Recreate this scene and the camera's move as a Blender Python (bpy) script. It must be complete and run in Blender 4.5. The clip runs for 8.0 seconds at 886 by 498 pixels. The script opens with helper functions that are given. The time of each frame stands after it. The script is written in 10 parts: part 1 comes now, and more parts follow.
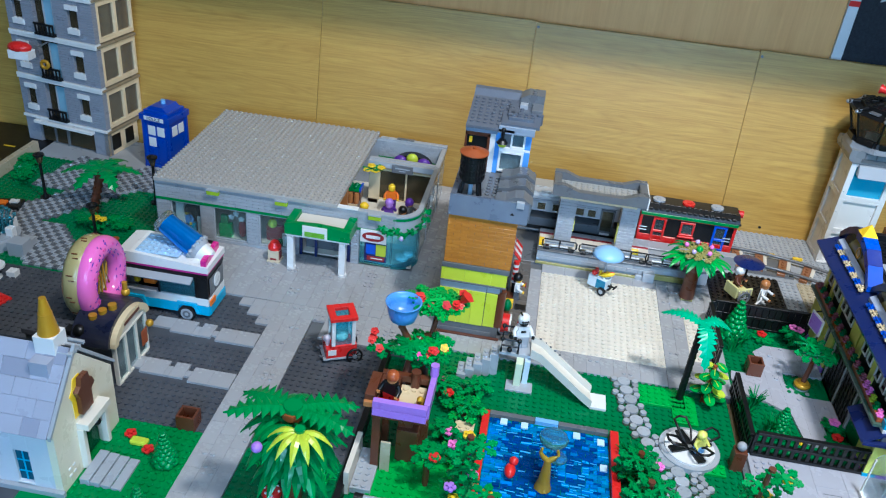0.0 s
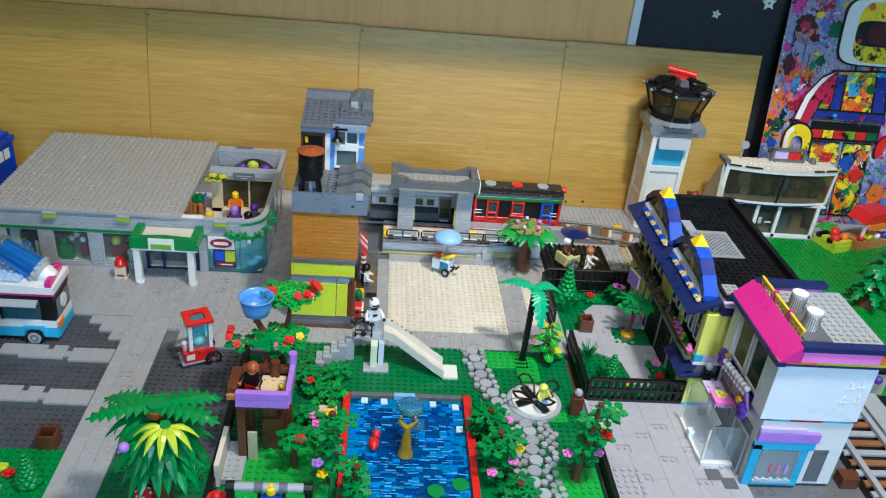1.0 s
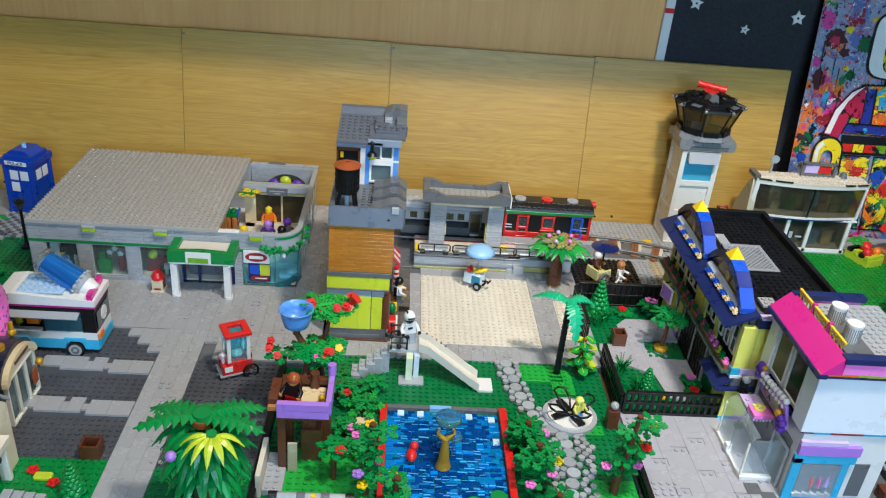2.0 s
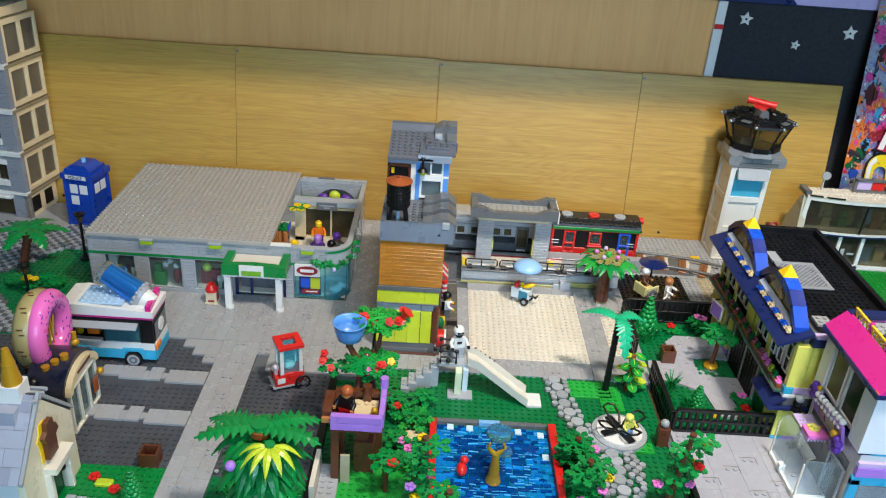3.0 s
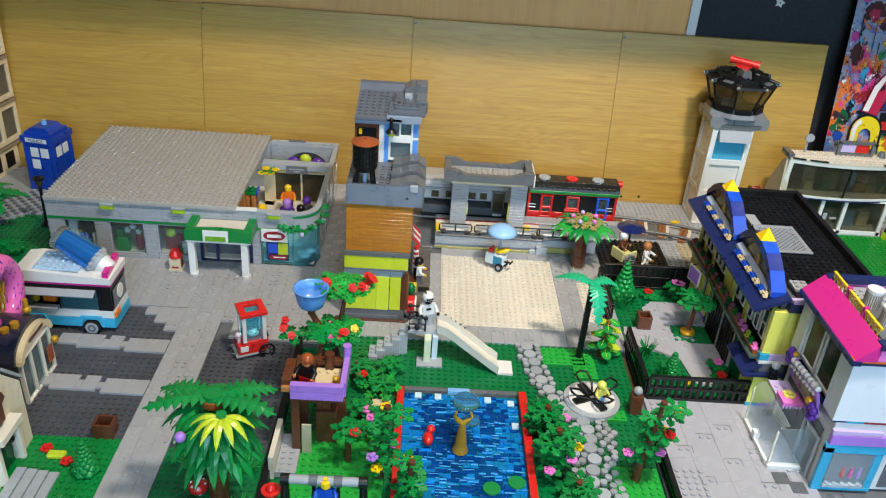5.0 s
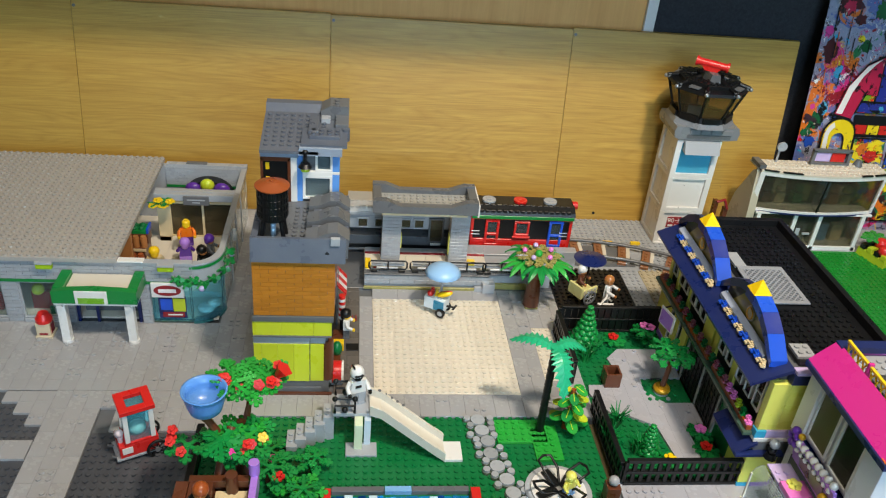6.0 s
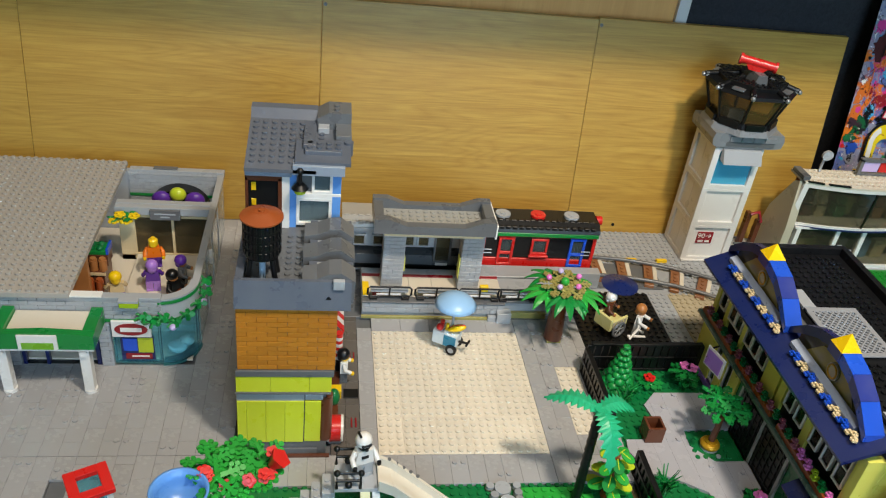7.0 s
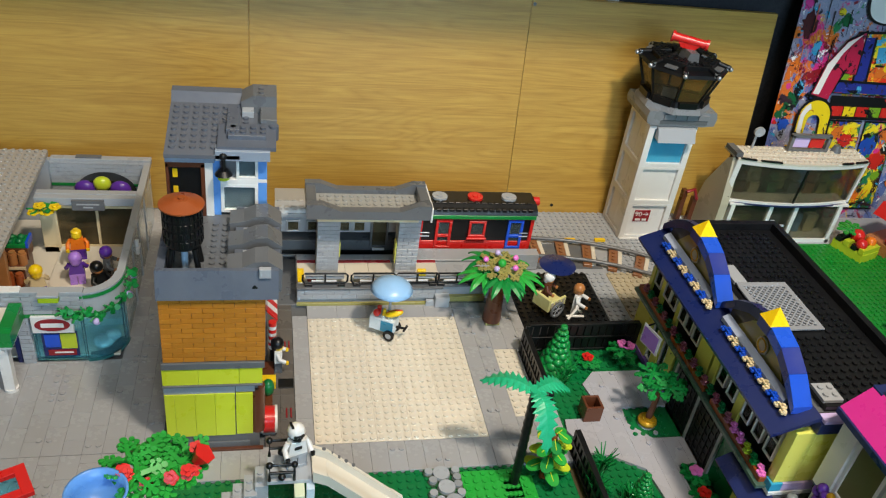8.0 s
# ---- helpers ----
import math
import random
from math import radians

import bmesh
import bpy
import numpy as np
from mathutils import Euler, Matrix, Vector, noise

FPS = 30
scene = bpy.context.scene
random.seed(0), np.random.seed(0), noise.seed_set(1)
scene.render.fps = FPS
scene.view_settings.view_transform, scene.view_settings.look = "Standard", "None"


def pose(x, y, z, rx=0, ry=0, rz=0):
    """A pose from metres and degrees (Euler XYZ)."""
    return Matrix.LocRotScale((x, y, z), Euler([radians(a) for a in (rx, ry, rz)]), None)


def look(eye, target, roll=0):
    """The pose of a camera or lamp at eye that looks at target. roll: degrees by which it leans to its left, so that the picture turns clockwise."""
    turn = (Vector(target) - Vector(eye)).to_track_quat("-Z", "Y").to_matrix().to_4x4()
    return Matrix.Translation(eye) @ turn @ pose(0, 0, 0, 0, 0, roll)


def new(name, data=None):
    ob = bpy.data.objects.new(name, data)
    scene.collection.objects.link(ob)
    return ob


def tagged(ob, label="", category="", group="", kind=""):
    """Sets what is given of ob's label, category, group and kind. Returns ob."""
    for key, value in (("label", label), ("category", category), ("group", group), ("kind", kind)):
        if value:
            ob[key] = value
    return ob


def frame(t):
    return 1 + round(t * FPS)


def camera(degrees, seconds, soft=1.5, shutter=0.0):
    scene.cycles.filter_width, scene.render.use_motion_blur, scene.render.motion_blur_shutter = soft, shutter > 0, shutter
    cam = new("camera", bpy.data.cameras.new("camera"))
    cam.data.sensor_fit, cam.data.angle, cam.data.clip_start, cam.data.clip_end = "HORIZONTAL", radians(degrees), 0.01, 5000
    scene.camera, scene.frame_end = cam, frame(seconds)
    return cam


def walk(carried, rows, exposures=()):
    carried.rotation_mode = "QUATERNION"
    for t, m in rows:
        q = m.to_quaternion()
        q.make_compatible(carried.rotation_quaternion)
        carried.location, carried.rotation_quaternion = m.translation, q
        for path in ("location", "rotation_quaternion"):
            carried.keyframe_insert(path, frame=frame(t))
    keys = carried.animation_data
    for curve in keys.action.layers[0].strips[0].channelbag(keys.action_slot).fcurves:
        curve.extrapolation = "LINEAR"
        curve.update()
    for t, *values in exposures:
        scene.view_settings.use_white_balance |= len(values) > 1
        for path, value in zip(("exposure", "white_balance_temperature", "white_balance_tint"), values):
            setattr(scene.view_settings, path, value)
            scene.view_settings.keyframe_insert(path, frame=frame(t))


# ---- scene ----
# All sizes below are in studs of 8 mm; U turns them into metres.
U = 0.008
cam = camera(57.3, 8.0, soft=1.15)
# seconds, place in metres, yaw, pitch, roll in degrees
ROWS = [
    (0.0, -0.0418, -0.8087, 0.5990, 5.85, -30.68, 5.99),
    (0.5, -0.0095, -0.8518, 0.6044, -2.90, -29.66, 6.53),
    (1.0, -0.0250, -0.8690, 0.6104, -5.68, -29.12, 5.83),
    (2.5, -0.0557, -0.8786, 0.6055, -2.85, -27.52, 4.60),
    (3.0, -0.0638, -0.8833, 0.6120, -1.21, -27.25, 4.15),
    (3.5, -0.0625, -0.8878, 0.6222, 0.82, -26.84, 3.55),
    (4.0, -0.0673, -0.8811, 0.5982, 2.10, -26.78, 3.13),
    (4.5, -0.0826, -0.8911, 0.5870, 2.28, -28.02, 3.57),
    (5.0, -0.0358, -0.8572, 0.5941, -2.09, -29.43, 4.43),
    (5.2, -0.0310, -0.8351, 0.5934, -3.97, -29.74, 4.45),
    (6.3, -0.0307, -0.5980, 0.5773, -8.92, -31.97, 6.51),
    (6.5, -0.0366, -0.5693, 0.5657, -9.85, -32.45, 7.17),
    (7.0, -0.0621, -0.5096, 0.5586, -10.61, -32.80, 7.57),
    (7.5, -0.0522, -0.4998, 0.5511, -11.83, -33.17, 8.15),
    (8.0, -0.0430, -0.5026, 0.5539, -14.80, -33.44, 8.44),
]
walk(cam, [(t, pose(x, y, z, 90 + pitch, 0, yaw) @ pose(0, 0, 0, 0, 0, roll)) for t, x, y, z, yaw, pitch, roll in ROWS],
     [(0.0, 0.08, 5150, 11), (0.5, 0.0, 5500, 11), (1.0, -0.03, 5800, 11), (2.5, 0.04, 6150, 13), (3.5, 0.10, 6300, 13), (4.5, 0.04, 6350, 14), (5.2, 0.01, 6350, 12), (6.5, -0.15, 6750, 12), (8.0, -0.18, 6600, 12)])

# ---- light: two warm ceiling lamps, daylight from a window beside the table ----
world = bpy.data.worlds.new("room_air")
world.use_nodes = True
world.node_tree.nodes["Background"].inputs[0].default_value = (0.80, 0.88, 1.0, 1)
world.node_tree.nodes["Background"].inputs[1].default_value = 0.03
scene.world = world


def lamp(name, eye, target, watts, size, colour, size_y=None, spread=180):
    data = bpy.data.lights.new(name, "AREA")
    data.energy, data.color, data.size = watts, colour, size
    data.shape = "RECTANGLE" if size_y else "DISK"
    data.spread = radians(spread)
    if size_y:
        data.size_y = size_y
    ob = new(name, data)
    ob.matrix_world = look(eye, target)
    return ob


lamp("ceiling_lamp_light", (0.43, -0.575, 1.57), (0.24, 0.22, 0.05), 11.2, 0.15, (1.0, 0.90, 0.74), spread=120)
lamp("front_lamp_light", (0.0, -0.68, 1.57), (0.25, 0.1, 0.05), 3.5, 0.20, (1.0, 0.90, 0.74), spread=130)
lamp("window_daylight", (0.40, -2.60, 1.15), (0.1, 0.1, 0.0), 45.0, 1.4, (0.50, 0.77, 1.0), 1.1)

# ---- materials ----
def lin(h):
    return tuple(((c / 12.92) if c <= 0.04045 else ((c + 0.055) / 1.055) ** 2.4) for c in (int(h[i:i + 2], 16) / 255 for i in (0, 2, 4)))


def node(nt, kind, **values):
    n = nt.nodes.new(kind)
    for key, value in values.items():
        n.inputs[key].default_value = value
    return n


def plastic(name, h, rough=0.26, vary=0.10, dust=0.10, bump=0.04, fine=900.0, metal=0.0, clear=0.0, alpha=1.0):
    """Moulded toy plastic: slight tint from piece to piece, dust and fine scratches."""
    m = bpy.data.materials.new(name)
    m.use_nodes = True
    nt = m.node_tree
    p = nt.nodes["Principled BSDF"]
    co = nt.nodes.new("ShaderNodeTexCoord")
    geo, info = nt.nodes.new("ShaderNodeNewGeometry"), nt.nodes.new("ShaderNodeObjectInfo")
    add = nt.nodes.new("ShaderNodeMath"); add.operation = "ADD"
    nt.links.new(geo.outputs["Random Per Island"], add.inputs[0]); nt.links.new(info.outputs["Random"], add.inputs[1])
    ran = nt.nodes.new("ShaderNodeMapRange")
    ran.inputs["From Max"].default_value = 2.0
    ran.inputs["To Min"].default_value, ran.inputs["To Max"].default_value = 1 - vary, 1 + vary
    nt.links.new(add.outputs[0], ran.inputs["Value"])
    n1 = node(nt, "ShaderNodeTexNoise", Scale=35.0, Detail=4.0, Roughness=0.6)
    n2 = node(nt, "ShaderNodeTexNoise", Scale=fine, Detail=2.0)
    nt.links.new(co.outputs["Object"], n1.inputs["Vector"]); nt.links.new(co.outputs["Object"], n2.inputs["Vector"])
    r2 = nt.nodes.new("ShaderNodeMapRange")
    r2.inputs["From Min"].default_value, r2.inputs["From Max"].default_value = 0.3, 0.75
    r2.inputs["To Min"].default_value, r2.inputs["To Max"].default_value = 0.0, dust
    nt.links.new(n1.outputs["Fac"], r2.inputs["Value"])
    rgb = node(nt, "ShaderNodeHueSaturation")
    rgb.inputs["Color"].default_value = (*lin(h), 1)
    nt.links.new(ran.outputs[0], rgb.inputs["Value"])
    mix = nt.nodes.new("ShaderNodeMix"); mix.data_type = "RGBA"
    mix.inputs["B"].default_value = (0.36, 0.35, 0.33, 1)
    nt.links.new(r2.outputs[0], mix.inputs["Factor"]); nt.links.new(rgb.outputs[0], mix.inputs["A"])
    nt.links.new(mix.outputs["Result"], p.inputs["Base Color"])
    rr = nt.nodes.new("ShaderNodeMapRange")
    rr.inputs["To Min"].default_value, rr.inputs["To Max"].default_value = rough * 0.75, rough * 1.5
    nt.links.new(n1.outputs["Fac"], rr.inputs["Value"]); nt.links.new(rr.outputs[0], p.inputs["Roughness"])
    b = node(nt, "ShaderNodeBump", Strength=bump, Distance=0.0005)
    nt.links.new(n2.outputs["Fac"], b.inputs["Height"]); nt.links.new(b.outputs[0], p.inputs["Normal"])
    p.inputs["Metallic"].default_value = metal
    p.inputs["Transmission Weight"].default_value = clear
    p.inputs["IOR"].default_value = 1.2 if clear else 1.5
    p.inputs["Alpha"].default_value = alpha
    return m


LGREY = plastic("light_grey_plastic", "A3A7AC", vary=0.09)
TILE = plastic("grey_tile_plastic", "A2A2A4", rough=0.24, vary=0.07, dust=0.16)
DGREY = plastic("dark_grey_plastic", "5F6266", vary=0.12)
ASPH = plastic("dark_plate_plastic", "45484F", rough=0.33, vary=0.10, dust=0.10)
MGREY = plastic("roof_grey_plastic", "A6A39D", rough=0.3, vary=0.03, dust=0.12)
BLACK = plastic("black_plastic", "0A0B0D", rough=0.34, dust=0.004)
WHITE = plastic("white_plastic", "E3E1DD", vary=0.05, dust=0.05)
OLDWHITE = plastic("yellowed_white_plastic", "DDD4C3", rough=0.33, vary=0.10, dust=0.06)
TAN = plastic("tan_plastic", "E0CBA0", vary=0.05)
BEIGE = plastic("dull_beige_plastic", "B4A88C", vary=0.07)
GREEN = plastic("green_plastic", "028038", vary=0.08, dust=0.02)
DKGREEN = plastic("deep_green_plastic", "00703A", vary=0.06, dust=0.025)
BRGREEN = plastic("bright_green_plastic", "22A03A", vary=0.10, dust=0.03)
LEAF = plastic("leaf_green_plastic", "02863A", vary=0.16, dust=0.015, rough=0.34)
TEAL = plastic("blue_green_plastic", "10A876", vary=0.12, dust=0.03, rough=0.3)
LIME = plastic("lime_plastic", "BCCB2B", vary=0.10, dust=0.03)
YGREEN = plastic("yellow_green_plastic", "CDD62F", vary=0.06, dust=0.04)
OLIVE = plastic("olive_plastic", "9A9350", vary=0.08)
PALEY = plastic("pale_yellow_plastic", "E5E36A", vary=0.05, dust=0.03)
YELLOW = plastic("yellow_plastic", "F5CC12", vary=0.06, dust=0.03)
GOLD = plastic("gold_plastic", "C8961A", rough=0.3, metal=0.35, dust=0.04)
ORANGE = plastic("orange_plastic", "F07A16", dust=0.03)
OCHRE = plastic("ochre_brick_plastic", "B8751F", rough=0.14, vary=0.16, dust=0.08)
RED = plastic("red_plastic", "D2211C", vary=0.06, dust=0.03)
DKRED = plastic("dark_red_plastic", "8E1620", dust=0.03)
BROWN = plastic("reddish_brown_plastic", "5E3018", vary=0.12, dust=0.05)
RUST = plastic("rust_brown_plastic", "9A4A1C", vary=0.05, dust=0.04)
BLUE = plastic("blue_plastic", "1450C8", vary=0.10, dust=0.03)
BOXBLUE = plastic("strong_blue_plastic", "0E3FA8", vary=0.03, dust=0.03)
NAVY = plastic("navy_plastic", "12225A", vary=0.06, dust=0.03)
AZURE = plastic("azure_plastic", "35A8D0", vary=0.05, dust=0.03)
SKYBLUE = plastic("sky_blue_plastic", "7FB4E6", vary=0.04, dust=0.03)
MIDBLUE = plastic("medium_blue_plastic", "5C96DC", vary=0.04, dust=0.03)
MAGENTA = plastic("magenta_plastic", "D4268C", vary=0.04, dust=0.03)
PINK = plastic("pink_plastic", "EE7CCB", vary=0.06, dust=0.02)
LAV = plastic("lavender_plastic", "A878D2", vary=0.08, dust=0.03)
LILAC = plastic("pale_lilac_plastic", "C9B4E0", vary=0.05, dust=0.03)
PURPLE = plastic("purple_plastic", "5A2A9A", vary=0.08, dust=0.03)
SILVER = plastic("silver_plastic", "A9ADB2", rough=0.28, metal=0.7, dust=0.05)
CHROMEBLUE = plastic("metallic_blue_plastic", "2A80D8", rough=0.16, metal=0.6, dust=0.02)
SKIN = plastic("minifigure_yellow_plastic", "F4C81E", vary=0.03, dust=0.02)
NOUGAT = plastic("nougat_plastic", "B57742", vary=0.05, dust=0.03)
CLEAR = plastic("clear_plastic", "E8F2F4", rough=0.06, dust=0.02, vary=0.02, clear=0.92)
TBLUE = plastic("clear_blue_plastic", "86CFDE", rough=0.07, dust=0.02, vary=0.05, clear=0.88)
WATER = plastic("clear_dark_blue_plastic", "1A82C6", rough=0.05, dust=0.0, vary=0.55, clear=0.55, bump=0.5, fine=150.0)
DEEPWATER = plastic("clear_navy_plastic", "0A4488", rough=0.05, dust=0.0, vary=0.5, clear=0.45, bump=0.5, fine=150.0)
GLINTWATER = plastic("pale_blue_glint_plastic", "52A6D8", rough=0.06, dust=0.0, vary=0.3, clear=0.3)
SMOKE = plastic("smoked_clear_plastic", "786A4E", rough=0.08, dust=0.02, vary=0.05, clear=0.75)
SHOPGLASS = plastic("shop_window_plastic", "B4C6C8", rough=0.05, dust=0.01, vary=0.02, clear=0.95)


def wood(name, light, dark, along, scale, rough=0.42, rings=0.11):
    """Printed wood board: long grain along one axis, with slow colour drift."""
    m = bpy.data.materials.new(name)
    m.use_nodes = True
    nt = m.node_tree
    p = nt.nodes["Principled BSDF"]
    co, mp = nt.nodes.new("ShaderNodeTexCoord"), nt.nodes.new("ShaderNodeMapping")
    info = nt.nodes.new("ShaderNodeObjectInfo")
    sh = nt.nodes.new("ShaderNodeVectorMath"); sh.operation = "SCALE"
    sh.inputs[0].default_value = (3.1, 0.7, 1.9)
    nt.links.new(info.outputs["Random"], sh.inputs["Scale"]); nt.links.new(sh.outputs[0], mp.inputs["Location"])
    mp.inputs["Scale"].default_value = (1.5, 8, 40) if along == "x" else (16, 6, 0.8)
    nt.links.new(co.outputs["Object"], mp.inputs["Vector"])
    big = node(nt, "ShaderNodeTexNoise", Scale=scale, Detail=5.0, Roughness=0.6, Distortion=1.1)
    fine = node(nt, "ShaderNodeTexNoise", Scale=scale * 6, Detail=6.0, Roughness=0.75)
    slow = node(nt, "ShaderNodeTexNoise", Scale=2.2, Detail=2.0)
    # growth rings: contour lines of a slow, stretched noise, as in sawn boards
    ringmap = nt.nodes.new("ShaderNodeMapping")
    ringmap.inputs["Scale"].default_value = (0.9, 5, 8.5) if along == "x" else (8, 5, 0.8)
    nt.links.new(co.outputs["Object"], ringmap.inputs["Vector"]); nt.links.new(sh.outputs[0], ringmap.inputs["Location"])
    field = node(nt, "ShaderNodeTexNoise", Scale=1.5, Detail=3.0, Roughness=0.45, Distortion=0.15)
    nt.links.new(ringmap.outputs[0], field.inputs["Vector"])
    times = nt.nodes.new("ShaderNodeMath"); times.operation = "MULTIPLY"; times.inputs[1].default_value = 84.0
    saw = nt.nodes.new("ShaderNodeMath"); saw.operation = "PINGPONG"; saw.inputs[1].default_value = 1.0
    nt.links.new(field.outputs["Fac"], times.inputs[0]); nt.links.new(times.outputs[0], saw.inputs[0])
    line = nt.nodes.new("ShaderNodeMath"); line.operation = "POWER"; line.inputs[1].default_value = 1.7
    nt.links.new(saw.outputs[0], line.inputs[0])
    for n in (big, fine):
        nt.links.new(mp.outputs[0], n.inputs["Vector"])
    nt.links.new(co.outputs["Object"], slow.inputs["Vector"])
    a = nt.nodes.new("ShaderNodeMath"); a.operation = "MULTIPLY_ADD"; a.inputs[1].default_value = 0.45
    nt.links.new(fine.outputs["Fac"], a.inputs[0]); nt.links.new(big.outputs["Fac"], a.inputs[2])
    a2 = nt.nodes.new("ShaderNodeMath"); a2.operation = "MULTIPLY_ADD"; a2.inputs[1].default_value = -rings
    nt.links.new(line.outputs[0], a2.inputs[0]); nt.links.new(a.outputs[0], a2.inputs[2])
    ramp = nt.nodes.new("ShaderNodeValToRGB")
    ramp.color_ramp.elements[0].position, ramp.color_ramp.elements[1].position = 0.36, 1.0
    ramp.color_ramp.elements[0].color, ramp.color_ramp.elements[1].color = (*lin(dark), 1), (*lin(light), 1)
    nt.links.new(a2.outputs[0], ramp.inputs[0])
    hs = nt.nodes.new("ShaderNodeHueSaturation")
    r = nt.nodes.new("ShaderNodeMapRange"); r.inputs["To Min"].default_value, r.inputs["To Max"].default_value = 0.86, 1.14
    nt.links.new(slow.outputs["Fac"], r.inputs["Value"]); nt.links.new(r.outputs[0], hs.inputs["Value"])
    nt.links.new(ramp.outputs[0], hs.inputs["Color"]); nt.links.new(hs.outputs[0], p.inputs["Base Color"])
    p.inputs["Roughness"].default_value = rough
    b = node(nt, "ShaderNodeBump", Strength=0.10, Distance=0.0006)
    nt.links.new(a2.outputs[0], b.inputs["Height"]); nt.links.new(b.outputs[0], p.inputs["Normal"])
    return m


OAK = wood("oak_laminate", "C8A24C", "A07830", "x", 5.0, rings=0.15)
BEECH = wood("pale_wood_wall", "F0B870", "DC9C58", "z", 5.0, rings=0.05)
TABLEWOOD = wood("table_board", "A98F6A", "8A7150", "x", 4.0)


def rough_paint(name, h, scale=60.0, vary=0.25, rough=0.8):
    m = bpy.data.materials.new(name)
    m.use_nodes = True
    nt = m.node_tree
    p = nt.nodes["Principled BSDF"]
    co = nt.nodes.new("ShaderNodeTexCoord")
    n = node(nt, "ShaderNodeTexNoise", Scale=scale, Detail=6.0, Roughness=0.7)
    nt.links.new(co.outputs["Object"], n.inputs["Vector"])
    hs = nt.nodes.new("ShaderNodeHueSaturation"); hs.inputs["Color"].default_value = (*lin(h), 1)
    r = nt.nodes.new("ShaderNodeMapRange"); r.inputs["To Min"].default_value, r.inputs["To Max"].default_value = 1 - vary, 1 + vary
    nt.links.new(n.outputs["Fac"], r.inputs["Value"]); nt.links.new(r.outputs[0], hs.inputs["Value"])
    nt.links.new(hs.outputs[0], p.inputs["Base Color"])
    p.inputs["Roughness"].default_value = rough
    b = node(nt, "ShaderNodeBump", Strength=0.3, Distance=0.001)
    nt.links.new(n.outputs["Fac"], b.inputs["Height"]); nt.links.new(b.outputs[0], p.inputs["Normal"])
    return m


PLASTER = rough_paint("room_plaster", "8C8880", 30.0, 0.06)
FELT = rough_paint("black_felt", "2B2D33", 260.0, 0.9, 0.95)
CARPET = rough_paint("grey_carpet", "6A6762", 200.0, 0.3, 0.95)


def splashes(name, base="8A88A0", flecks=False, patchwork=False):
    """Canvas in grey and blue under many layers of splashed paint."""
    m = bpy.data.materials.new(name)
    m.use_nodes = True
    nt = m.node_tree
    p = nt.nodes["Principled BSDF"]
    co = nt.nodes.new("ShaderNodeTexCoord")
    last = None
    layers = (("8E93AC", 9, 0.50), ("5A6CA8", 12, 0.56), ("D02878", 11, 0.565), ("D8701A", 12, 0.585), ("8A1420", 13, 0.59), ("D8B018", 19, 0.62), ("1A7A48", 14, 0.61),
              ("E0408C", 18, 0.62), ("5A2280", 16, 0.64), ("16A0C8", 20, 0.63), ("0C0C10", 30, 0.61), ("E8E8E4", 60, 0.63), ("0C0C10", 85, 0.64), ("F0A8C8", 75, 0.67), ("6A1018", 55, 0.66), ("0C0C10", 150, 0.635), ("D8DCE8", 130, 0.655), ("2A2C40", 48, 0.63))
    if patchwork:
        layers = (("18784A", 16, 0.50), ("E8D020", 18, 0.53), ("D83018", 17, 0.56), ("2040A0", 15, 0.58), ("28A8D8", 20, 0.60), ("E87820", 22, 0.60), ("D82880", 19, 0.61), ("0C0C10", 26, 0.59), ("F0F0E8", 70, 0.66), ("0C0C10", 90, 0.64))
    if flecks:
        layers = (("3A2430", 22, 0.60), ("0C0C10", 45, 0.585), ("C8B8A8", 70, 0.65), ("A03020", 60, 0.66), ("0C0C10", 110, 0.64))
    for k, (h, sc, cut) in enumerate(layers):
        mp = nt.nodes.new("ShaderNodeMapping")
        mp.inputs["Location"].default_value = (1.7 * k, 0.9 * k, 2.3 * k)
        nt.links.new(co.outputs["Object"], mp.inputs["Vector"])
        n = node(nt, "ShaderNodeTexNoise", Scale=sc, Detail=7.0, Roughness=0.68, Distortion=1.2)
        nt.links.new(mp.outputs[0], n.inputs["Vector"])
        r = nt.nodes.new("ShaderNodeMapRange")
        r.inputs["From Min"].default_value, r.inputs["From Max"].default_value = cut - 0.012, cut + 0.012
        nt.links.new(n.outputs["Fac"], r.inputs["Value"])
        mix = nt.nodes.new("ShaderNodeMix"); mix.data_type = "RGBA"
        nt.links.new(r.outputs[0], mix.inputs["Factor"])
        mix.inputs["B"].default_value = (*lin(h), 1)
        if last:
            nt.links.new(last.outputs["Result"], mix.inputs["A"])
        else:
            mix.inputs["A"].default_value = (*lin(base), 1)
        last = mix
    nt.links.new(last.outputs["Result"], p.inputs["Base Color"])
    p.inputs["Roughness"].default_value = 0.35
    return m


SPLASH = splashes("spattered_paint")


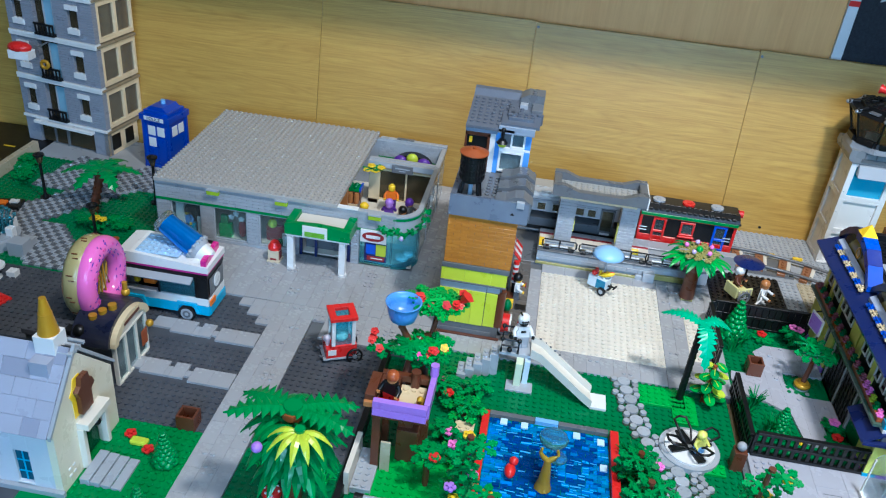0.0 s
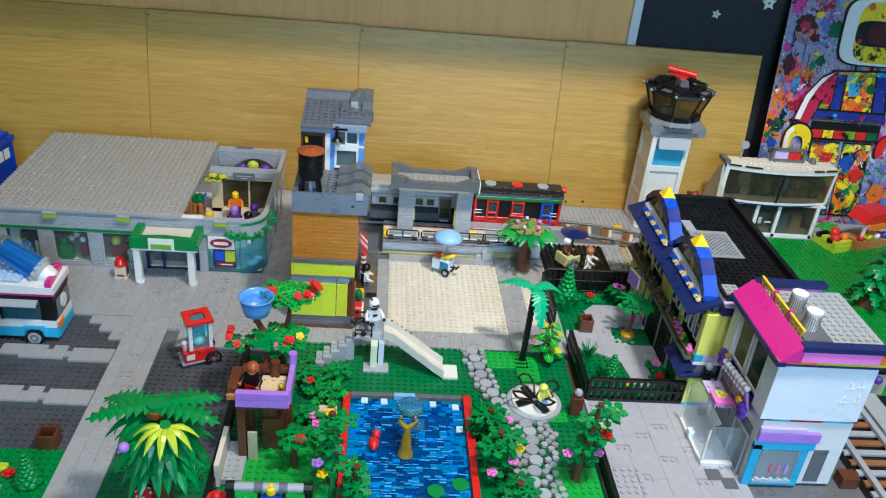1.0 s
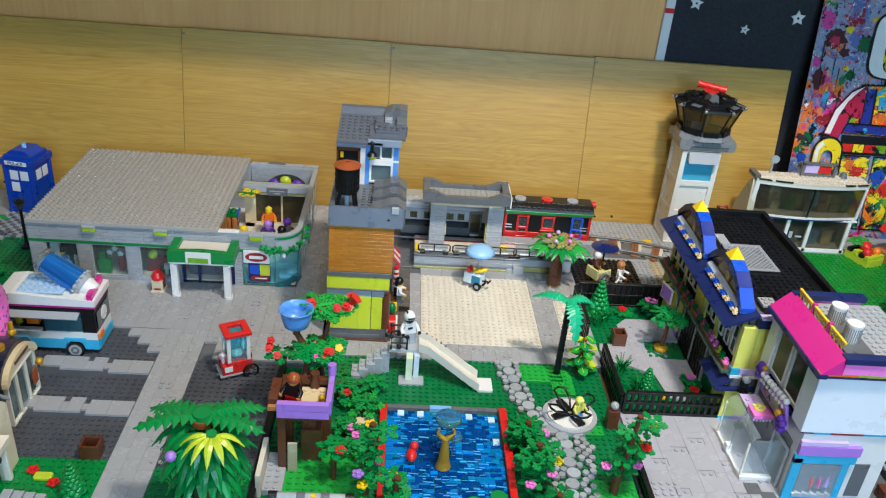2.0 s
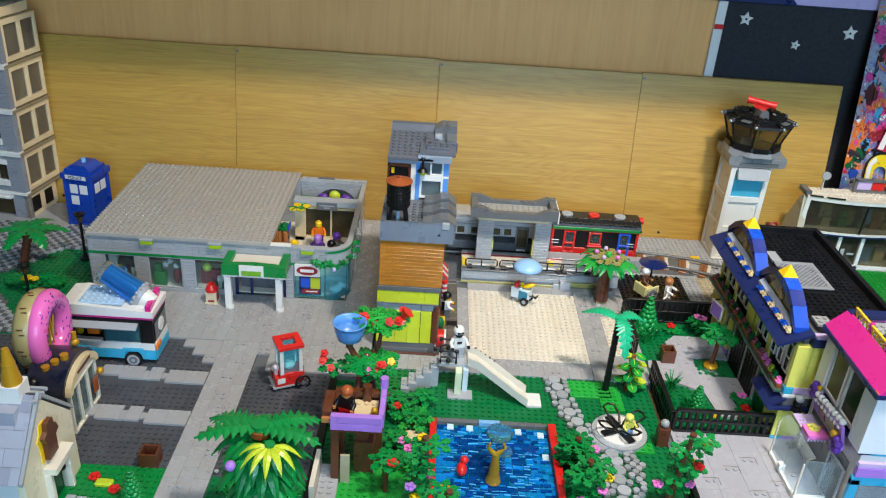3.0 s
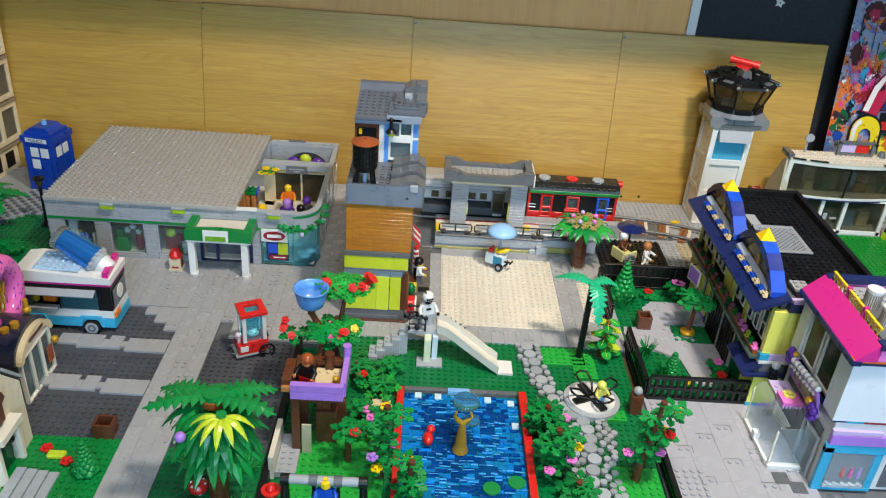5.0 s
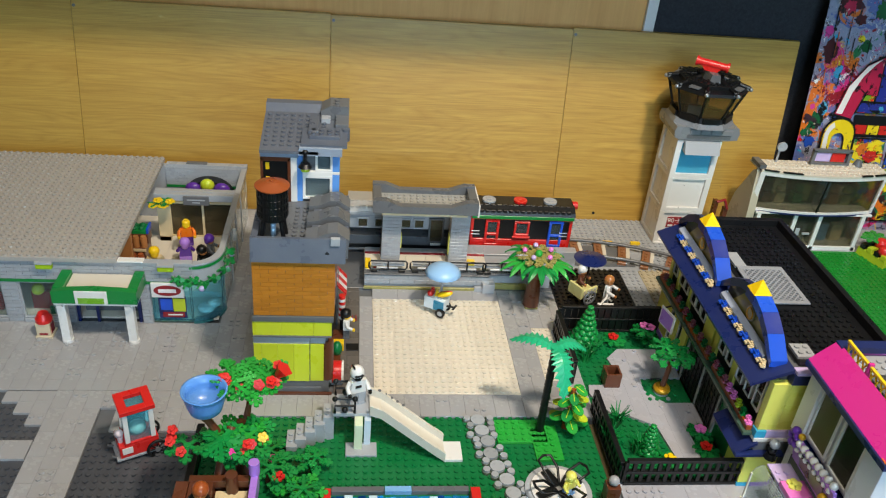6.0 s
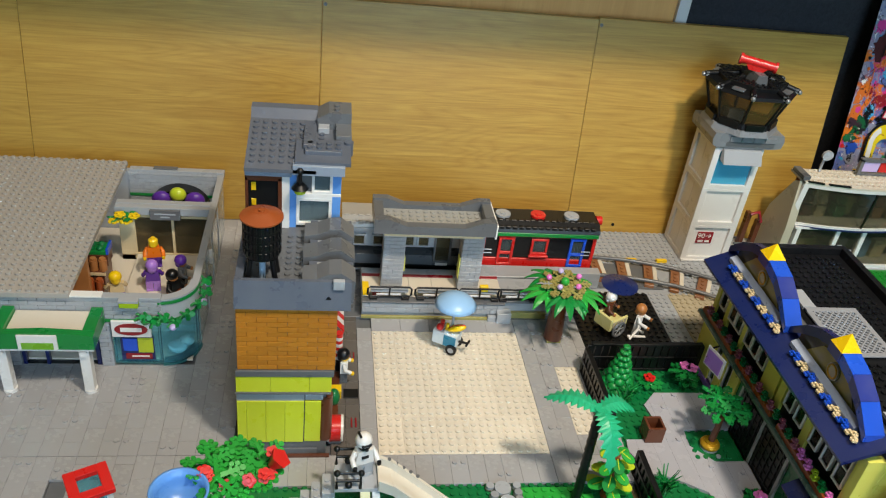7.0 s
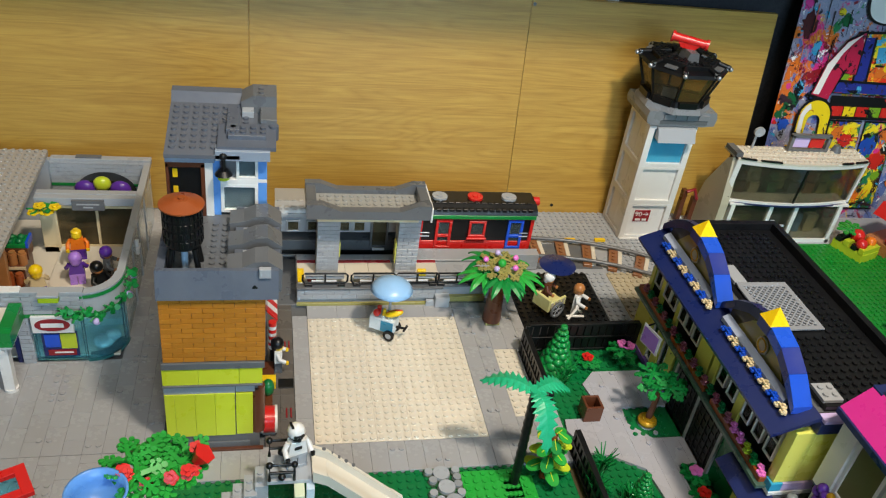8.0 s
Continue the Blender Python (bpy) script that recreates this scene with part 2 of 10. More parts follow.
# ---- building tools: all in studs ----
class Build:
    """Collects plain solids in stud units into one mesh."""

    def __init__(self, m=None):
        self.v, self.f, self.s, self.k = [], [], [], []
        self.m, self.slot, self.cuts = m or Matrix(), 0, []

    def add(self, verts, faces, smooth=False):
        n = len(self.v)
        self.v += [tuple(self.m @ Vector(p)) for p in verts]
        self.f += [tuple(n + i for i in f) for f in faces]
        self.s += [smooth] * len(faces)
        self.k += [self.slot] * len(faces)
        return self

    def box(self, x0, y0, z0, x1, y1, z1, b=0.035):
        self.cuts.append((len(self.v), len(self.f)))
        b = min(b, (x1 - x0) / 3, (y1 - y0) / 3, (z1 - z0) / 3)
        X, Y, Z = (x0, x1), (y0, y1), (z0, z1)
        v, at = [], {}
        for i in (0, 1):
            for j in (0, 1):
                for k in (0, 1):
                    dx, dy, dz = (b if i == 0 else -b), (b if j == 0 else -b), (b if k == 0 else -b)
                    for ax, p in enumerate(((X[i], Y[j] + dy, Z[k] + dz), (X[i] + dx, Y[j], Z[k] + dz), (X[i] + dx, Y[j] + dy, Z[k]))):
                        at[i, j, k, ax] = len(v); v.append(p)
        f = []
        for a in (0, 1):
            f += [(at[a, 0, 0, 0], at[a, 0, 1, 0], at[a, 1, 1, 0], at[a, 1, 0, 0])[::1 if a == 0 else -1]]
            f += [(at[0, a, 0, 1], at[1, a, 0, 1], at[1, a, 1, 1], at[0, a, 1, 1])[::1 if a == 0 else -1]]
            f += [(at[0, 0, a, 2], at[0, 1, a, 2], at[1, 1, a, 2], at[1, 0, a, 2])[::1 if a == 0 else -1]]
            for c in (0, 1):
                q = 1 if a == c else -1
                f += [(at[a, c, 0, 0], at[a, c, 0, 1], at[a, c, 1, 1], at[a, c, 1, 0])[::-q]]
                f += [(at[a, 0, c, 0], at[a, 1, c, 0], at[a, 1, c, 2], at[a, 0, c, 2])[::-q]]
                f += [(at[0, a, c, 1], at[0, a, c, 2], at[1, a, c, 2], at[1, a, c, 1])[::-q]]
        for i in (0, 1):
            for j in (0, 1):
                for k in (0, 1):
                    q = -1 if (i + j + k) % 2 else 1
                    f.append((at[i, j, k, 0], at[i, j, k, 2], at[i, j, k, 1])[::q])
        return self.add(v, f)

    def cyl(self, x, y, z0, z1, r, r2=None, n=16, axis="z", cap=True, smooth=True):
        r2 = r if r2 is None else r2
        v = []
        for z, q in ((z0, r), (z1, r2)):
            for i in range(n):
                a = 2 * math.pi * i / n
                p = (x + q * math.cos(a), y + q * math.sin(a), z)
                v.append(p if axis == "z" else (p[2], p[0], p[1]) if axis == "x" else (p[1], p[2], p[0]))
        self.add(v, [(i, (i + 1) % n, n + (i + 1) % n, n + i) for i in range(n)], smooth)
        if cap:
            self.add(v[:n], [tuple(range(n))[::-1]]); self.add(v[n:], [tuple(range(n))])
        return self

    def studs(self, x0, y0, nx, ny, z, r=0.3, h=0.2, n=10, keep=None):
        ring = [(r * math.cos(2 * math.pi * i / n), r * math.sin(2 * math.pi * i / n)) for i in range(n)]
        side = [(i, (i + 1) % n, n + (i + 1) % n, n + i) for i in range(n)]
        for i in range(nx):
            for j in range(ny):
                cx, cy = x0 + i + 0.5, y0 + j + 0.5
                if keep and not keep(cx, cy):
                    continue
                v = [(cx + a, cy + b, z) for a, b in ring] + [(cx + a, cy + b, z + h) for a, b in ring]
                self.add(v, side, True)
                self.add(v[n:], [tuple(range(n))])
        return self

    def ext(self, pts, axis, a, b):
        """A polygon of (p, q) pairs pushed along an axis: z takes (x, y), x takes (y, z), y takes (x, z)."""
        area = sum(p[0] * q[1] - q[0] * p[1] for p, q in zip(pts, pts[1:] + pts[:1]))
        if (area < 0) != (axis == "y"):
            pts = pts[::-1]
        n = len(pts)
        put = {"z": lambda p, d: (p[0], p[1], d), "x": lambda p, d: (d, p[0], p[1]), "y": lambda p, d: (p[0], d, p[1])}[axis]
        v = [put(p, a) for p in pts] + [put(p, b) for p in pts]
        return self.add(v, [tuple(range(n))[::-1], tuple(range(n, 2 * n))] + [(i, (i + 1) % n, n + (i + 1) % n, n + i) for i in range(n)])

    def ball(self, x, y, z, r, sx=1.0, sy=1.0, sz=1.0, n=12, k=8):
        v = [(x, y, z - r * sz)]
        for j in range(1, k):
            b = math.pi * j / k
            v += [(x + r * sx * math.sin(b) * math.cos(2 * math.pi * i / n), y + r * sy * math.sin(b) * math.sin(2 * math.pi * i / n), z - r * sz * math.cos(b)) for i in range(n)]
        v.append((x, y, z + r * sz))
        f = [(0, 1 + (i + 1) % n, 1 + i) for i in range(n)]
        for j in range(k - 2):
            a = 1 + j * n
            f += [(a + i, a + (i + 1) % n, a + n + (i + 1) % n, a + n + i) for i in range(n)]
        a = 1 + (k - 2) * n
        f += [(a + i, a + (i + 1) % n, len(v) - 1) for i in range(n)]
        return self.add(v, f, True)

    def ring(self, R, r, n=32, k=12, squash=1.0):
        """A torus about the local z axis."""
        v = [((R + r * math.cos(b)) * math.cos(a), (R + r * math.cos(b)) * math.sin(a), squash * r * math.sin(b))
             for a in (2 * math.pi * i / n for i in range(n)) for b in (2 * math.pi * j / k for j in range(k))]
        return self.add(v, [(i * k + j, ((i + 1) % n) * k + j, ((i + 1) % n) * k + (j + 1) % k, i * k + (j + 1) % k) for i in range(n) for j in range(k)], True)

    def tube(self, pts, r, n=8, r2=None):
        self.cuts.append((len(self.v), len(self.f)))
        pts = [Vector(p) for p in pts]
        v = []
        for i, p in enumerate(pts):
            d = (pts[min(i + 1, len(pts) - 1)] - pts[max(i - 1, 0)]).normalized()
            s = d.orthogonal().normalized() if abs(d.z) > 0.95 else d.cross(Vector((0, 0, 1))).normalized()
            t = d.cross(s)
            q = r if r2 is None else r + (r2 - r) * i / (len(pts) - 1)
            v += [tuple(p + q * (math.cos(2 * math.pi * j / n) * s + math.sin(2 * math.pi * j / n) * t)) for j in range(n)]
        f = [(i * n + j, i * n + (j + 1) % n, (i + 1) * n + (j + 1) % n, (i + 1) * n + j) for i in range(len(pts) - 1) for j in range(n)]
        self.add(v, f, True)
        self.add(v[:n], [tuple(range(n))[::-1]]); self.add(v[-n:], [tuple(range(n))])
        return self

    def data(self, name, mats):
        me = bpy.data.meshes.new(name)
        me.from_pydata([(x * U, y * U, z * U) for x, y, z in self.v], [], self.f)
        me.polygons.foreach_set("use_smooth", self.s)
        for m in mats:
            me.materials.append(m)
        if len(mats) > 1:
            me.polygons.foreach_set("material_index", self.k)
        me.validate()
        return me


def thing(name, label, category, at=(0, 0, 0), turn=0, group="", kind=""):
    ob = tagged(new(name), label, category, group, kind)
    ob.empty_display_size = 0.01
    ob.matrix_basis = pose(at[0] * U, at[1] * U, at[2] * U, 0, 0, turn)
    return ob


def part(name, b, mat, parent, label=""):
    """One mesh under a thing or a part, in that thing's own studs."""
    ob = new(name, b.data(name, mat if isinstance(mat, (list, tuple)) else [mat]))
    ob.parent = parent
    return tagged(ob, label)


def parts(name, b, mat, parent, label=""):
    """Each box or tube of the build as a part of its own."""
    ends = b.cuts[1:] + [(len(b.v), len(b.f))]
    for (v0, f0), (v1, f1) in zip(b.cuts, ends):
        q = Build()
        q.v, q.f, q.s, q.k = b.v[v0:v1], [tuple(i - v0 for i in f) for f in b.f[f0:f1]], b.s[f0:f1], b.k[f0:f1]
        part(name, q, mat, parent, label)


def solo(name, b, mat, label, category="", at=(0, 0, 0), turn=0, group="", kind=""):
    ob = tagged(new(name, b.data(name, mat if isinstance(mat, (list, tuple)) else [mat])), label, category, group, kind)
    ob.matrix_basis = pose(at[0] * U, at[1] * U, at[2] * U, 0, 0, turn)
    return ob


def piece(name, me, parent, at, turn=0):
    ob = new(name, me)
    ob.parent = parent
    ob.matrix_basis = pose(at[0] * U, at[1] * U, at[2] * U, 0, 0, turn)
    return ob


def at(x=0, y=0, z=0, rx=0, ry=0, rz=0):
    return pose(x, y, z, rx, ry, rz)


def box(*a, **k):
    return Build().box(*a, **k)


SHARED = {}


def tiles(parent, x0, y0, x1, y1, w, l, z, mat, name="tile", thick=0.38, gap=0.009, stagger=0.0, skip=None):
    """Lays loose tiles of w by l over a rectangle, each an object that shares its mesh with its like."""
    i, x = 0, x0
    while x < x1 - 0.01:
        xe = min(x + w, x1)
        y = y0 - (stagger * l if i % 2 else 0)
        while y < y1 - 0.01:
            a, b = max(y, y0), min(y + l, y1)
            if b - a > 0.3 and not (skip and skip((x + xe) / 2, (a + b) / 2)):
                key = (name, mat.name, round(xe - x, 2), round(b - a, 2), thick)
                if key not in SHARED:
                    SHARED[key] = box(gap, gap, -thick, xe - x - gap, b - a - gap, 0, b=0.022).data(name, [mat])
                piece(name, SHARED[key], parent, (x, a, z))
            y += l
        x, i = xe, i + 1


def words(text, size, mat, parent, m, name="lettering"):
    """Raised lettering from the built-in font, as a mesh; size in studs, m its pose in studs."""
    c = bpy.data.curves.new(name, "FONT")
    c.body, c.size, c.extrude, c.align_x, c.align_y = text, size * U, 0.02 * U, "CENTER", "CENTER"
    tmp = bpy.data.objects.new(name, c)
    me = bpy.data.meshes.new_from_object(tmp)
    bpy.data.objects.remove(tmp)
    me.materials.clear(); me.materials.append(mat)
    ob = new(name, me)
    ob.parent = parent
    ob.matrix_basis = Matrix.Translation(m.translation * U) @ m.to_3x3().to_4x4()
    return ob

# ---- the room ----
LEAN = 0.164   # the wall boards stand against the room wall, their feet 9 cm out


def on_board(z, off=0.0):
    return 50.3 + LEAN * z - off


solo("floor", box(-280, -330, -98, 260, 62, -94), CARPET, "grey carpeted floor of the room", "floor", kind="structure")
solo("wall_back", box(-280, 60.6, -94, 260, 66, 210), BEECH, "pale wooden room wall with vertical grain", "wall", kind="structure")
solo("wall_left", box(-286, -330, -94, -280, 66, 210), PLASTER, "plain light plaster wall", "wall", kind="structure")
solo("wall_right", box(260, -330, -94, 266, 66, 210), PLASTER, "plain light plaster wall", "wall", kind="structure")
solo("wall_front", box(-280, -336, -94, 260, -330, 66).box(-280, -336, 206.5, 260, -330, 210).box(-280, -336, 66, -48, -330, 206.5).box(142, -336, 66, 260, -330, 206.5), PLASTER, "plain light plaster wall with a wide window", "wall", kind="structure")
win_ = thing("window_1", "wide white-framed window in the room wall", "window", kind="structure")
for a, b, c, d in ((-47.9, 66.1, 141.9, 71), (-47.9, 204, 141.9, 206.4), (-47.9, 71, -42, 204), (136, 71, 141.9, 204), (44, 71, 50, 204)):
    part("window_frame", box(a, -335, b, c, -331, d), WHITE, win_)
for a, c in ((-42, 44), (50, 136)):
    pane_ = part("pane", box(a, -333.4, 71, c, -333, 204), CLEAR, win_)
    pane_.visible_shadow = False
# overhang out of view, added and sized to shade the tops of the boards
solo("soffit", box(-279.9, 28.6, 62.5, 259.9, 60.5, 209.9), PLASTER, "unseen boxed-in overhang added to shade the upper wall boards", "soffit", kind="structure")
solo("ceiling", box(-286, -336, 210, 266, 66, 214), PLASTER, "plain white ceiling", "ceiling", kind="structure")
for x, y in ((53.8, -71.9), (0.0, -85.0)):
    solo("ceiling_lamp", Build().cyl(0, 0, 0, 6.45, 18, n=32).cyl(0, 0, -0.6, 0, 18.6, n=32), WHITE, "flat round white ceiling lamp", "lamp", (x, y, 203.5), group="ceiling lamps")

# wall boards, each with two screws
EDGES = (-134.0, -92.0, -50.0, -7.9, 34.2, 76.2)
for i, x in enumerate(EDGES[:5]):
    board = thing("wall_board", "oak-patterned laminate board with horizontal grain", "board", kind="structure")
    a, b = x + 0.05, EDGES[i + 1] - 0.04
    z0, z1 = -2.4, 34.6 - 0.2 * (i % 2)
    part("panel", Build().ext([(on_board(z0), z0), (on_board(z1), z1), (on_board(z1) + 0.9, z1), (on_board(z0) + 0.9, z0)], "x", a, b), OAK, board)
    for sx, sz in ((a + 0.4, 33.6), (a + 4.4, 0.9), (a + 8.2, 1.1)):
        s = Build(at(sx, on_board(sz), sz, 90 - 9.3, 0, 0)).cyl(0, 0, 0, 0.12, 0.27, n=10)
        part("screw", s, DGREY if sz > 5 else BLACK, board)

# felt board with stars, its white edge strip, and the dark valance above
felt = thing("felt_board", "black felt board with white star stickers", "board", kind="structure")
part("felt", box(49.95, 59.9, 8, 150, 60.58, 49.4), FELT, felt)
part("edge_strip", box(48.0, 59.7, 8, 49.9, 60.58, 49.4), WHITE, felt, "white edge strip")
part("red_band", box(48.0, 59.55, 43.8, 49.9, 59.68, 44.8), RED, felt, "red band on the strip")


def star(parent, x, z, r, turn):
    pts = [(x + (r if k % 2 == 0 else 0.5 * r) * math.sin(math.pi * k / 5 + turn), z + (r if k % 2 == 0 else 0.5 * r) * math.cos(math.pi * k / 5 + turn)) for k in range(10)]
    s = part("star", Build().ext(pts, "y", 59.6, 59.88), WHITE, parent, "white plastic star")
    part("star_hole", Build().cyl(z, x, 59.55, 59.62, 0.16 * r, n=10, axis="y"), BLACK, s)


for x, z, r, turn in ((54.2, 46.2, 1.45, 0.1), (65.6, 41.6, 1.05, 0.2), (76.2, 44.7, 1.6, -0.1)):
    star(felt, x, z, r, turn)
valance = thing("hanging_cloth", "dark blue and grey cloth hung along the top of the wall", "cloth", kind="structure")
part("cloth", Build().ext([(12, 49.6), (150, 49.6), (150, 62), (9, 62)], "y", 59.0, 60.2), NAVY, valance, "navy cloth")
part("cloth", Build().ext([(63.5, 49.8), (150, 49.8), (150, 62), (53, 62)], "y", 58.7, 58.98), LILAC, valance, "pale grey cloth")

# spattered canvas leaning beside the boards
canvas = thing("canvas_painting", "canvas painting of bold outlined shapes over bright spattered paint", "painting")


def canvas_point(x, z, off):
    return (x, 50.3 + LEAN * z - off * 0.987, z + off * 0.162)


def on_canvas(name, pts, off, mat, label=""):
    n = len(pts)
    b = Build()
    v = [canvas_point(x, z, off) for x, z in pts] + [canvas_point(x, z, off - 0.06) for x, z in pts]
    b.add(v, [tuple(range(n)), tuple(range(n, 2 * n))[::-1]] + [(i, (i + 1) % n, n + (i + 1) % n, n + i) for i in range(n)])
    return part(name, b, mat, canvas, label)


def arc(cx, cz, r, a0, a1, n=16, rz=None):
    return [(cx + r * math.cos(math.radians(a0 + (a1 - a0) * i / n)), cz + (rz or r) * math.sin(math.radians(a0 + (a1 - a0) * i / n))) for i in range(n + 1)]


on_canvas("canvas", [(79.5, -1), (150, -1), (150, 62), (79.5, 62)], 0.9, SPLASH)


def outlined(name, pts, mat, cx, cz, grow=1.08, lift=1.0):
    on_canvas(name + "_outline", [(cx + (x - cx) * grow, cz + (z - cz) * grow) for x, z in pts], lift, BLACK)
    on_canvas(name, pts, lift + 0.06, mat)


def rounded(cx, cz, rx, rz, p=4.0, n=36):
    out = []
    for i in range(n):
        c, s = math.cos(2 * math.pi * i / n), math.sin(2 * math.pi * i / n)
        out.append((cx + rx * math.copysign(abs(c) ** (2 / p), c), cz + rz * math.copysign(abs(s) ** (2 / p), s)))
    return out


cr = random.Random(21)
HUES = {h: splashes("paint_" + h, c, True) for h, c in (("black", "0C0C10"), ("maroon", "481418"), ("pink", "D03A8C"), ("orange", "D06A22"), ("green", "0C5A32"), ("blue", "1C48A4"), ("cyan", "3E9CC8"), ("yellow", "E4C818"), ("red", "C4241A"), ("crimson", "B01C42"), ("lime", "6E9A1C"), ("cobalt", "222E86"), ("grey", "8A8E9C"))}
PATCHWORK = splashes("patchwork_paint", "6E9A1C", patchwork=True)
DARKWORK = splashes("dark_patchwork_paint", "30141A", patchwork=True)
LAYER = [1.0]


def splat(x, z, r, hue, squash=1.0):
    """A thrown blot of paint with a ragged rim."""
    LAYER[0] += 0.004
    pts = []
    n = 26
    for i in range(n):
        k = r * cr.uniform(0.62, 1.0) * (1.25 if cr.random() < 0.15 else 1.0)
        pts.append((x + k * math.cos(2 * math.pi * i / n), z + squash * k * math.sin(2 * math.pi * i / n)))
    on_canvas("paint_blot", [(max(79.6, a), b) for a, b in pts], LAYER[0], HUES[hue])


for x, z, r, hue, q in ((81.2, 45.3, 2.0, "pink", 1), (83.4, 41.8, 2.6, "maroon", 0.9), (83.6, 41.2, 1.3, "crimson", 1), (86.1, 39.1, 1.2, "maroon", 1), (80.7, 36.9, 1.0, "pink", 1.2), (81.6, 33.6, 1.7, "maroon", 1.5),
                        (90.2, 41.0, 1.9, "green", 1.1), (86.2, 43.6, 1.0, "yellow", 0.8), (88.4, 34.6, 1.2, "green", 1), (87.2, 35.8, 0.8, "yellow", 1), (80.4, 25.8, 0.9, "orange", 2.0), (80.4, 22.6, 1.3, "orange", 1.8), (80.8, 23.4, 0.6, "pink", 1), (82.2, 20.8, 1.9, "green", 0.9), (80.6, 18.6, 1.5, "green", 0.6), (81.6, 17.0, 1.2, "blue", 1.1),
                        (83.0, 23.2, 1.2, "cyan", 1.3), (79.9, 17.2, 0.45, "red", 1), (81.8, 15.0, 1.0, "grey", 1), (84.2, 30.2, 0.9, "cyan", 1.2), (107.5, 29.0, 2.6, "red", 1), (112, 24, 3.0, "cyan", 0.8), (109.5, 38.0, 2.6, "crimson", 1), (108.0, 7.0, 2.6, "orange", 1), (112.5, 11.0, 2.4, "pink", 1)):
    splat(x, z, r, hue, q)
for i in range(95):
    splat(cr.uniform(80, 115), cr.uniform(12, 47), cr.uniform(0.12, 0.4), cr.choice(("black", "black", "maroon", "pink", "orange", "green", "blue", "cyan", "yellow", "red", "grey")))

# the big outlined forms of the painting
outlined("head_shape", rounded(101.0, 41.0, 9.4, 6.6, 5.0), WHITE, 101.0, 41.0, 1.05, 1.3)
on_canvas("yellow_field", rounded(102.3, 41.0, 7.9, 6.1, 4.5), 1.4, HUES["yellow"])
on_canvas("dark_patch", rounded(100.0, 40.8, 5.6, 2.6, 4.0), 1.44, BLACK)
on_canvas("brown_patch", rounded(101.0, 40.8, 4.0, 2.1, 3.0), 1.48, HUES["maroon"])
outlined("shirt_shape", [(91.6, 32.6), (104.0, 33.3), (105.6, 22.6), (89.4, 22.8), (90.6, 26.0)], PATCHWORK, 98, 28, 1.03, 1.3)
on_canvas("blue_strap", [(92.6, 32.1), (94.4, 32.2), (95.0, 24.9), (92.6, 24.4)], 1.41, HUES["cobalt"])
on_canvas("blue_strap", [(101.4, 32.2), (103.6, 32.3), (105.0, 24.4), (102.3, 24.4)], 1.41, HUES["cobalt"])
on_canvas("blue_strap", [(90.2, 24.6), (105.4, 24.4), (105.5, 22.7), (89.5, 22.9)], 1.405, HUES["cobalt"])
on_canvas("paint_patch", [(96.4, 27.4), (99.4, 27.2), (99.2, 25.6), (96.4, 25.6)], 1.43, HUES["orange"])
on_canvas("paint_patch", [(95.6, 30.6), (98.0, 30.8), (98.4, 28.2), (96.0, 28.0)], 1.42, HUES["cyan"])
outlined("arm_shape", [(92.4, 32.9), (89.4, 31.3), (86.6, 27.4), (85.2, 22.4), (88.6, 21.6), (90.0, 26.2), (92.6, 26.0)], HUES["crimson"], 89.0, 27.0, 1.08, 1.5)
on_canvas("white_patch", [(91.9, 32.6), (89.4, 31.2), (86.7, 27.4), (85.4, 22.5), (86.6, 22.4), (87.6, 26.4), (89.0, 29.4), (90.6, 31.3)], 1.62, WHITE)
outlined("curl_shape", [(84.6, 14.6), (83.9, 15.8)] + arc(86.9, 18.4, 3.0, 180, 0, 18) + [(89.9, 15.6), (89.2, 14.4), (88.4, 15.2)] + arc(86.9, 17.6, 1.3, 0, 180, 14) + [(85.5, 15.4)], HUES["yellow"], 86.9, 17.8, 1.13, 1.66)
on_canvas("white_patch", [(84.7, 15.0), (84.1, 16.0)] + arc(86.9, 18.4, 2.8, 180, 120, 8) + arc(86.9, 18.2, 2.0, 120, 180, 8) + [(85.0, 15.8)], 1.78, WHITE)
on_canvas("dark_band", [(89.4, 22.3), (105.2, 22.2), (105.2, 18.3), (89.8, 18.2)], 1.32, BLACK)
for k, hue in enumerate(("red", "yellow", "red", "lime", "red", "green")):
    on_canvas("belt_patch", [(90.0 + 2.5 * k, 18.8), (92.3 + 2.5 * k, 18.8), (92.3 + 2.5 * k, 20.5), (90.0 + 2.5 * k, 20.5)], 1.4, HUES[hue])
outlined("leg_shape", [(90.6, 17.8), (96.8, 17.8), (97.6, 2.0), (91.0, 2.0)], DARKWORK, 94, 10, 1.04, 1.3)
outlined("leg_shape", [(97.8, 17.8), (104.0, 17.8), (104.4, 2.0), (98.4, 2.0)], DARKWORK, 101, 10, 1.04, 1.3)
LAYER[0] = 1.44
for x, z, r, hue in ((92.4, 16.0, 1.3, "orange"), (94.6, 14.6, 1.5, "red"), (95.8, 16.4, 0.8, "yellow"), (99.4, 13.6, 1.9, "blue"), (102.4, 15.8, 1.3, "orange"), (102.2, 11.0, 1.8, "red"), (100.0, 9.0, 1.6, "yellow"), (103.0, 8.2, 1.0, "lime"), (98.4, 27.4, 0.9, "yellow"), (100.6, 29.6, 1.2, "green"), (99.8, 31.4, 0.8, "yellow"), (96.6, 46.0, 0.9, "orange"), (104.6, 45.0, 1.2, "orange"), (95.6, 39.2, 0.5, "red"), (104.4, 36.4, 1.0, "orange"), (94.2, 23.6, 0.6, "cyan"), (100.4, 23.6, 0.7, "crimson")):
    splat(x, z, r, hue)
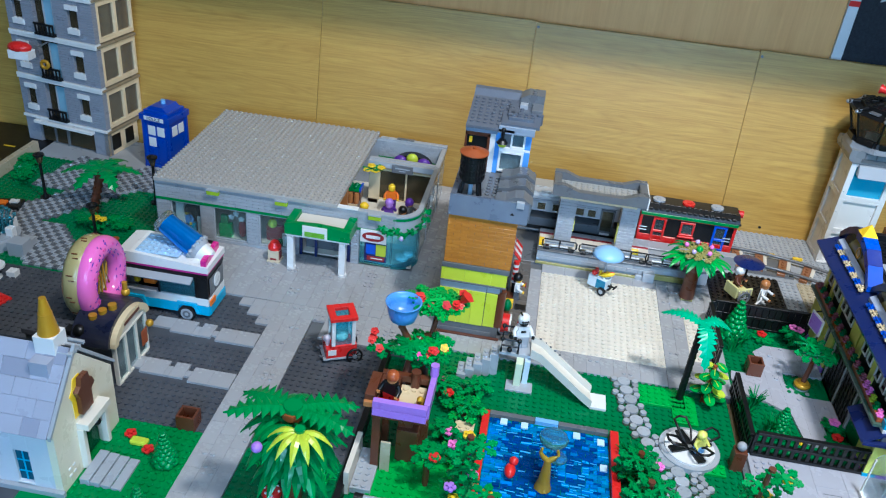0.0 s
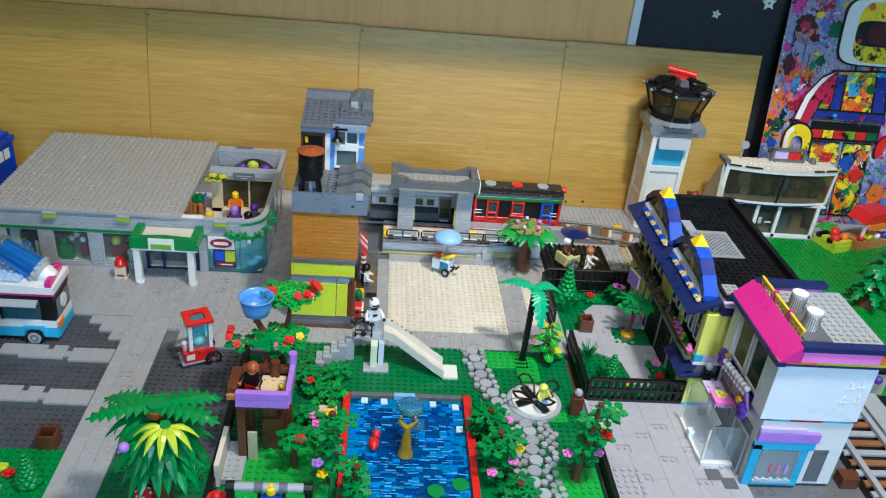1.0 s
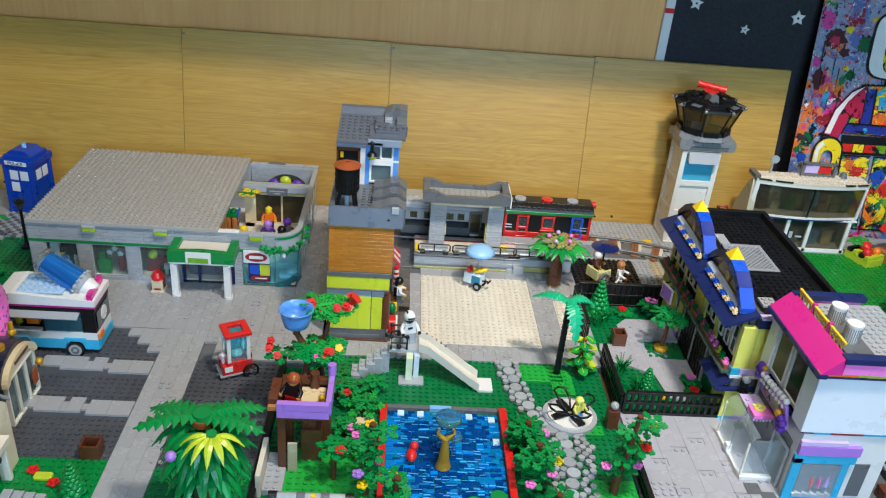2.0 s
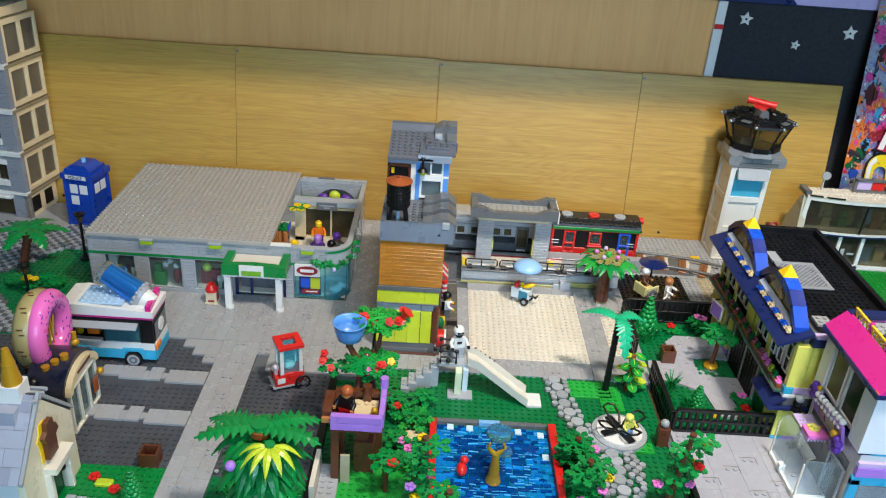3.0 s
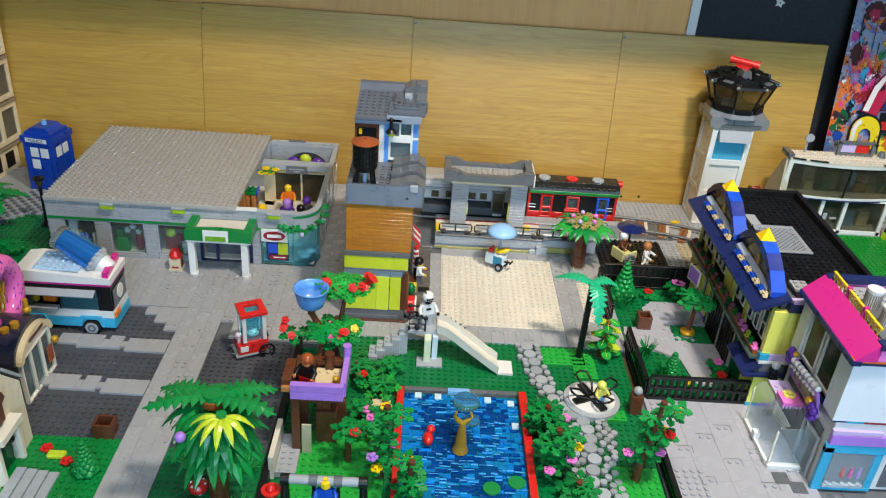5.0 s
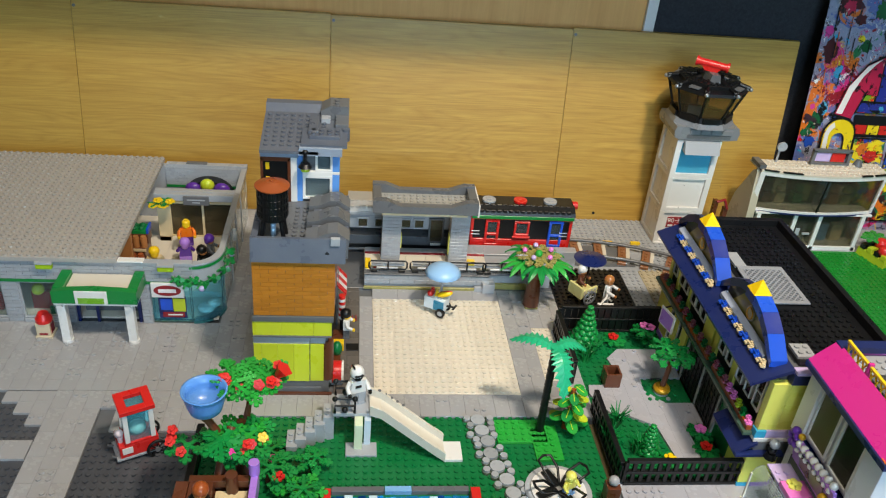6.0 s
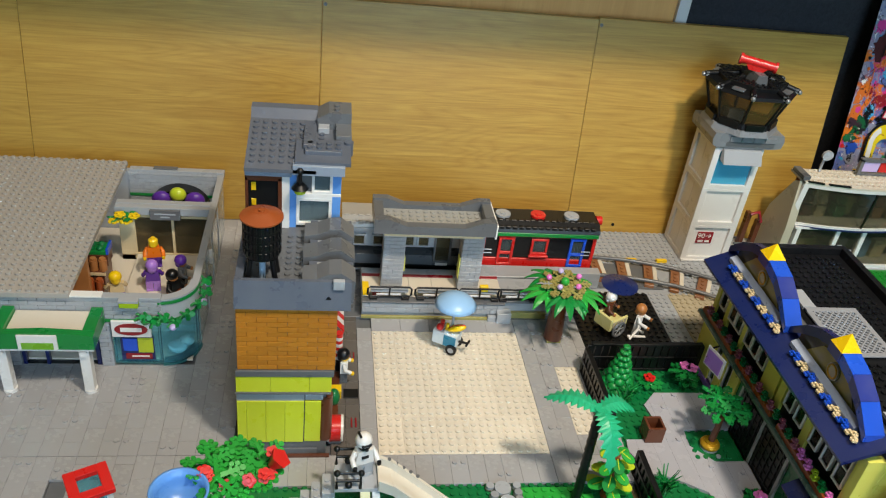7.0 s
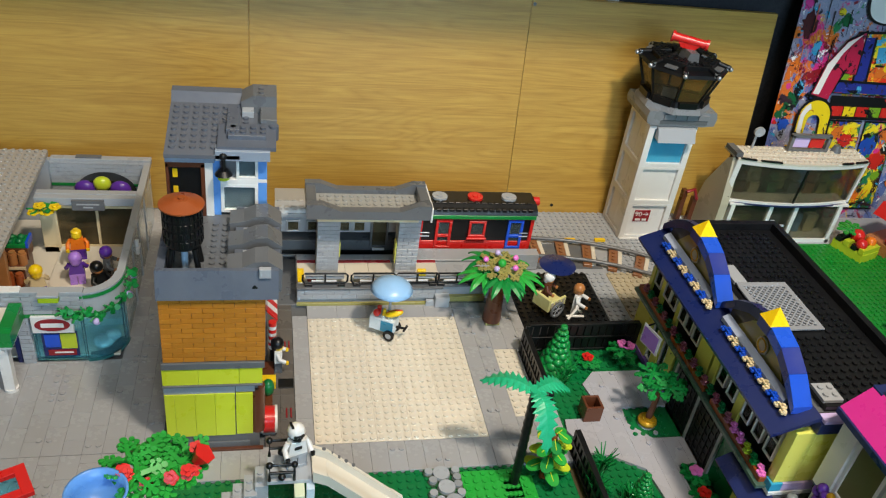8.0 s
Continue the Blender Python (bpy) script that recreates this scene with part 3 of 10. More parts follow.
# black brush lines round the straps, and drips down the ground
for pts in ([(92.3, 32.3), (92.7, 32.3), (92.7, 24.4), (92.3, 24.4)], [(94.4, 32.3), (94.8, 32.3), (95.3, 24.9), (94.9, 24.9)], [(101.1, 32.4), (101.5, 32.4), (102.3, 24.6), (101.9, 24.6)], [(103.5, 32.5), (103.9, 32.5), (105.3, 24.6), (104.9, 24.6)],
            [(90.0, 25.0), (105.4, 24.8), (105.4, 24.4), (90.0, 24.6)], [(91.2, 33.0), (104.6, 33.7), (104.6, 33.3), (91.2, 32.6)], [(96.0, 27.8), (99.8, 27.6), (99.8, 27.3), (96.0, 27.5)], [(96.0, 34.4), (96.5, 34.4), (96.5, 33.0), (96.0, 33.0)], [(99.6, 34.4), (100.1, 34.4), (100.1, 33.2), (99.6, 33.2)]):
    on_canvas("brush_line", pts, 1.46, BLACK)
for k in range(14):
    x, z0 = cr.uniform(80.2, 90.0), cr.uniform(26, 47)
    on_canvas("drip", [(x, z0), (x + 0.16, z0), (x + 0.13, z0 - cr.uniform(2.5, 8.0)), (x + 0.04, z0 - 2.0)], 1.2, BLACK if k % 3 else HUES["orange"])
outlined("curl_shape", arc(108.4, 17.0, 3.4, 215, -40, 22) + arc(108.4, 17.0, 1.5, -40, 215, 18), RED, 108.4, 17.0, 1.1, 1.66)

# the table under the town
table = thing("table", "wide wooden layout table under the toy town", "table", kind="structure")
part("table_top", box(-150, -90, -4.4, 140, 49.5, -1.45), TABLEWOOD, table)
for x in (-140, 130):
    for y in (-84, 44):
        part("table_leg", box(x - 3, y - 3, -93.9, x + 3, y + 3, -4.45), TABLEWOOD, table)

# ---- baseplates and paved ground, all on the table ----
def plate(name, x0, y0, x1, y1, z, mat, label, keep=None, thick=None, studded=True):
    b = box(x0, y0, -1.4, x1, y1, z, b=0.06)
    if studded:
        b.studs(x0, y0, int(round(x1 - x0)), int(round(y1 - y0)), z, keep=keep)
    return solo(name, b, mat, label, "baseplate", kind="structure")


PZ = 0.85   # paved square in front of the supermarket
DZ = 0.5    # dark plates beside it
# subfloors under the paving
for k, (x0, y0, x1, y1) in enumerate(((-56, -0.7, -16.05, 49), (-68, 14, -56.05, 49), (-40, -80, -34.05, -0.75))):
    plate("ground", x0, y0, x1, y1, PZ - 0.42, DGREY, "dark grey base under the paving tiles", studded=False)

square = thing("pavement", "light grey tiled square with scattered bare studs", "pavement", kind="structure")
tiles(square, -48, -0.6, -16.1, 14, 2, 4, PZ, TILE, stagger=0.5)
tiles(square, -22, 14, -16.1, 48, 2, 4, PZ, TILE, stagger=0.5)
tiles(square, -56, -0.6, -48, 14, 2, 4, PZ, TILE, stagger=0.5)
lower = thing("pavement", "light grey tiled footpath between dark studded plates", "pavement", kind="structure")
plate("ground", -34, -7.8, -16.1, -0.75, PZ - 0.42, DGREY, "dark grey base under the paving tiles", studded=False)
tiles(lower, -48, -6.8, -40, -0.65, 2, 2, PZ, TILE, skip=lambda x, y: y < -0.7 - (x + 48) * 0.8)
tiles(lower, -40, -60, -34, -0.65, 2, 4, PZ, TILE, stagger=0.5)
tiles(lower, -34, -7.8, -16.1, -0.65, 2, 4, PZ, TILE, stagger=0.5, skip=lambda x, y: x < -23 and y < -5.5 and (x + y) % 3 < 0.4)
# pairs of bare studs among the tiles
rnd = random.Random(5)
sprinkle, taken = Build(), []
for i in range(110):
    x, y = rnd.choice([(rnd.uniform(-46, -19), rnd.uniform(-6, 12)), (rnd.uniform(-39, -35), rnd.uniform(-38, -1)), (rnd.uniform(-21, -18), rnd.uniform(2, 40))])
    x, y = round(x), round(y)
    if any(abs(x - a) < 2.5 and abs(y - b) < 2.5 for a, b in taken):
        continue
    taken.append((x, y))
    sprinkle.studs(x, y, 2, 1 + (i % 3 == 0), PZ - 0.02, r=0.29, n=9)
part("stud", sprinkle, TILE, square)

# dark studded plates with two ragged light crossings
plate("ground", -56.1, -30.0, -40.05, -0.75, DZ, ASPH, "dark grey studded plates by the parked van", keep=lambda x, y: not (-12.9 < y < -9.1 or -22.1 < y < -18.6) and y < -0.7 - max(0, (x + 48)) * 0.8)
crossing = thing("crossing", "ragged light grey crossing of loose tiles", "crossing", kind="structure")
for y0 in (-12.4, -21.8):
    for a, c, dy, dp, w in ((-56.0, -53.0, 1.0, 2.4, 3), (-53.0, -49.6, 0.4, 3.0, 3.4), (-49.6, -48.8, 0.4, 2.0, 1), (-48.8, -46.8, 0.4, 3.0, 2), (-46.8, -46.0, 0.9, 1.2, 1), (-46.0, -43.2, 0.0, 3.0, 2.8), (-43.2, -40.1, 0.0, 3.0, 3.1)):
        tiles(crossing, a, y0 + dy, c, y0 + dy + dp, w, 4, DZ + 0.4, TILE)
plate("ground", -34.0, -31.0, -21.7, -7.85, DZ, ASPH, "dark grey studded plate under the popcorn cart", keep=lambda x, y: y < -8.3)
plate("ground", -34.0, -80, -21.7, -31.05, DZ, DKGREEN, "green plate under the large palm")
plate("ground", -56.1, -43.0, -40.05, -30.05, DZ, GREEN, "green studded lawn beside the small chapel")
plate("ground", -56.1, -80, -40.05, -43.05, DZ, GREEN, "green lawn in front of the chapel", studded=False)
steps = thing("garden_steps", "light grey steps up to the chapel door", "steps", kind="structure")
for i in range(4):
    part("step", box(-50.2 + 1.25 * i, -41.2, DZ, -49.05 + 1.25 * i, -36.4, DZ + 0.9 - 0.18 * i), LGREY, steps)
# left side: road, park with chequered path
plate("ground", -98, -60, -56.15, -2.0, DZ, ASPH, "dark grey studded road plates", keep=lambda x, y: y > -34 and x > -95)
checks = lambda x, y: (abs(x + 87.5 - 0.62 * (y - 20)) < 4.5 and y > 6) or (abs(x + 80 + 0.9 * (y - 2)) < 5.5 and y <= 12) or (abs(y - 29 - 0.25 * (x + 86)) < 3.4 and x > -92) or (abs(x + 92 - 0.2 * (y - 32)) < 4 and y > 24)
plate("ground", -104, -1.95, -68.1, 36.0, 0.0, DKGREEN, "green studded park baseplate", keep=lambda x, y: not checks(x, y))
cells = [(x, y) for x in range(-104, -68) for y in range(-1, 38) if checks(x + 0.5, y + 0.5)]
for parity, mat, lab in ((0, LGREY, "light grey"), (1, DGREY, "dark grey")):
    b = Build()
    for x, y in cells:
        if (x + y) % 2 == parity:
            b.box(x + 0.01, y + 0.01, 0.0, x + 0.99, y + 0.99, 0.4, b=0.03).studs(x, y, 1, 1, 0.4, n=8)
    solo("park_path", b, mat, lab + " one-stud plates laid as a chequered park path", "path", kind="stuff")
plate("ground", -150, -60, -104.1, 48.6, 0.0, BLACK, "black plate with a road beyond the park", studded=False)
plate("ground", -104.05, 36.05, -68.1, 48.6, 0.0, LGREY, "light grey plate round the foot of the apartment tower", studded=False)
road_marks = thing("road_marking", "yellow lines on the black road beyond the park", "marking", kind="structure")
for k in range(5):
    part("line", box(-124 + 4.0 * k, 38.0, 0.0, -121.6 + 4.0 * k, 38.4, 0.05, b=0.01), YELLOW, road_marks)
    part("line", box(-120 + 2.0 * k, 30.0, 0.0, -119.2 + 2.0 * k, 30.8, 0.05, b=0.01), SKYBLUE, road_marks)
solo("kerb", Build(at(-104.6, 34, 0, 0, 0, 0)).box(-0.6, -36, 0, 0.6, 4, 2.2), BEIGE, "beige wall along the edge of the park", "wall", kind="structure")

# the white plate with its border
plaza = thing("white_square", "yellowed white studded square plate", "plate", kind="structure")
plate("ground", -16.0, -4.3, 29.45, 49, -0.42, DGREY, "dark base under the station square", studded=False)
for i, (a, b) in enumerate(((0, 3), (3, 7), (7, 11), (11, 15), (15, 19), (19, 20))):
    for c, d in ((0, 6), (6, 14), (14, 22)):
        part("plate", box(a + 0.008, c + 0.008, -0.4, b - 0.008, d - 0.008, 0, b=0.02).studs(a, c, b - a, d - c, 0, n=10), OLDWHITE, plaza)
border = thing("pavement", "grey tiles round the white studded square", "pavement", kind="structure")
tiles(border, -2.0, 0, -0.03, 22.6, 2, 4, 0.02, TILE)
tiles(border, 0.0, 22.04, 20.0, 25, 4, 3, 0.02, TILE)
tiles(border, -16.0, -4.3, 20.0, -0.04, 2, 4.26, 0.02, TILE)
tiles(border, 20.03, -4.3, 24.0, 25.0, 2, 4, 0.02, TILE, stagger=0.5)
tiles(border, 24.0, 15.1, 29.4, 25.0, 2, 4, 0.02, TILE, stagger=0.5)
tiles(border, 24.0, -4.3, 27.1, 2.9, 2, 4, 0.02, TILE)
tiles(border, 27.13, -4.3, 29.4, 15.1, 2.3, 4, 0.02, TILE)
part("plate", box(24.02, 2.95, -0.4, 27.08, 15.05, 0.0).studs(24, 3, 3, 12, 0.0), OLDWHITE, border)
more = Build()
for x, y in ((20.5, 18), (22, 10.5), (20.5, 3.5), (22.3, -2), (8, -1.8), (26, 21), (22, 21.5), (13, -3.6), (27.4, 17), (22, 15)):
    more.studs(x, y, 2, 1, 0.02, n=9)
part("stud", more, TILE, border)
lane = thing("road", "dark brownish grey tiled lane beside the tall building", "road", kind="structure")
LANE = plastic("lane_tile_plastic", "5B5652", rough=0.25, vary=0.1, dust=0.12)
tiles(lane, -5.4, 0, -2.03, 25, 1.7, 4, 0.0, LANE)
part("grating", box(-3.9, 9.0, 0.0, -2.1, 10.6, 0.12), BLACK, lane)
for y in (4.2, 16.0):
    for x in (-3.1, -2.6):
        part("rail", box(x, y, 0.0, x + 0.18, y + 1.5, 0.12), DKRED, lane)

# park in front, green with brighter patches
plate("park_ground", -20.7, -70, 28.3, -4.35, -0.3, DKGREEN, "dark green studded park baseplate",
      keep=lambda x, y: y > -46 and not (-6 < x < 12 and y < -17))
for x0, y0, x1, y1 in ((-18.5, -38, -7, -26), (15.5, -9, 22, -5), (20, -12, 23.5, -6), (22, -40, 28, -30), (14, -21, 26, -19), (-12, -44, -6, -38)):
    solo("grass_plate", box(x0, y0, -0.29, x1, y1, 0.1).studs(x0, y0, int(x1 - x0), int(y1 - y0), 0.1), BRGREEN, "bright green studded plate on the park ground", "plate", kind="structure")

# garden beside the café house
plate("garden_ground", 29.5, -15.2, 43.9, 15.2, -0.2, DKGREEN, "dark green studded garden baseplate")
garden_path = thing("pavement", "light grey tiled garden path with cut corners", "path", kind="structure")
shape = [(36.2, 10.0), (42.8, 10.0), (43.8, 8.6), (43.8, 3.6), (37.8, 3.4), (37.6, 0.8), (39.9, -1.7), (43.8, -1.7), (43.8, -5.8), (41.3, -6.0), (41.3, -12.0), (38.0, -12.0), (37.2, -6.2), (33.6, -4.0), (31.4, -3.4), (30.4, -1.6), (29.6, 0.1), (29.9, 1.9), (34.2, 1.9), (34.9, 3.5), (34.1, 7.8)]


def inside(x, y, pts):
    hit = False
    for (ax, ay), (bx, by) in zip(pts, pts[1:] + pts[:1]):
        if (ay > y) != (by > y) and x < (bx - ax) * (y - ay) / (by - ay) + ax:
            hit = not hit
    return hit


PALE = plastic("court_tile_plastic", "AAA9B0", rough=0.24, vary=0.025, dust=0.06)
part("slab", Build().ext(shape, "z", -0.2, 0.2), PALE, garden_path)
jt = Build()
for x in range(31, 44, 2):
    for y in np.arange(-12.0, 10.0, 0.5):
        if inside(x - 0.2, y, shape) and inside(x + 0.2, y + 0.5, shape) and inside(x + 0.2, y, shape):
            jt.box(x - 0.012, y, 0.19, x + 0.012, y + 0.5, 0.204, b=0.002)
part("joint", jt, DGREY, garden_path)
gs = Build()
for x, y in ((36, 11), (38.2, 9), (36, 6.8), (32, 3), (36, 1.2), (40, -1.5), (42, -4), (38.5, -3), (34.4, 4)):
    gs.studs(x, y, 1, 1, 0.2, n=9)
part("stud", gs, PALE, garden_path)
plate("ground", 29.5, 15.25, 42.6, 32, 0.0, BLACK, "black studded plate behind the garden fence")
plate("ground", 42.65, 15.25, 46.0, 32, 0.0, LGREY, "light grey studded strip beside the black plate")
plate("ground", 46.05, 15.25, 56, 32, 0.0, BEIGE, "dull beige studded plate", keep=lambda x, y: y > 17)
plate("ground", 29.5, 32.05, 66, 50, -0.1, LGREY, "light grey studded plate along the wall", keep=lambda x, y: y > 40 or x > 48)
plate("ground", -16, 25.05, 29.45, 49, 0.0, DGREY, "dark grey ballast plates under the station", studded=False)

# paved court and ground to the right
plate("ground", 28.35, -70, 64, -15.25, -0.05, DGREY, "base under the paved court", studded=False)
court = thing("pavement", "pale grey tiled court with studded recesses", "pavement", kind="structure")
holes = [(31.5, -27), (35, -24.5), (37.5, -29), (33, -32.5), (38, -22.5), (41, -27), (44, -25), (32, -20), (41, -33), (45, -30)]
tiles(court, 29.2, -60, 48.0, -16.0, 4, 8, 0.4, PALE, stagger=0.5)
cs = Build()
for x, y in holes:
    cs.slot = 1
    cs.box(x - 0.12, y + 1.2, 0.398, x + 2.2, y + 1.3, 0.412, b=0.002).box(x + 2.1, y - 0.1, 0.398, x + 2.2, y + 1.2, 0.412, b=0.002)
    cs.slot = 0
    cs.studs(x, y, 2, 1, 0.41, n=10)
cs.studs(29.6, -20, 5, 3, 0.41, n=10)
cs.studs(30, -36, 4, 6, 0.41, n=10)
tagged(part("stud", cs, [PALE, DGREY], court), kind="stuff")
part("dark_tile", box(44.6, -33.4, 0.39, 46.6, -31.4, 0.45), DGREY, court)
part("dark_tile", box(46.0, -18.8, 0.39, 47.6, -17.4, 0.45), DGREY, court)
plate("ground", 64.05, -70, 140, -12.0, -0.1, BLACK, "black base plates under the railway", studded=False)
LAWN = plastic("lawn_green_plastic", "148A2E", vary=0.10, dust=0.03)
plate("ground", 57.9, -11.95, 64.0, 31.95, 0.0, GREEN, "bright green studded baseplate beside the café house")
plate("ground", 64.05, -11.95, 140, 40.5, 0.0, LAWN, "bright green studded baseplate behind the café house", keep=lambda x, y: x < 104)
plate("ground", 66.05, 40.55, 140, 49.5, -0.1, LGREY, "light grey plate by the airport building", studded=False)


# ---- supermarket ----
def courses(b, side, u0, u1, face, z0, z1, length=2.0, height=0.6, gap=0.022, depth=0.22, out=-1):
    """Masonry-faced bricks in running bond on a wall plane; side 'x': the wall runs along x and faces -y (out=-1) or +y."""
    z, row = z0, 0
    while z < z1 - 0.05:
        ze = min(z + height, z1)
        u = u0 - (length / 2 if row % 2 else 0)
        while u < u1 - 0.05:
            a, c = max(u, u0), min(u + length, u1)
            if c - a > 0.15:
                lo, hi = (face, face + depth) if out < 0 else (face - depth, face)
                if side == "x":
                    b.box(a + gap, lo, z + gap, c - gap, hi, ze - gap, b=0.025)
                else:
                    b.box(lo, a + gap, z + gap, hi, c - gap, ze - gap, b=0.025)
            u += length
        z, row = ze, row + 1
    return b


def window_unit(parent, u0, u1, z0, z1, face, side="x", frame_mat=None, glass=None, fr=0.28, depth=0.5, mull=(), rails=(), out=-1):
    """A framed window standing in a wall plane: frame with bars, and its panes."""
    frame_mat, glass = frame_mat or WHITE, glass or SHOPGLASS
    win = Build()
    a, c = (face, face + depth) if out < 0 else (face - depth, face)

    def bar(p0, q0, p1, q1):
        win.box(p0, a, q0, p1, c, q1) if side == "x" else win.box(a, p0, q0, c, p1, q1)

    bar(u0, z0, u1, z0 + fr); bar(u0, z1 - fr, u1, z1); bar(u0, z0 + fr, u0 + fr, z1 - fr); bar(u1 - fr, z0 + fr, u1, z1 - fr)
    w = part("window", win, frame_mat, parent)
    for lo, hi, p0, p1 in [(m - fr / 2, m + fr / 2, z0 + fr, z1 - fr) for m in mull]:
        part("glazing_bar", box(lo, a, p0, hi, c, p1) if side == "x" else box(a, lo, p0, c, hi, p1), frame_mat, w)
    for m in rails:
        part("glazing_bar", box(u0 + fr, a, m - fr / 2, u1 - fr, c, m + fr / 2) if side == "x" else box(a, u0 + fr, m - fr / 2, c, u1 - fr, m + fr / 2), frame_mat, w)
    mid = (a + c) / 2
    g = box(u0 + fr * 0.8, mid - 0.05, z0 + fr * 0.8, u1 - fr * 0.8, mid + 0.05, z1 - fr * 0.8, b=0.01) if side == "x" else box(mid - 0.05, u0 + fr * 0.8, z0 + fr * 0.8, mid + 0.05, u1 - fr * 0.8, z1 - fr * 0.8, b=0.01)
    pane = part("pane", g, glass, w)
    pane.visible_shadow = False
    return w


def minifig(name, at_, turn, torso, legs, head, hair=None, label="", raise_arms=20, group="toy figures", visor=False):
    """A toy figure in one plain mesh: legs, body, arms, head, hair or helmet."""
    b = Build()
    mats = [legs, torso, head, hair or head]
    b.slot = 0
    for s in (-1, 1):
        b.box(0.48 * s - 0.44, -0.5, 0, 0.48 * s + 0.44, 0.5, 0.35).box(0.48 * s - 0.44, -0.42, 0.3, 0.48 * s + 0.44, 0.42, 1.25)
    b.box(-0.95, -0.45, 1.22, 0.95, 0.45, 1.6)
    b.slot = 1
    b.ext([(-0.95, 1.6), (0.95, 1.6), (0.7, 3.15), (-0.7, 3.15)], "y", -0.45, 0.45)
    for s in (-1, 1):
        b.tube([(0.8 * s, 0, 2.95), (1.18 * s, -0.1, 2.35), (1.2 * s, -0.5 - raise_arms / 60, 1.95)], 0.27, 8)
    b.slot = 2
    for s in (-1, 1):
        b.cyl(1.2 * s, -0.7 - raise_arms / 60, 1.75, 2.05, 0.22, n=10)
    b.cyl(0, 0, 3.15, 3.3, 0.4, n=12).cyl(0, 0, 3.28, 3.45, 0.46, 0.63, n=16).cyl(0, 0, 3.45, 4.2, 0.63, n=16).cyl(0, 0, 4.2, 4.36, 0.63, 0.46, n=16).cyl(0, 0, 4.36, 4.55, 0.3, n=12)
    if hair:
        b.slot = 3
        b.ball(0, 0.12, 4.0, 0.82, 1, 1.0, 0.95, 14, 9).ball(0, 0.45, 3.6, 0.62, 1.0, 0.7, 1.1, 12, 8)
    if visor:
        b.slot = 2
        b.box(-0.5, -0.78, 3.85, 0.5, -0.5, 4.1, b=0.08).box(-0.16, -0.8, 3.4, 0.16, -0.5, 3.6, b=0.05).box(-0.5, -0.2, 4.6, -0.3, 0.6, 4.78, b=0.03).box(-0.35, -0.55, 2.3, 0.35, -0.42, 2.6, b=0.03)
    return solo(name, b, mats, label, "toy figure", at_, turn, group)


def flower_shape(x, y, z, r=0.5):
    """A small upright rosette facing the street."""
    b = Build().cyl(z, x, y - 0.1, y, 0.45 * r, n=10, axis="y")
    for k in range(5):
        b.cyl(z + 0.7 * r * math.cos(1.26 * k), x + 0.7 * r * math.sin(1.26 * k), y - 0.06, y + 0.04, 0.4 * r, n=8, axis="y")
    return b


market = thing("supermarket", "grey brick toy supermarket with flat studded roof and green trim", "building")
FY, TOP = 13.6, 11.15
wall = Build()
wall.box(-66.6, FY + 0.2, PZ, -64.2, FY + 1, 7.6).box(-58.8, FY + 0.2, PZ, -56.6, FY + 1, 7.6).box(-50.7, FY + 0.2, PZ, -48.6, FY + 1, 7.6).box(-42.6, FY + 0.2, PZ, -41.6, FY + 1, 7.6).box(-32.6, FY + 0.2, PZ, -31.2, FY + 1, 7.6)
wall.box(-66.6, FY + 0.2, 8.05, -25.2, FY + 1, TOP).box(-66.6, FY + 1.0, PZ, -65.6, 45.2, TOP).box(-66.6, 44.2, PZ, -21.8, 45.2, TOP - 0.3)
part("wall", wall, LGREY, market)
bk = Build()
for a, c in ((-66.6, -64.2), (-58.8, -56.6), (-50.7, -48.6), (-42.6, -41.6), (-32.6, -31.2)):
    courses(bk, "x", a, c, FY, PZ, 7.6)
courses(bk, "x", -66.6, -25.2, FY, 8.05, TOP)
courses(bk, "y", FY + 0.2, 45.2, -66.82, PZ, TOP)
tagged(part("brickwork", bk, LGREY, market), kind="stuff")
part("green_band", box(-66.7, FY - 0.08, 7.62, -25.0, FY + 1, 8.03), GREEN, market, "green trim band")
part("parapet", box(-66.7, FY - 0.06, TOP, -35.2, FY + 1.0, TOP + 0.02).box(-35.0, FY - 0.06, TOP - 0.38, -25.2, FY + 1.0, TOP + 0.02), LGREY, market)
part("roof", box(-66.6, 13.2, TOP + 0.03, -35.0, 45.2, TOP + 0.7, b=0.03).studs(-66.8, 13.2, 32, 32, TOP + 0.7, r=0.31, h=0.26), plastic("roof_plate_plastic", "ABA69F", rough=0.22, vary=0.05, dust=0.06), market, "flat grey studded roof plate")
for x in (-57.3, -45.5, -29.7):
    part("wall_light", box(x, FY - 0.75, 10.15, x + 2.1, FY - 0.02, 10.85, b=0.08).studs(x, FY - 0.85, 2, 1, 10.85), plastic("clear_lime_plastic", "B6D81E", rough=0.12, clear=0.3), market, "clear lime brick")
    part("bracket", box(x - 0.05, FY - 0.8, 10.9, x + 2.15, FY - 0.02, 11.2), LGREY, market)
parts("tile_strip", box(-53, FY - 0.2, TOP + 0.03, -49, FY + 0.6, TOP + 0.2).box(-35.6, FY - 0.2, TOP + 0.03, -31.6, FY + 0.9, TOP + 0.25), WHITE, market, "white tiles on the parapet")
# shop windows
for a, c in ((-64.2, -58.8), (-56.6, -50.7), (-48.6, -42.6)):
    window_unit(market, a, c, PZ + 0.6, 7.55, FY + 0.15, glass=SHOPGLASS, frame_mat=LGREY, fr=0.2)
    part("sill", box(a, FY - 0.1, PZ, c, FY + 0.9, PZ + 0.55), LGREY, market)
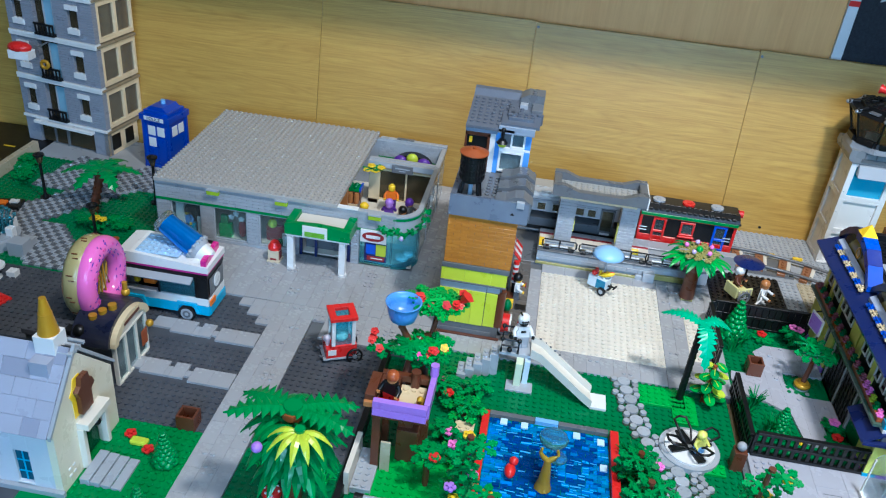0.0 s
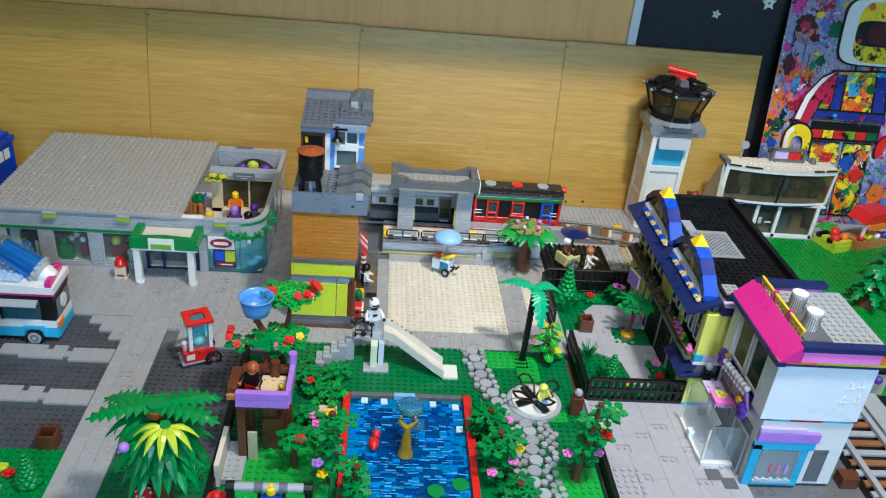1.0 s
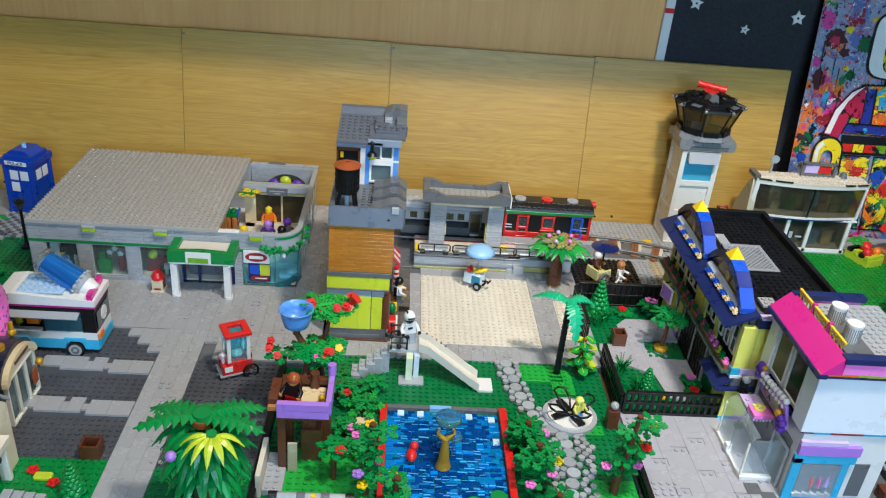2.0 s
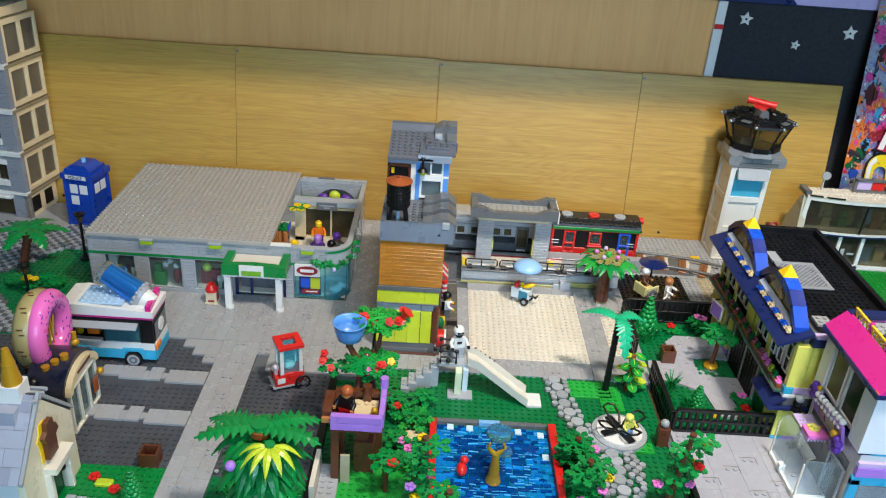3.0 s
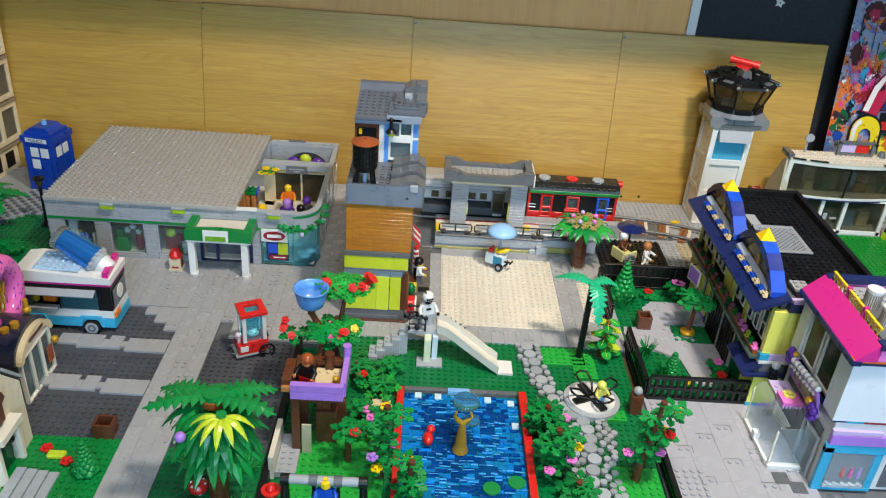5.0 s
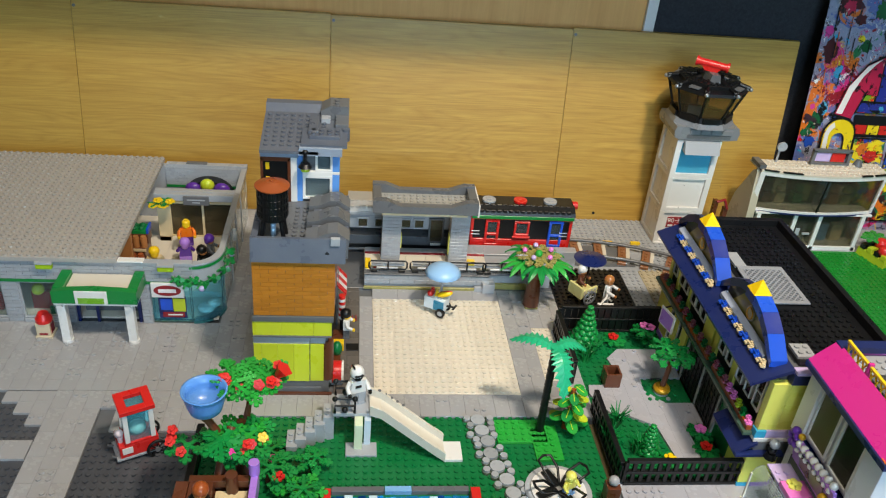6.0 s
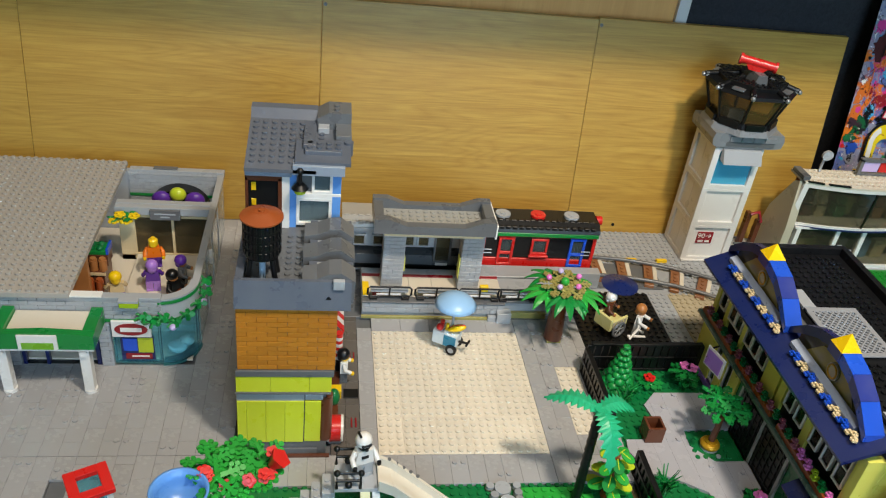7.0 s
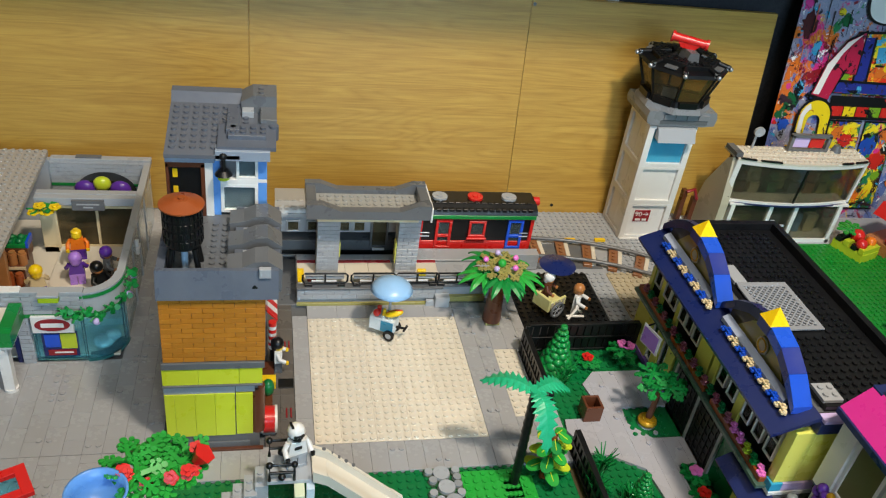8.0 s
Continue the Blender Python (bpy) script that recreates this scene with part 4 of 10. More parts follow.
# interior seen through the windows
part("shop_floor", box(-65.5, FY + 1.05, PZ, -22.3, 44.1, PZ + 0.3), OLDWHITE, market)
part("raised_floor", box(-32.6, 20.0, PZ + 0.32, -22.4, 35.7, PZ + 1.38), OLDWHITE, market)
part("stool", Build().cyl(-29.4, 31.2, PZ + 1.4, PZ + 2.58, 1.0, n=16), OLDWHITE, market)
part("inner_wall", box(-65.5, 24, PZ + 0.3, -36, 24.8, TOP - 0.1), NOUGAT, market)
parts("display", Build().box(-63.9, 14.9, PZ + 0.3, -62.4, 16.0, 7.3).box(-60.3, 15.2, PZ + 0.3, -59.0, 16.2, PZ + 3.4), WHITE, market, "white shop cabinet")
parts("display", Build().box(-62.2, 15.6, PZ + 0.3, -60.5, 16.6, 6.8).box(-60.2, 15.3, PZ + 3.5, -59.1, 16.1, PZ + 5.4), BLACK, market, "black shop cabinet")
part("display", Build().box(-61.8, 14.9, PZ + 0.3, -60.6, 15.5, PZ + 2.2), AZURE, market)
parts("display", Build().box(-56.3, 15.0, PZ + 0.3, -54.2, 16.2, PZ + 2.9).box(-56.0, 15.2, PZ + 2.95, -54.9, 16.0, PZ + 4.4), LEAF, market, "green shop crate")
part("display", Build().ball(-52.3, 15.6, PZ + 2.2, 0.9, 0.8, 0.7, 1.9), DKRED, market)
for x, z in ((-54.0, 5.4), (-53.1, 6.1), (-52.2, 5.2)):
    part("display", flower_shape(x, 15.0, z), WHITE, market, "white flower shape")
part("display", Build().ball(-46.8, 15.4, 5.2, 0.85), LIME, market, "lime ball display")
part("display", Build().cyl(-44.6, 15.6, PZ + 0.3, PZ + 2.4, 0.6, n=12), WHITE, market)
part("display", Build().box(-45.6, 15.1, PZ + 0.3, -43.9, 15.4, PZ + 1.6), DKGREEN, market)
part("display", Build().box(-48.3, 16.4, PZ + 0.3, -43.0, 17.2, PZ + 3.2), DKRED, market)
# porch
porch = part("porch", Build().box(-42.2, 8.4, 7.55, -31.6, 9.1, 7.85).box(-42.2, 9.1, 7.55, -31.6, 13.5, 7.85), WHITE, market, "white porch")
arch = [(-42.3, 7.9), (-31.5, 7.9), (-31.5, 9.7), (-33.2, 10.0), (-36.9, 10.2), (-40.6, 10.0), (-42.3, 9.7)]
part("canopy", Build().ext(arch, "y", 8.3, 9.2).box(-42.3, 9.2, 7.9, -41.0, 13.4, 9.9).box(-32.8, 9.2, 7.9, -31.5, 13.4, 9.9), GREEN, porch, "green curved canopy")
part("canopy_roof", box(-40.95, 9.25, 8.6, -32.85, 13.4, 9.3), OLDWHITE, porch)
for x in (-41.6, -32.9):
    part("column", box(x - 0.55, 8.9, PZ, x + 0.55, 10.0, 7.5).cyl(7.0, x, 8.55, 8.9, 0.42, n=14, axis="y").cyl(x, 9.45, PZ, PZ + 0.4, 0.75, n=14), WHITE, porch)
sign = part("sign", box(-39.3, 8.05, 7.95, -35.2, 8.28, 10.0, b=0.05), WHITE, porch, "white shop sign")
part("sign_bar", box(-38.9, 7.99, 8.1, -35.6, 8.05, 9.0, b=0.02), plastic("sign_green", "6AA51E"), sign, "green bar in place of the shop name")
part("door", Build().box(-41.5, FY + 0.2, PZ, -41.1, FY + 0.8, 7.5).box(-33.2, FY + 0.2, PZ, -32.7, FY + 0.8, 7.5).box(-38.9, FY + 0.2, PZ, -38.5, FY + 0.8, 7.5).box(-41.5, FY + 0.2, 5.2, -32.7, FY + 0.8, 5.6), NAVY, market, "dark blue door frame")
part("entrance_wall", box(-41.1, FY + 2.6, PZ, -32.7, FY + 2.9, 7.5), DGREY, market)
# corner shop: poster window, curved glass, trellis
window_unit(market, -31.1, -25.6, PZ + 0.3, 7.55, FY + 0.1, glass=TBLUE, frame_mat=TBLUE, fr=0.25)
board = part("poster", box(-30.2, FY - 0.12, 2.0, -26.4, FY + 0.06, 5.6, b=0.02), NAVY, market, "dark poster in the shop window")
part("poster_panel", box(-29.9, FY - 0.2, 3.4, -28.3, FY - 0.12, 5.3, b=0.01), BLUE, board)
part("poster_panel", box(-28.2, FY - 0.2, 3.2, -26.5, FY - 0.12, 5.4, b=0.01), LIME, board)
part("poster_panel", box(-29.7, FY - 0.2, 2.2, -26.7, FY - 0.12, 3.0, b=0.01), DKRED, board)
part("poster_bar", box(-29.0, FY - 0.26, 2.55, -27.0, FY - 0.2, 2.75, b=0.01), WHITE, board)
ls = part("sign", box(-30.9, FY - 0.5, 5.75, -26.5, FY - 0.15, 8.1, b=0.05), WHITE, market, "white shop sign")
oval = [(-28.7 + 1.85 * math.cos(2 * math.pi * i / 28), 6.95 + 0.85 * math.sin(2 * math.pi * i / 28)) for i in range(28)]
ov = part("sign_oval", Build().ext(oval, "y", FY - 0.58, FY - 0.5), DKRED, ls, "dark red oval")
part("sign_bar", box(-29.9, FY - 0.64, 6.65, -27.5, FY - 0.58, 7.25, b=0.02), WHITE, ov, "white bar in place of a name")


def bow(r, n=10):
    """The rounded outer corner of the shop, from its front to its side."""
    return [(-25.6 + r * math.sin(math.pi / 2 * i / n), FY + 4.2 - r * math.cos(math.pi / 2 * i / n)) for i in range(n + 1)]


def corner(r0, r1, z0, z1):
    return Build().ext(bow(r1) + bow(r0)[::-1], "z", z0, z1)


part("corner_wall", corner(3.3, 4.1, 8.0, TOP - 0.4), LGREY, market)
part("corner_trim", corner(3.2, 4.22, TOP - 0.4, TOP - 0.18), LGREY, market)
part("green_band", corner(3.3, 4.2, 7.62, 8.0), GREEN, market)
part("green_band", corner(4.1, 4.22, TOP - 0.95, TOP - 0.6), GREEN, market)
cg = part("corner_glass", corner(3.7, 4.0, PZ + 0.3, 7.6), TBLUE, market, "curved clear blue corner window")
cg.visible_shadow = False
part("corner_base", corner(2.6, 4.1, PZ, PZ + 0.3), plastic("teal_plastic", "0E6A6E"), market)
part("display", Build().ball(-24.2, 15.9, 2.2, 1.2, 1, 1, 0.5).ball(-23.2, 16.6, 2.6, 0.9, 1, 1, 0.6), WHITE, market)
side = part("side_window", box(-21.85, FY + 4.3, PZ + 0.3, -21.6, 44.3, TOP - 0.95, b=0.02), CLEAR, market, "clear side wall")
side.visible_shadow = False
for y in (25.0, 30.6, 36.6):
    part("side_post", box(-21.9, y, PZ, -21.5, y + 0.35, TOP - 0.9), LGREY, market)
part("handle", box(-21.6, 27.4, 6.6, -21.2, 27.7, 8.8).box(-21.4, 27.0, 7.5, -21.1, 28.4, 7.8), WHITE, market)
part("parapet", Build().box(-22.3, FY + 4.3, TOP - 0.9, -21.4, 45.3, TOP - 0.3).box(-34.7, 44.2, TOP - 0.28, -21.4, 45.3, TOP), LGREY, market)
part("divider", Build().box(-34.8, 35.6, 9.0, -22.3, 36.6, TOP - 0.5).box(-34.8, 34.6, 9.4, -22.3, 35.6, TOP - 0.6), LGREY, market, "light grey dividing wall")
part("divider_wall", Build().box(-34.8, 35.9, PZ + 0.3, -33.0, 36.4, 9.0).box(-34.8, 35.9, PZ + 0.3, -22.3, 36.4, 2.0), TAN, market)
window_unit(market, -33.0, -22.6, 2.0, 8.6, 35.8, glass=SMOKE, frame_mat=TAN, fr=0.35, mull=(-27.6,))
part("name_plate", box(-30.2, 34.2, 8.9, -26.2, 34.56, 10.4), DGREY, market, "dark grey sign plate")
part("name_bar", box(-29.6, 34.12, 9.75, -26.8, 34.2, 9.95, b=0.01).box(-28.8, 34.12, 9.3, -27.6, 34.2, 9.5, b=0.01), LGREY, market)
part("vent", box(-31.4, 44.4, TOP + 0.02, -28.0, 45.2, TOP + 0.22), DGREY, market)
bw = courses(Build(), "x", -34.8, -22.3, 43.82, 4.5, TOP - 0.4, depth=0.1)
part("back_wall", box(-34.8, 44.0, PZ, -22.3, 44.15, TOP - 0.4), LGREY, market)
tagged(part("brickwork", bw, LGREY, market), kind="stuff")
part("back_band", box(-34.8, 43.7, 7.1, -22.3, 43.8, 7.55), GREEN, market)
couch = thing("couch", "purple and black couch with a lime back piece", "couch", (-27.6, 42.0, PZ + 0.9))
couch.scale = (1.15, 1.1, 1.05)
part("frame", Build().ext(arc(0, 4.2, 3.6, 0, 180, 18, 3.2), "y", -0.6, 1.4).box(-3.6, -0.6, 0, 3.6, 1.4, 4.3), BLACK, couch)
for s in (-1, 1):
    part("cushion", Build().ball(2.0 * s, -0.6, 6.0, 1.25, 1.0, 0.6, 1.0), PURPLE, couch)
    part("armrest", Build().ball(3.3 * s, -1.1, 4.9, 0.85), YELLOW, couch, "yellow armrest")
part("headpiece", Build().ball(0, -0.7, 6.9, 0.95, 1.1, 0.8, 1.1), LIME, couch, "lime headpiece")
# shelves, flowers and toy shoppers in the open corner
shelf = thing("market_shelf", "brown display shelf with jars and green produce", "shelf", (-36.2, 24.0, PZ + 0.3))
shelf.scale = (1.15, 1.1, 1.2)
part("rack", Build().box(-3.0, 1.4, 0, 1.0, 6.6, 1.2).box(-3.0, 3.0, 1.2, 1.0, 6.6, 3.0).box(-3.0, 4.4, 3.0, 1.2, 6.6, 4.4), BROWN, shelf)
for i in range(4):
    part("jar", Build().cyl(-2.4 + 1.0 * i, 2.2, 1.2, 2.5, 0.45, n=12).cyl(-2.4 + 1.0 * i, 2.2, 2.5, 2.75, 0.36, n=12), RUST, shelf)
    part("jar", Build().cyl(-2.2 + 1.0 * i, 3.7, 3.0, 4.3, 0.45, n=12).cyl(-2.2 + 1.0 * i, 3.7, 4.3, 4.55, 0.36, n=12), NOUGAT, shelf)
part("tray", box(-3.0, 4.5, 4.42, 1.0, 6.6, 4.9), GREEN, shelf)
for i in range(8):
    part("produce", Build().ball(-2.5 + 0.95 * (i % 4), 5.0 + 0.9 * (i // 4), 5.05, 0.42, 1, 1, 0.8, 10, 6), DKGREEN, shelf)
part("blue_edge", box(1.02, 4.5, 4.42, 1.3, 6.6, 5.2), BLUE, shelf)
for z in (1.22, 3.02):
    part("board", box(-3.1, 1.3 + 0.84 * (z - 1.22), z - 0.3, 1.2, 1.38 + 0.84 * (z - 1.22), z + 0.1, b=0.02), TAN, shelf)
minifig("toy_figure", (-29.4, 31.2, PZ + 2.6), 10, ORANGE, PURPLE, SKIN, None, "yellow-headed toy figure in an orange shirt")
minifig("toy_figure", (-29.0, 27.4, PZ + 1.4), 190, PURPLE, LAV, SKIN, LAV, "toy figure with lavender hair and purple clothes")
minifig("toy_figure", (-33.0, 24.6, PZ + 1.4), 200, TAN, PURPLE, SKIN, YELLOW, "toy figure with yellow hair by the shelf")
minifig("toy_figure", (-26.0, 25.2, PZ + 1.4), 60, BLACK, RUST, NOUGAT, BLACK, "toy figure in black with rust trousers")
minifig("toy_figure", (-62.4, 15.6, PZ + 0.3), 0, MIDBLUE, NAVY, SKIN, BLACK, "toy figure in blue inside the shop")
minifig("toy_figure", (-25.4, 28.6, PZ + 1.4), 90, DGREY, BLACK, NOUGAT, PURPLE, "toy figure with dark purple hat")


def flower_mesh(b, x, y, z, r=0.55):
    for k in range(5):
        a = 2 * math.pi * k / 5
        b.cyl(x + r * 0.62 * math.cos(a), y + r * 0.62 * math.sin(a), z, z + 0.22, r * 0.5, n=8)
    return b.cyl(x, y, z, z + 0.42, r * 0.42, n=8)


def leafy(b, x, y, z, r, n, turn=0.0, tilt=0.0, thick=0.16):
    """A flat moulded leaf spray: lobed arms round a hub, with round knobs."""
    m = b.m
    b.m = m @ at(x, y, z, tilt, 0, math.degrees(turn))
    b.cyl(0, 0, 0, thick * 1.6, 0.38, n=8)
    w = 0.06 * r + 0.08
    for k in range(n):
        b.m = m @ at(x, y, z, tilt, 0, math.degrees(turn) + 360 * k / n) @ at(0, 0, 0, 0, 5, 0)
        b.ext([(0, -w), (r, -0.8 * w), (r, 0.8 * w), (0, w)], "z", 0, thick)
        b.cyl(r, 0, -0.02, thick + 0.06, 0.08 * r + 0.10, n=7)
        for d, e in ((0.48, 0.28), (0.72, 0.24)):
            for sgn in (-1, 1):
                px, py = r * (d + 0.62 * e), sgn * r * e * (0.9 if n < 6 else 0.72)
                b.ext([(r * d - 0.5 * w, 0), (r * d + 0.7 * w, 0), (px + 0.6 * w, py), (px - 0.6 * w, py)], "z", 0.01, thick * 0.9)
                b.cyl(px, py, 0.0, thick + 0.03, 0.06 * r + 0.085, n=6)
    b.m = m
    return b


vine = thing("climbing_plant", "green climbing plant with lilac flowers on the shop corner", "plant", (0, 0, 0))
vb = Build()
for i, (x, y, z) in enumerate(((-27.2, 12.9, 8.9), (-26.2, 12.9, 8.2), (-25.2, 13.0, 8.8), (-24.0, 13.2, 8.0), (-22.6, 14.2, 8.4), (-21.4, 16.0, 8.8), (-20.9, 17.6, 9.2), (-21.0, 18.6, 10.2))):
    leafy(vb, x, y, z, 0.9, 5, i, 60)
part("leaf", vb, LEAF, vine)
for x, y, z in ((-23.9, 12.7, 7.7), (-20.9, 16.6, 8.6), (-20.6, 18.9, 9.6)):
    part("flower", Build().ball(x, y, z, 0.42), LILAC, vine)
fl = thing("flower_basket", "hanging plant with bright yellow flowers", "plant", (-34.0, 34.2, 9.0))
part("leaf", leafy(leafy(Build(), 0, -0.4, 0.4, 1.4, 6, 0, 30), 1.2, -0.6, 0.8, 1.2, 5, 1, 20), LEAF, fl)
part("flower", flower_mesh(flower_mesh(Build(), -0.6, -1.2, 0.2, 0.7), 1.0, -1.2, 0.3, 0.8), YELLOW, fl)
part("flower", flower_mesh(flower_mesh(Build(), 2.0, -0.9, 0.9, 0.7), 0.2, -1.0, 1.1, 0.7), YELLOW, fl)


# ---- tall building beside the lane ----
house = thing("tall_building", "tall ochre and yellow-green toy building with slate roof terraces", "building")
part("base", Build().box(-15.5, 0.3, -0.4, -6.0, 23, 2.0).box(-15.5, 0.05, -0.4, -7.0, 0.3, 1.0), DGREY, house)
part("base_trim", box(-16.0, -0.35, -0.35, -5.6, 0.05, 0.3), BROWN, house)
core = Build().box(-15.3, 0.5, 2.0, -6.2, 22.5, 20.6)
part("core", core, DGREY, house)
for x0, x1 in ((-15.5, -14.5), (-14.5, -12.5), (-12.5, -10.5), (-10.5, -8.5)):
    part("panel", box(x0 + 0.01, 0.12, 2.0, x1 - 0.01, 0.5, 8.1, b=0.025), YGREEN, house, "yellow-green panel")
part("panel", box(-8.4, 0.2, 2.0, -6.7, 0.5, 8.0, b=0.03), YGREEN, house)
part("corner_post", Build().cyl(-6.2, 1.0, 2.0, 8.4, 0.75, n=16), BROWN, house)
part("band", Build().box(-15.5, 0.2, 8.1, -8.5, 0.5, 9.4).box(-8.4, 0.3, 8.1, -6.5, 0.5, 9.2), LGREY, house)
part("ledge", box(-15.6, -0.25, 9.4, -5.7, 0.5, 9.65).box(-15.5, -0.2, 11.8, -5.5, 0.6, 12.6), DGREY, house)
for x0, x1 in ((-15.5, -12.0), (-12.0, -8.0), (-8.0, -5.7)):
    part("panel", box(x0 + 0.01, -0.1, 9.65, x1 - 0.01, 0.5, 11.8, b=0.03), YGREEN, house)
# ochre masonry: every brick its own piece
for row in range(13):
    z0 = 12.65 + 0.612 * row
    x = -15.3 - (1.0 if row % 2 else 0.0)
    while x < -5.45:
        a, c = max(x, -15.3), min(x + 2.0, -5.45)
        if c - a > 0.2:
            key = ("ochre", round(c - a, 2))
            if key not in SHARED:
                SHARED[key] = box(0.018, 0, 0.018, c - a - 0.018, 0.5, 0.594, b=0.03).data("brick", [OCHRE])
            piece("brick", SHARED[key], house, (a, rnd.uniform(-0.02, 0.02), z0), rnd.uniform(-0.8, 0.8))
        x += 2.0
part("brick_side", courses(box(-5.9, 0.55, 12.65, -5.6, 22.5, 20.6), "y", 0.55, 22.5, -5.42, 12.65, 20.6, out=1), OCHRE, house)
SLATE = plastic("slate_blue_plastic", "545C6A", vary=0.08)
part("cornice", Build().ext([(-0.35, 20.65), (0.9, 20.65), (0.9, 23.5), (0.45, 23.5)], "x", -15.4, -4.2).box(-15.4, 0.9, 22.0, -14.6, 11, 23.4), SLATE, house, "sloped slate cornice")
part("terrace", Build().box(-14.6, 0.9, 20.6, -5.4, 23, 22.0).studs(-11, 1.2, 3, 10, 22.0).studs(-14.5, 7, 3, 4, 22.0), DGREY, house)
# dormer waves on the street side
for y in (0.9, 4.9, 8.9):
    part("dormer", Build().ext([(-9.0, 22.0), (-3.9, 22.0), (-3.8, 23.2), (-5.2, 24.2), (-6.4, 24.1), (-7.6, 23.5), (-9.0, 23.3)], "y", y, y + 2.6), DGREY, house, "curved slate dormer")
    part("dormer_gap", box(-8.4, y + 2.65, 22.0, -4.0, y + 3.9, 23.0).studs(-5.6, y + 2.8, 1, 1, 23.0), SLATE, house)
    part("dormer_tile", box(-7.6, y + 2.2, 23.0, -6.0, y + 3.3, 23.3), LGREY, house)
part("street_face", box(-5.4, 0.9, 20.6, -3.9, 12.8, 22.0), DGREY, house)
part("tile", box(-6.0, -0.02, 22.9, -4.9, 0.52, 23.9), LGREY, house)
part("emblem", Build(at(-6.4, -0.05, 21.8, 0, 45, 0)).box(-0.22, 0, -0.22, 0.22, 0.12, 0.22), BLACK, house)
# water tank on legs
tank = thing("water_tank", "black round water tank with a rust-brown lid", "tank", (-12.9, 3.0, 22.0))
tank.scale = (0.93, 0.93, 0.97)
part("barrel", Build().cyl(0, 0, 3.2, 7.3, 1.85, n=24).cyl(0, 0, 2.9, 3.2, 1.5, n=24), BLACK, tank)
part("lid", Build().cyl(0, 0, 7.3, 7.45, 2.2, n=28).cyl(0, 0, 7.45, 7.95, 2.2, 0.7, n=28).cyl(0, 0, 7.95, 8.15, 0.3, n=12), RUST, tank, "rust-brown lid")
for j in range(4):
    bars = Build()
    for i in range(24):
        bars.m = at(0, 0, 0, 0, 0, 15 * i)
        bars.box(1.83, -0.13, 3.5 + 0.95 * j, 1.98, 0.13, 4.15 + 0.95 * j, b=0.03)
    tagged(part("stave_ring", bars, BLACK, tank), kind="stuff")
for sx, sy in ((-1, -1), (1, -1), (-1, 1), (1, 1)):
    part("leg", Build().tube([(1.5 * sx, 1.3 * sy, 0), (1.1 * sx, 1.1 * sy, 3.0)], 0.3, 8), BLACK, tank)
part("pipe", Build().cyl(0, 0, 0, 3.0, 0.35, n=12), plastic("pale_blue_grey", "9DB6CC"), tank, "pale blue pipe")
# upper storey at the back
up_ = Build().box(-15.2, 13.0, 22.0, -5.4, 22.5, 29.3)
part("upper_core", up_, DGREY, house)
win1 = part("brown_window", Build().box(-15.3, 12.3, 22.4, -15.0, 13.0, 28.2).box(-11.9, 12.3, 22.4, -11.5, 13.0, 28.2).box(-15.3, 12.3, 27.8, -11.5, 13.0, 28.4).box(-15.3, 12.3, 22.0, -11.5, 13.0, 22.5), BROWN, house, "brown window frame")
part("pane", box(-15.0, 12.8, 22.5, -11.9, 12.96, 27.8), BLACK, win1)
part("catch", box(-14.7, 12.7, 26.4, -14.2, 12.8, 27.4).box(-14.7, 12.7, 24.6, -14.2, 12.8, 25.4), YELLOW, win1)
part("corner_strip", box(-11.5, 12.4, 22.0, -10.7, 13.0, 28.3), WHITE, house)
parts("blue_wall", Build().box(-10.7, 12.6, 22.0, -10.0, 13.0, 29.0).box(-6.2, 12.6, 22.0, -5.3, 13.0, 26.0).box(-6.2, 12.6, 26.4, -5.3, 13.0, 29.0), MIDBLUE, house, "bright blue wall")
part("strip", box(-6.2, 12.58, 26.02, -5.3, 13.0, 26.38).box(-10.0, 12.5, 25.8, -6.2, 13.0, 26.4), WHITE, house)
window_unit(house, -10.0, -6.2, 22.4, 25.8, 12.5, fr=0.35, glass=SHOPGLASS)
window_unit(house, -8.4, -6.2, 26.4, 28.9, 12.5, fr=0.3, glass=SHOPGLASS)
part("frieze", Build().box(-15.3, 12.2, 28.4, -10.5, 13.1, 29.3).box(-10.4, 11.6, 29.0, -5.0, 13.1, 30.1), plastic("blue_grey_plastic", "8A97A8"), house)
ROOFG = plastic("dark_roof_grey_plastic", "5F646E", vary=0.05, dust=0.06)
part("upper_roof", Build().ext([(11.6, 29.6), (22.8, 31.5), (22.8, 29.3), (11.6, 29.2)], "x", -15.3, -8.0).box(-10.2, 16.2, 29.3, -4.6, 22.8, 30.6), ROOFG, house, "grey studded upper roof")
st = Build()
for i in range(8):
    st.studs(-15.1, 12.3 + i, 5 if i < 4 else 6, 1, 29.68 + 0.17 * (0.7 + i))
part("roof_studs", st, ROOFG, house)
part("ridge", Build().ext([(20.6, 31.1), (22.9, 31.5), (22.9, 32.0), (21.6, 32.0)], "x", -15.3, -8.0), SLATE, house, "smooth slate ridge")
part("ridge_tile", box(-9.4, 14.4, 30.2, -8.1, 20.4, 31.2), SLATE, house)
part("gutter", Build().ext([(12.0, 30.0), (16.4, 30.2), (16.4, 30.8), (12.0, 30.4)], "x", -10.2, -4.4).box(-9.2, 13.4, 30.3, -5.4, 16.2, 31.0).studs(-9.2, 13.6, 4, 2, 31.0).studs(-10, 16.6, 3, 5, 30.6), SLATE, house)
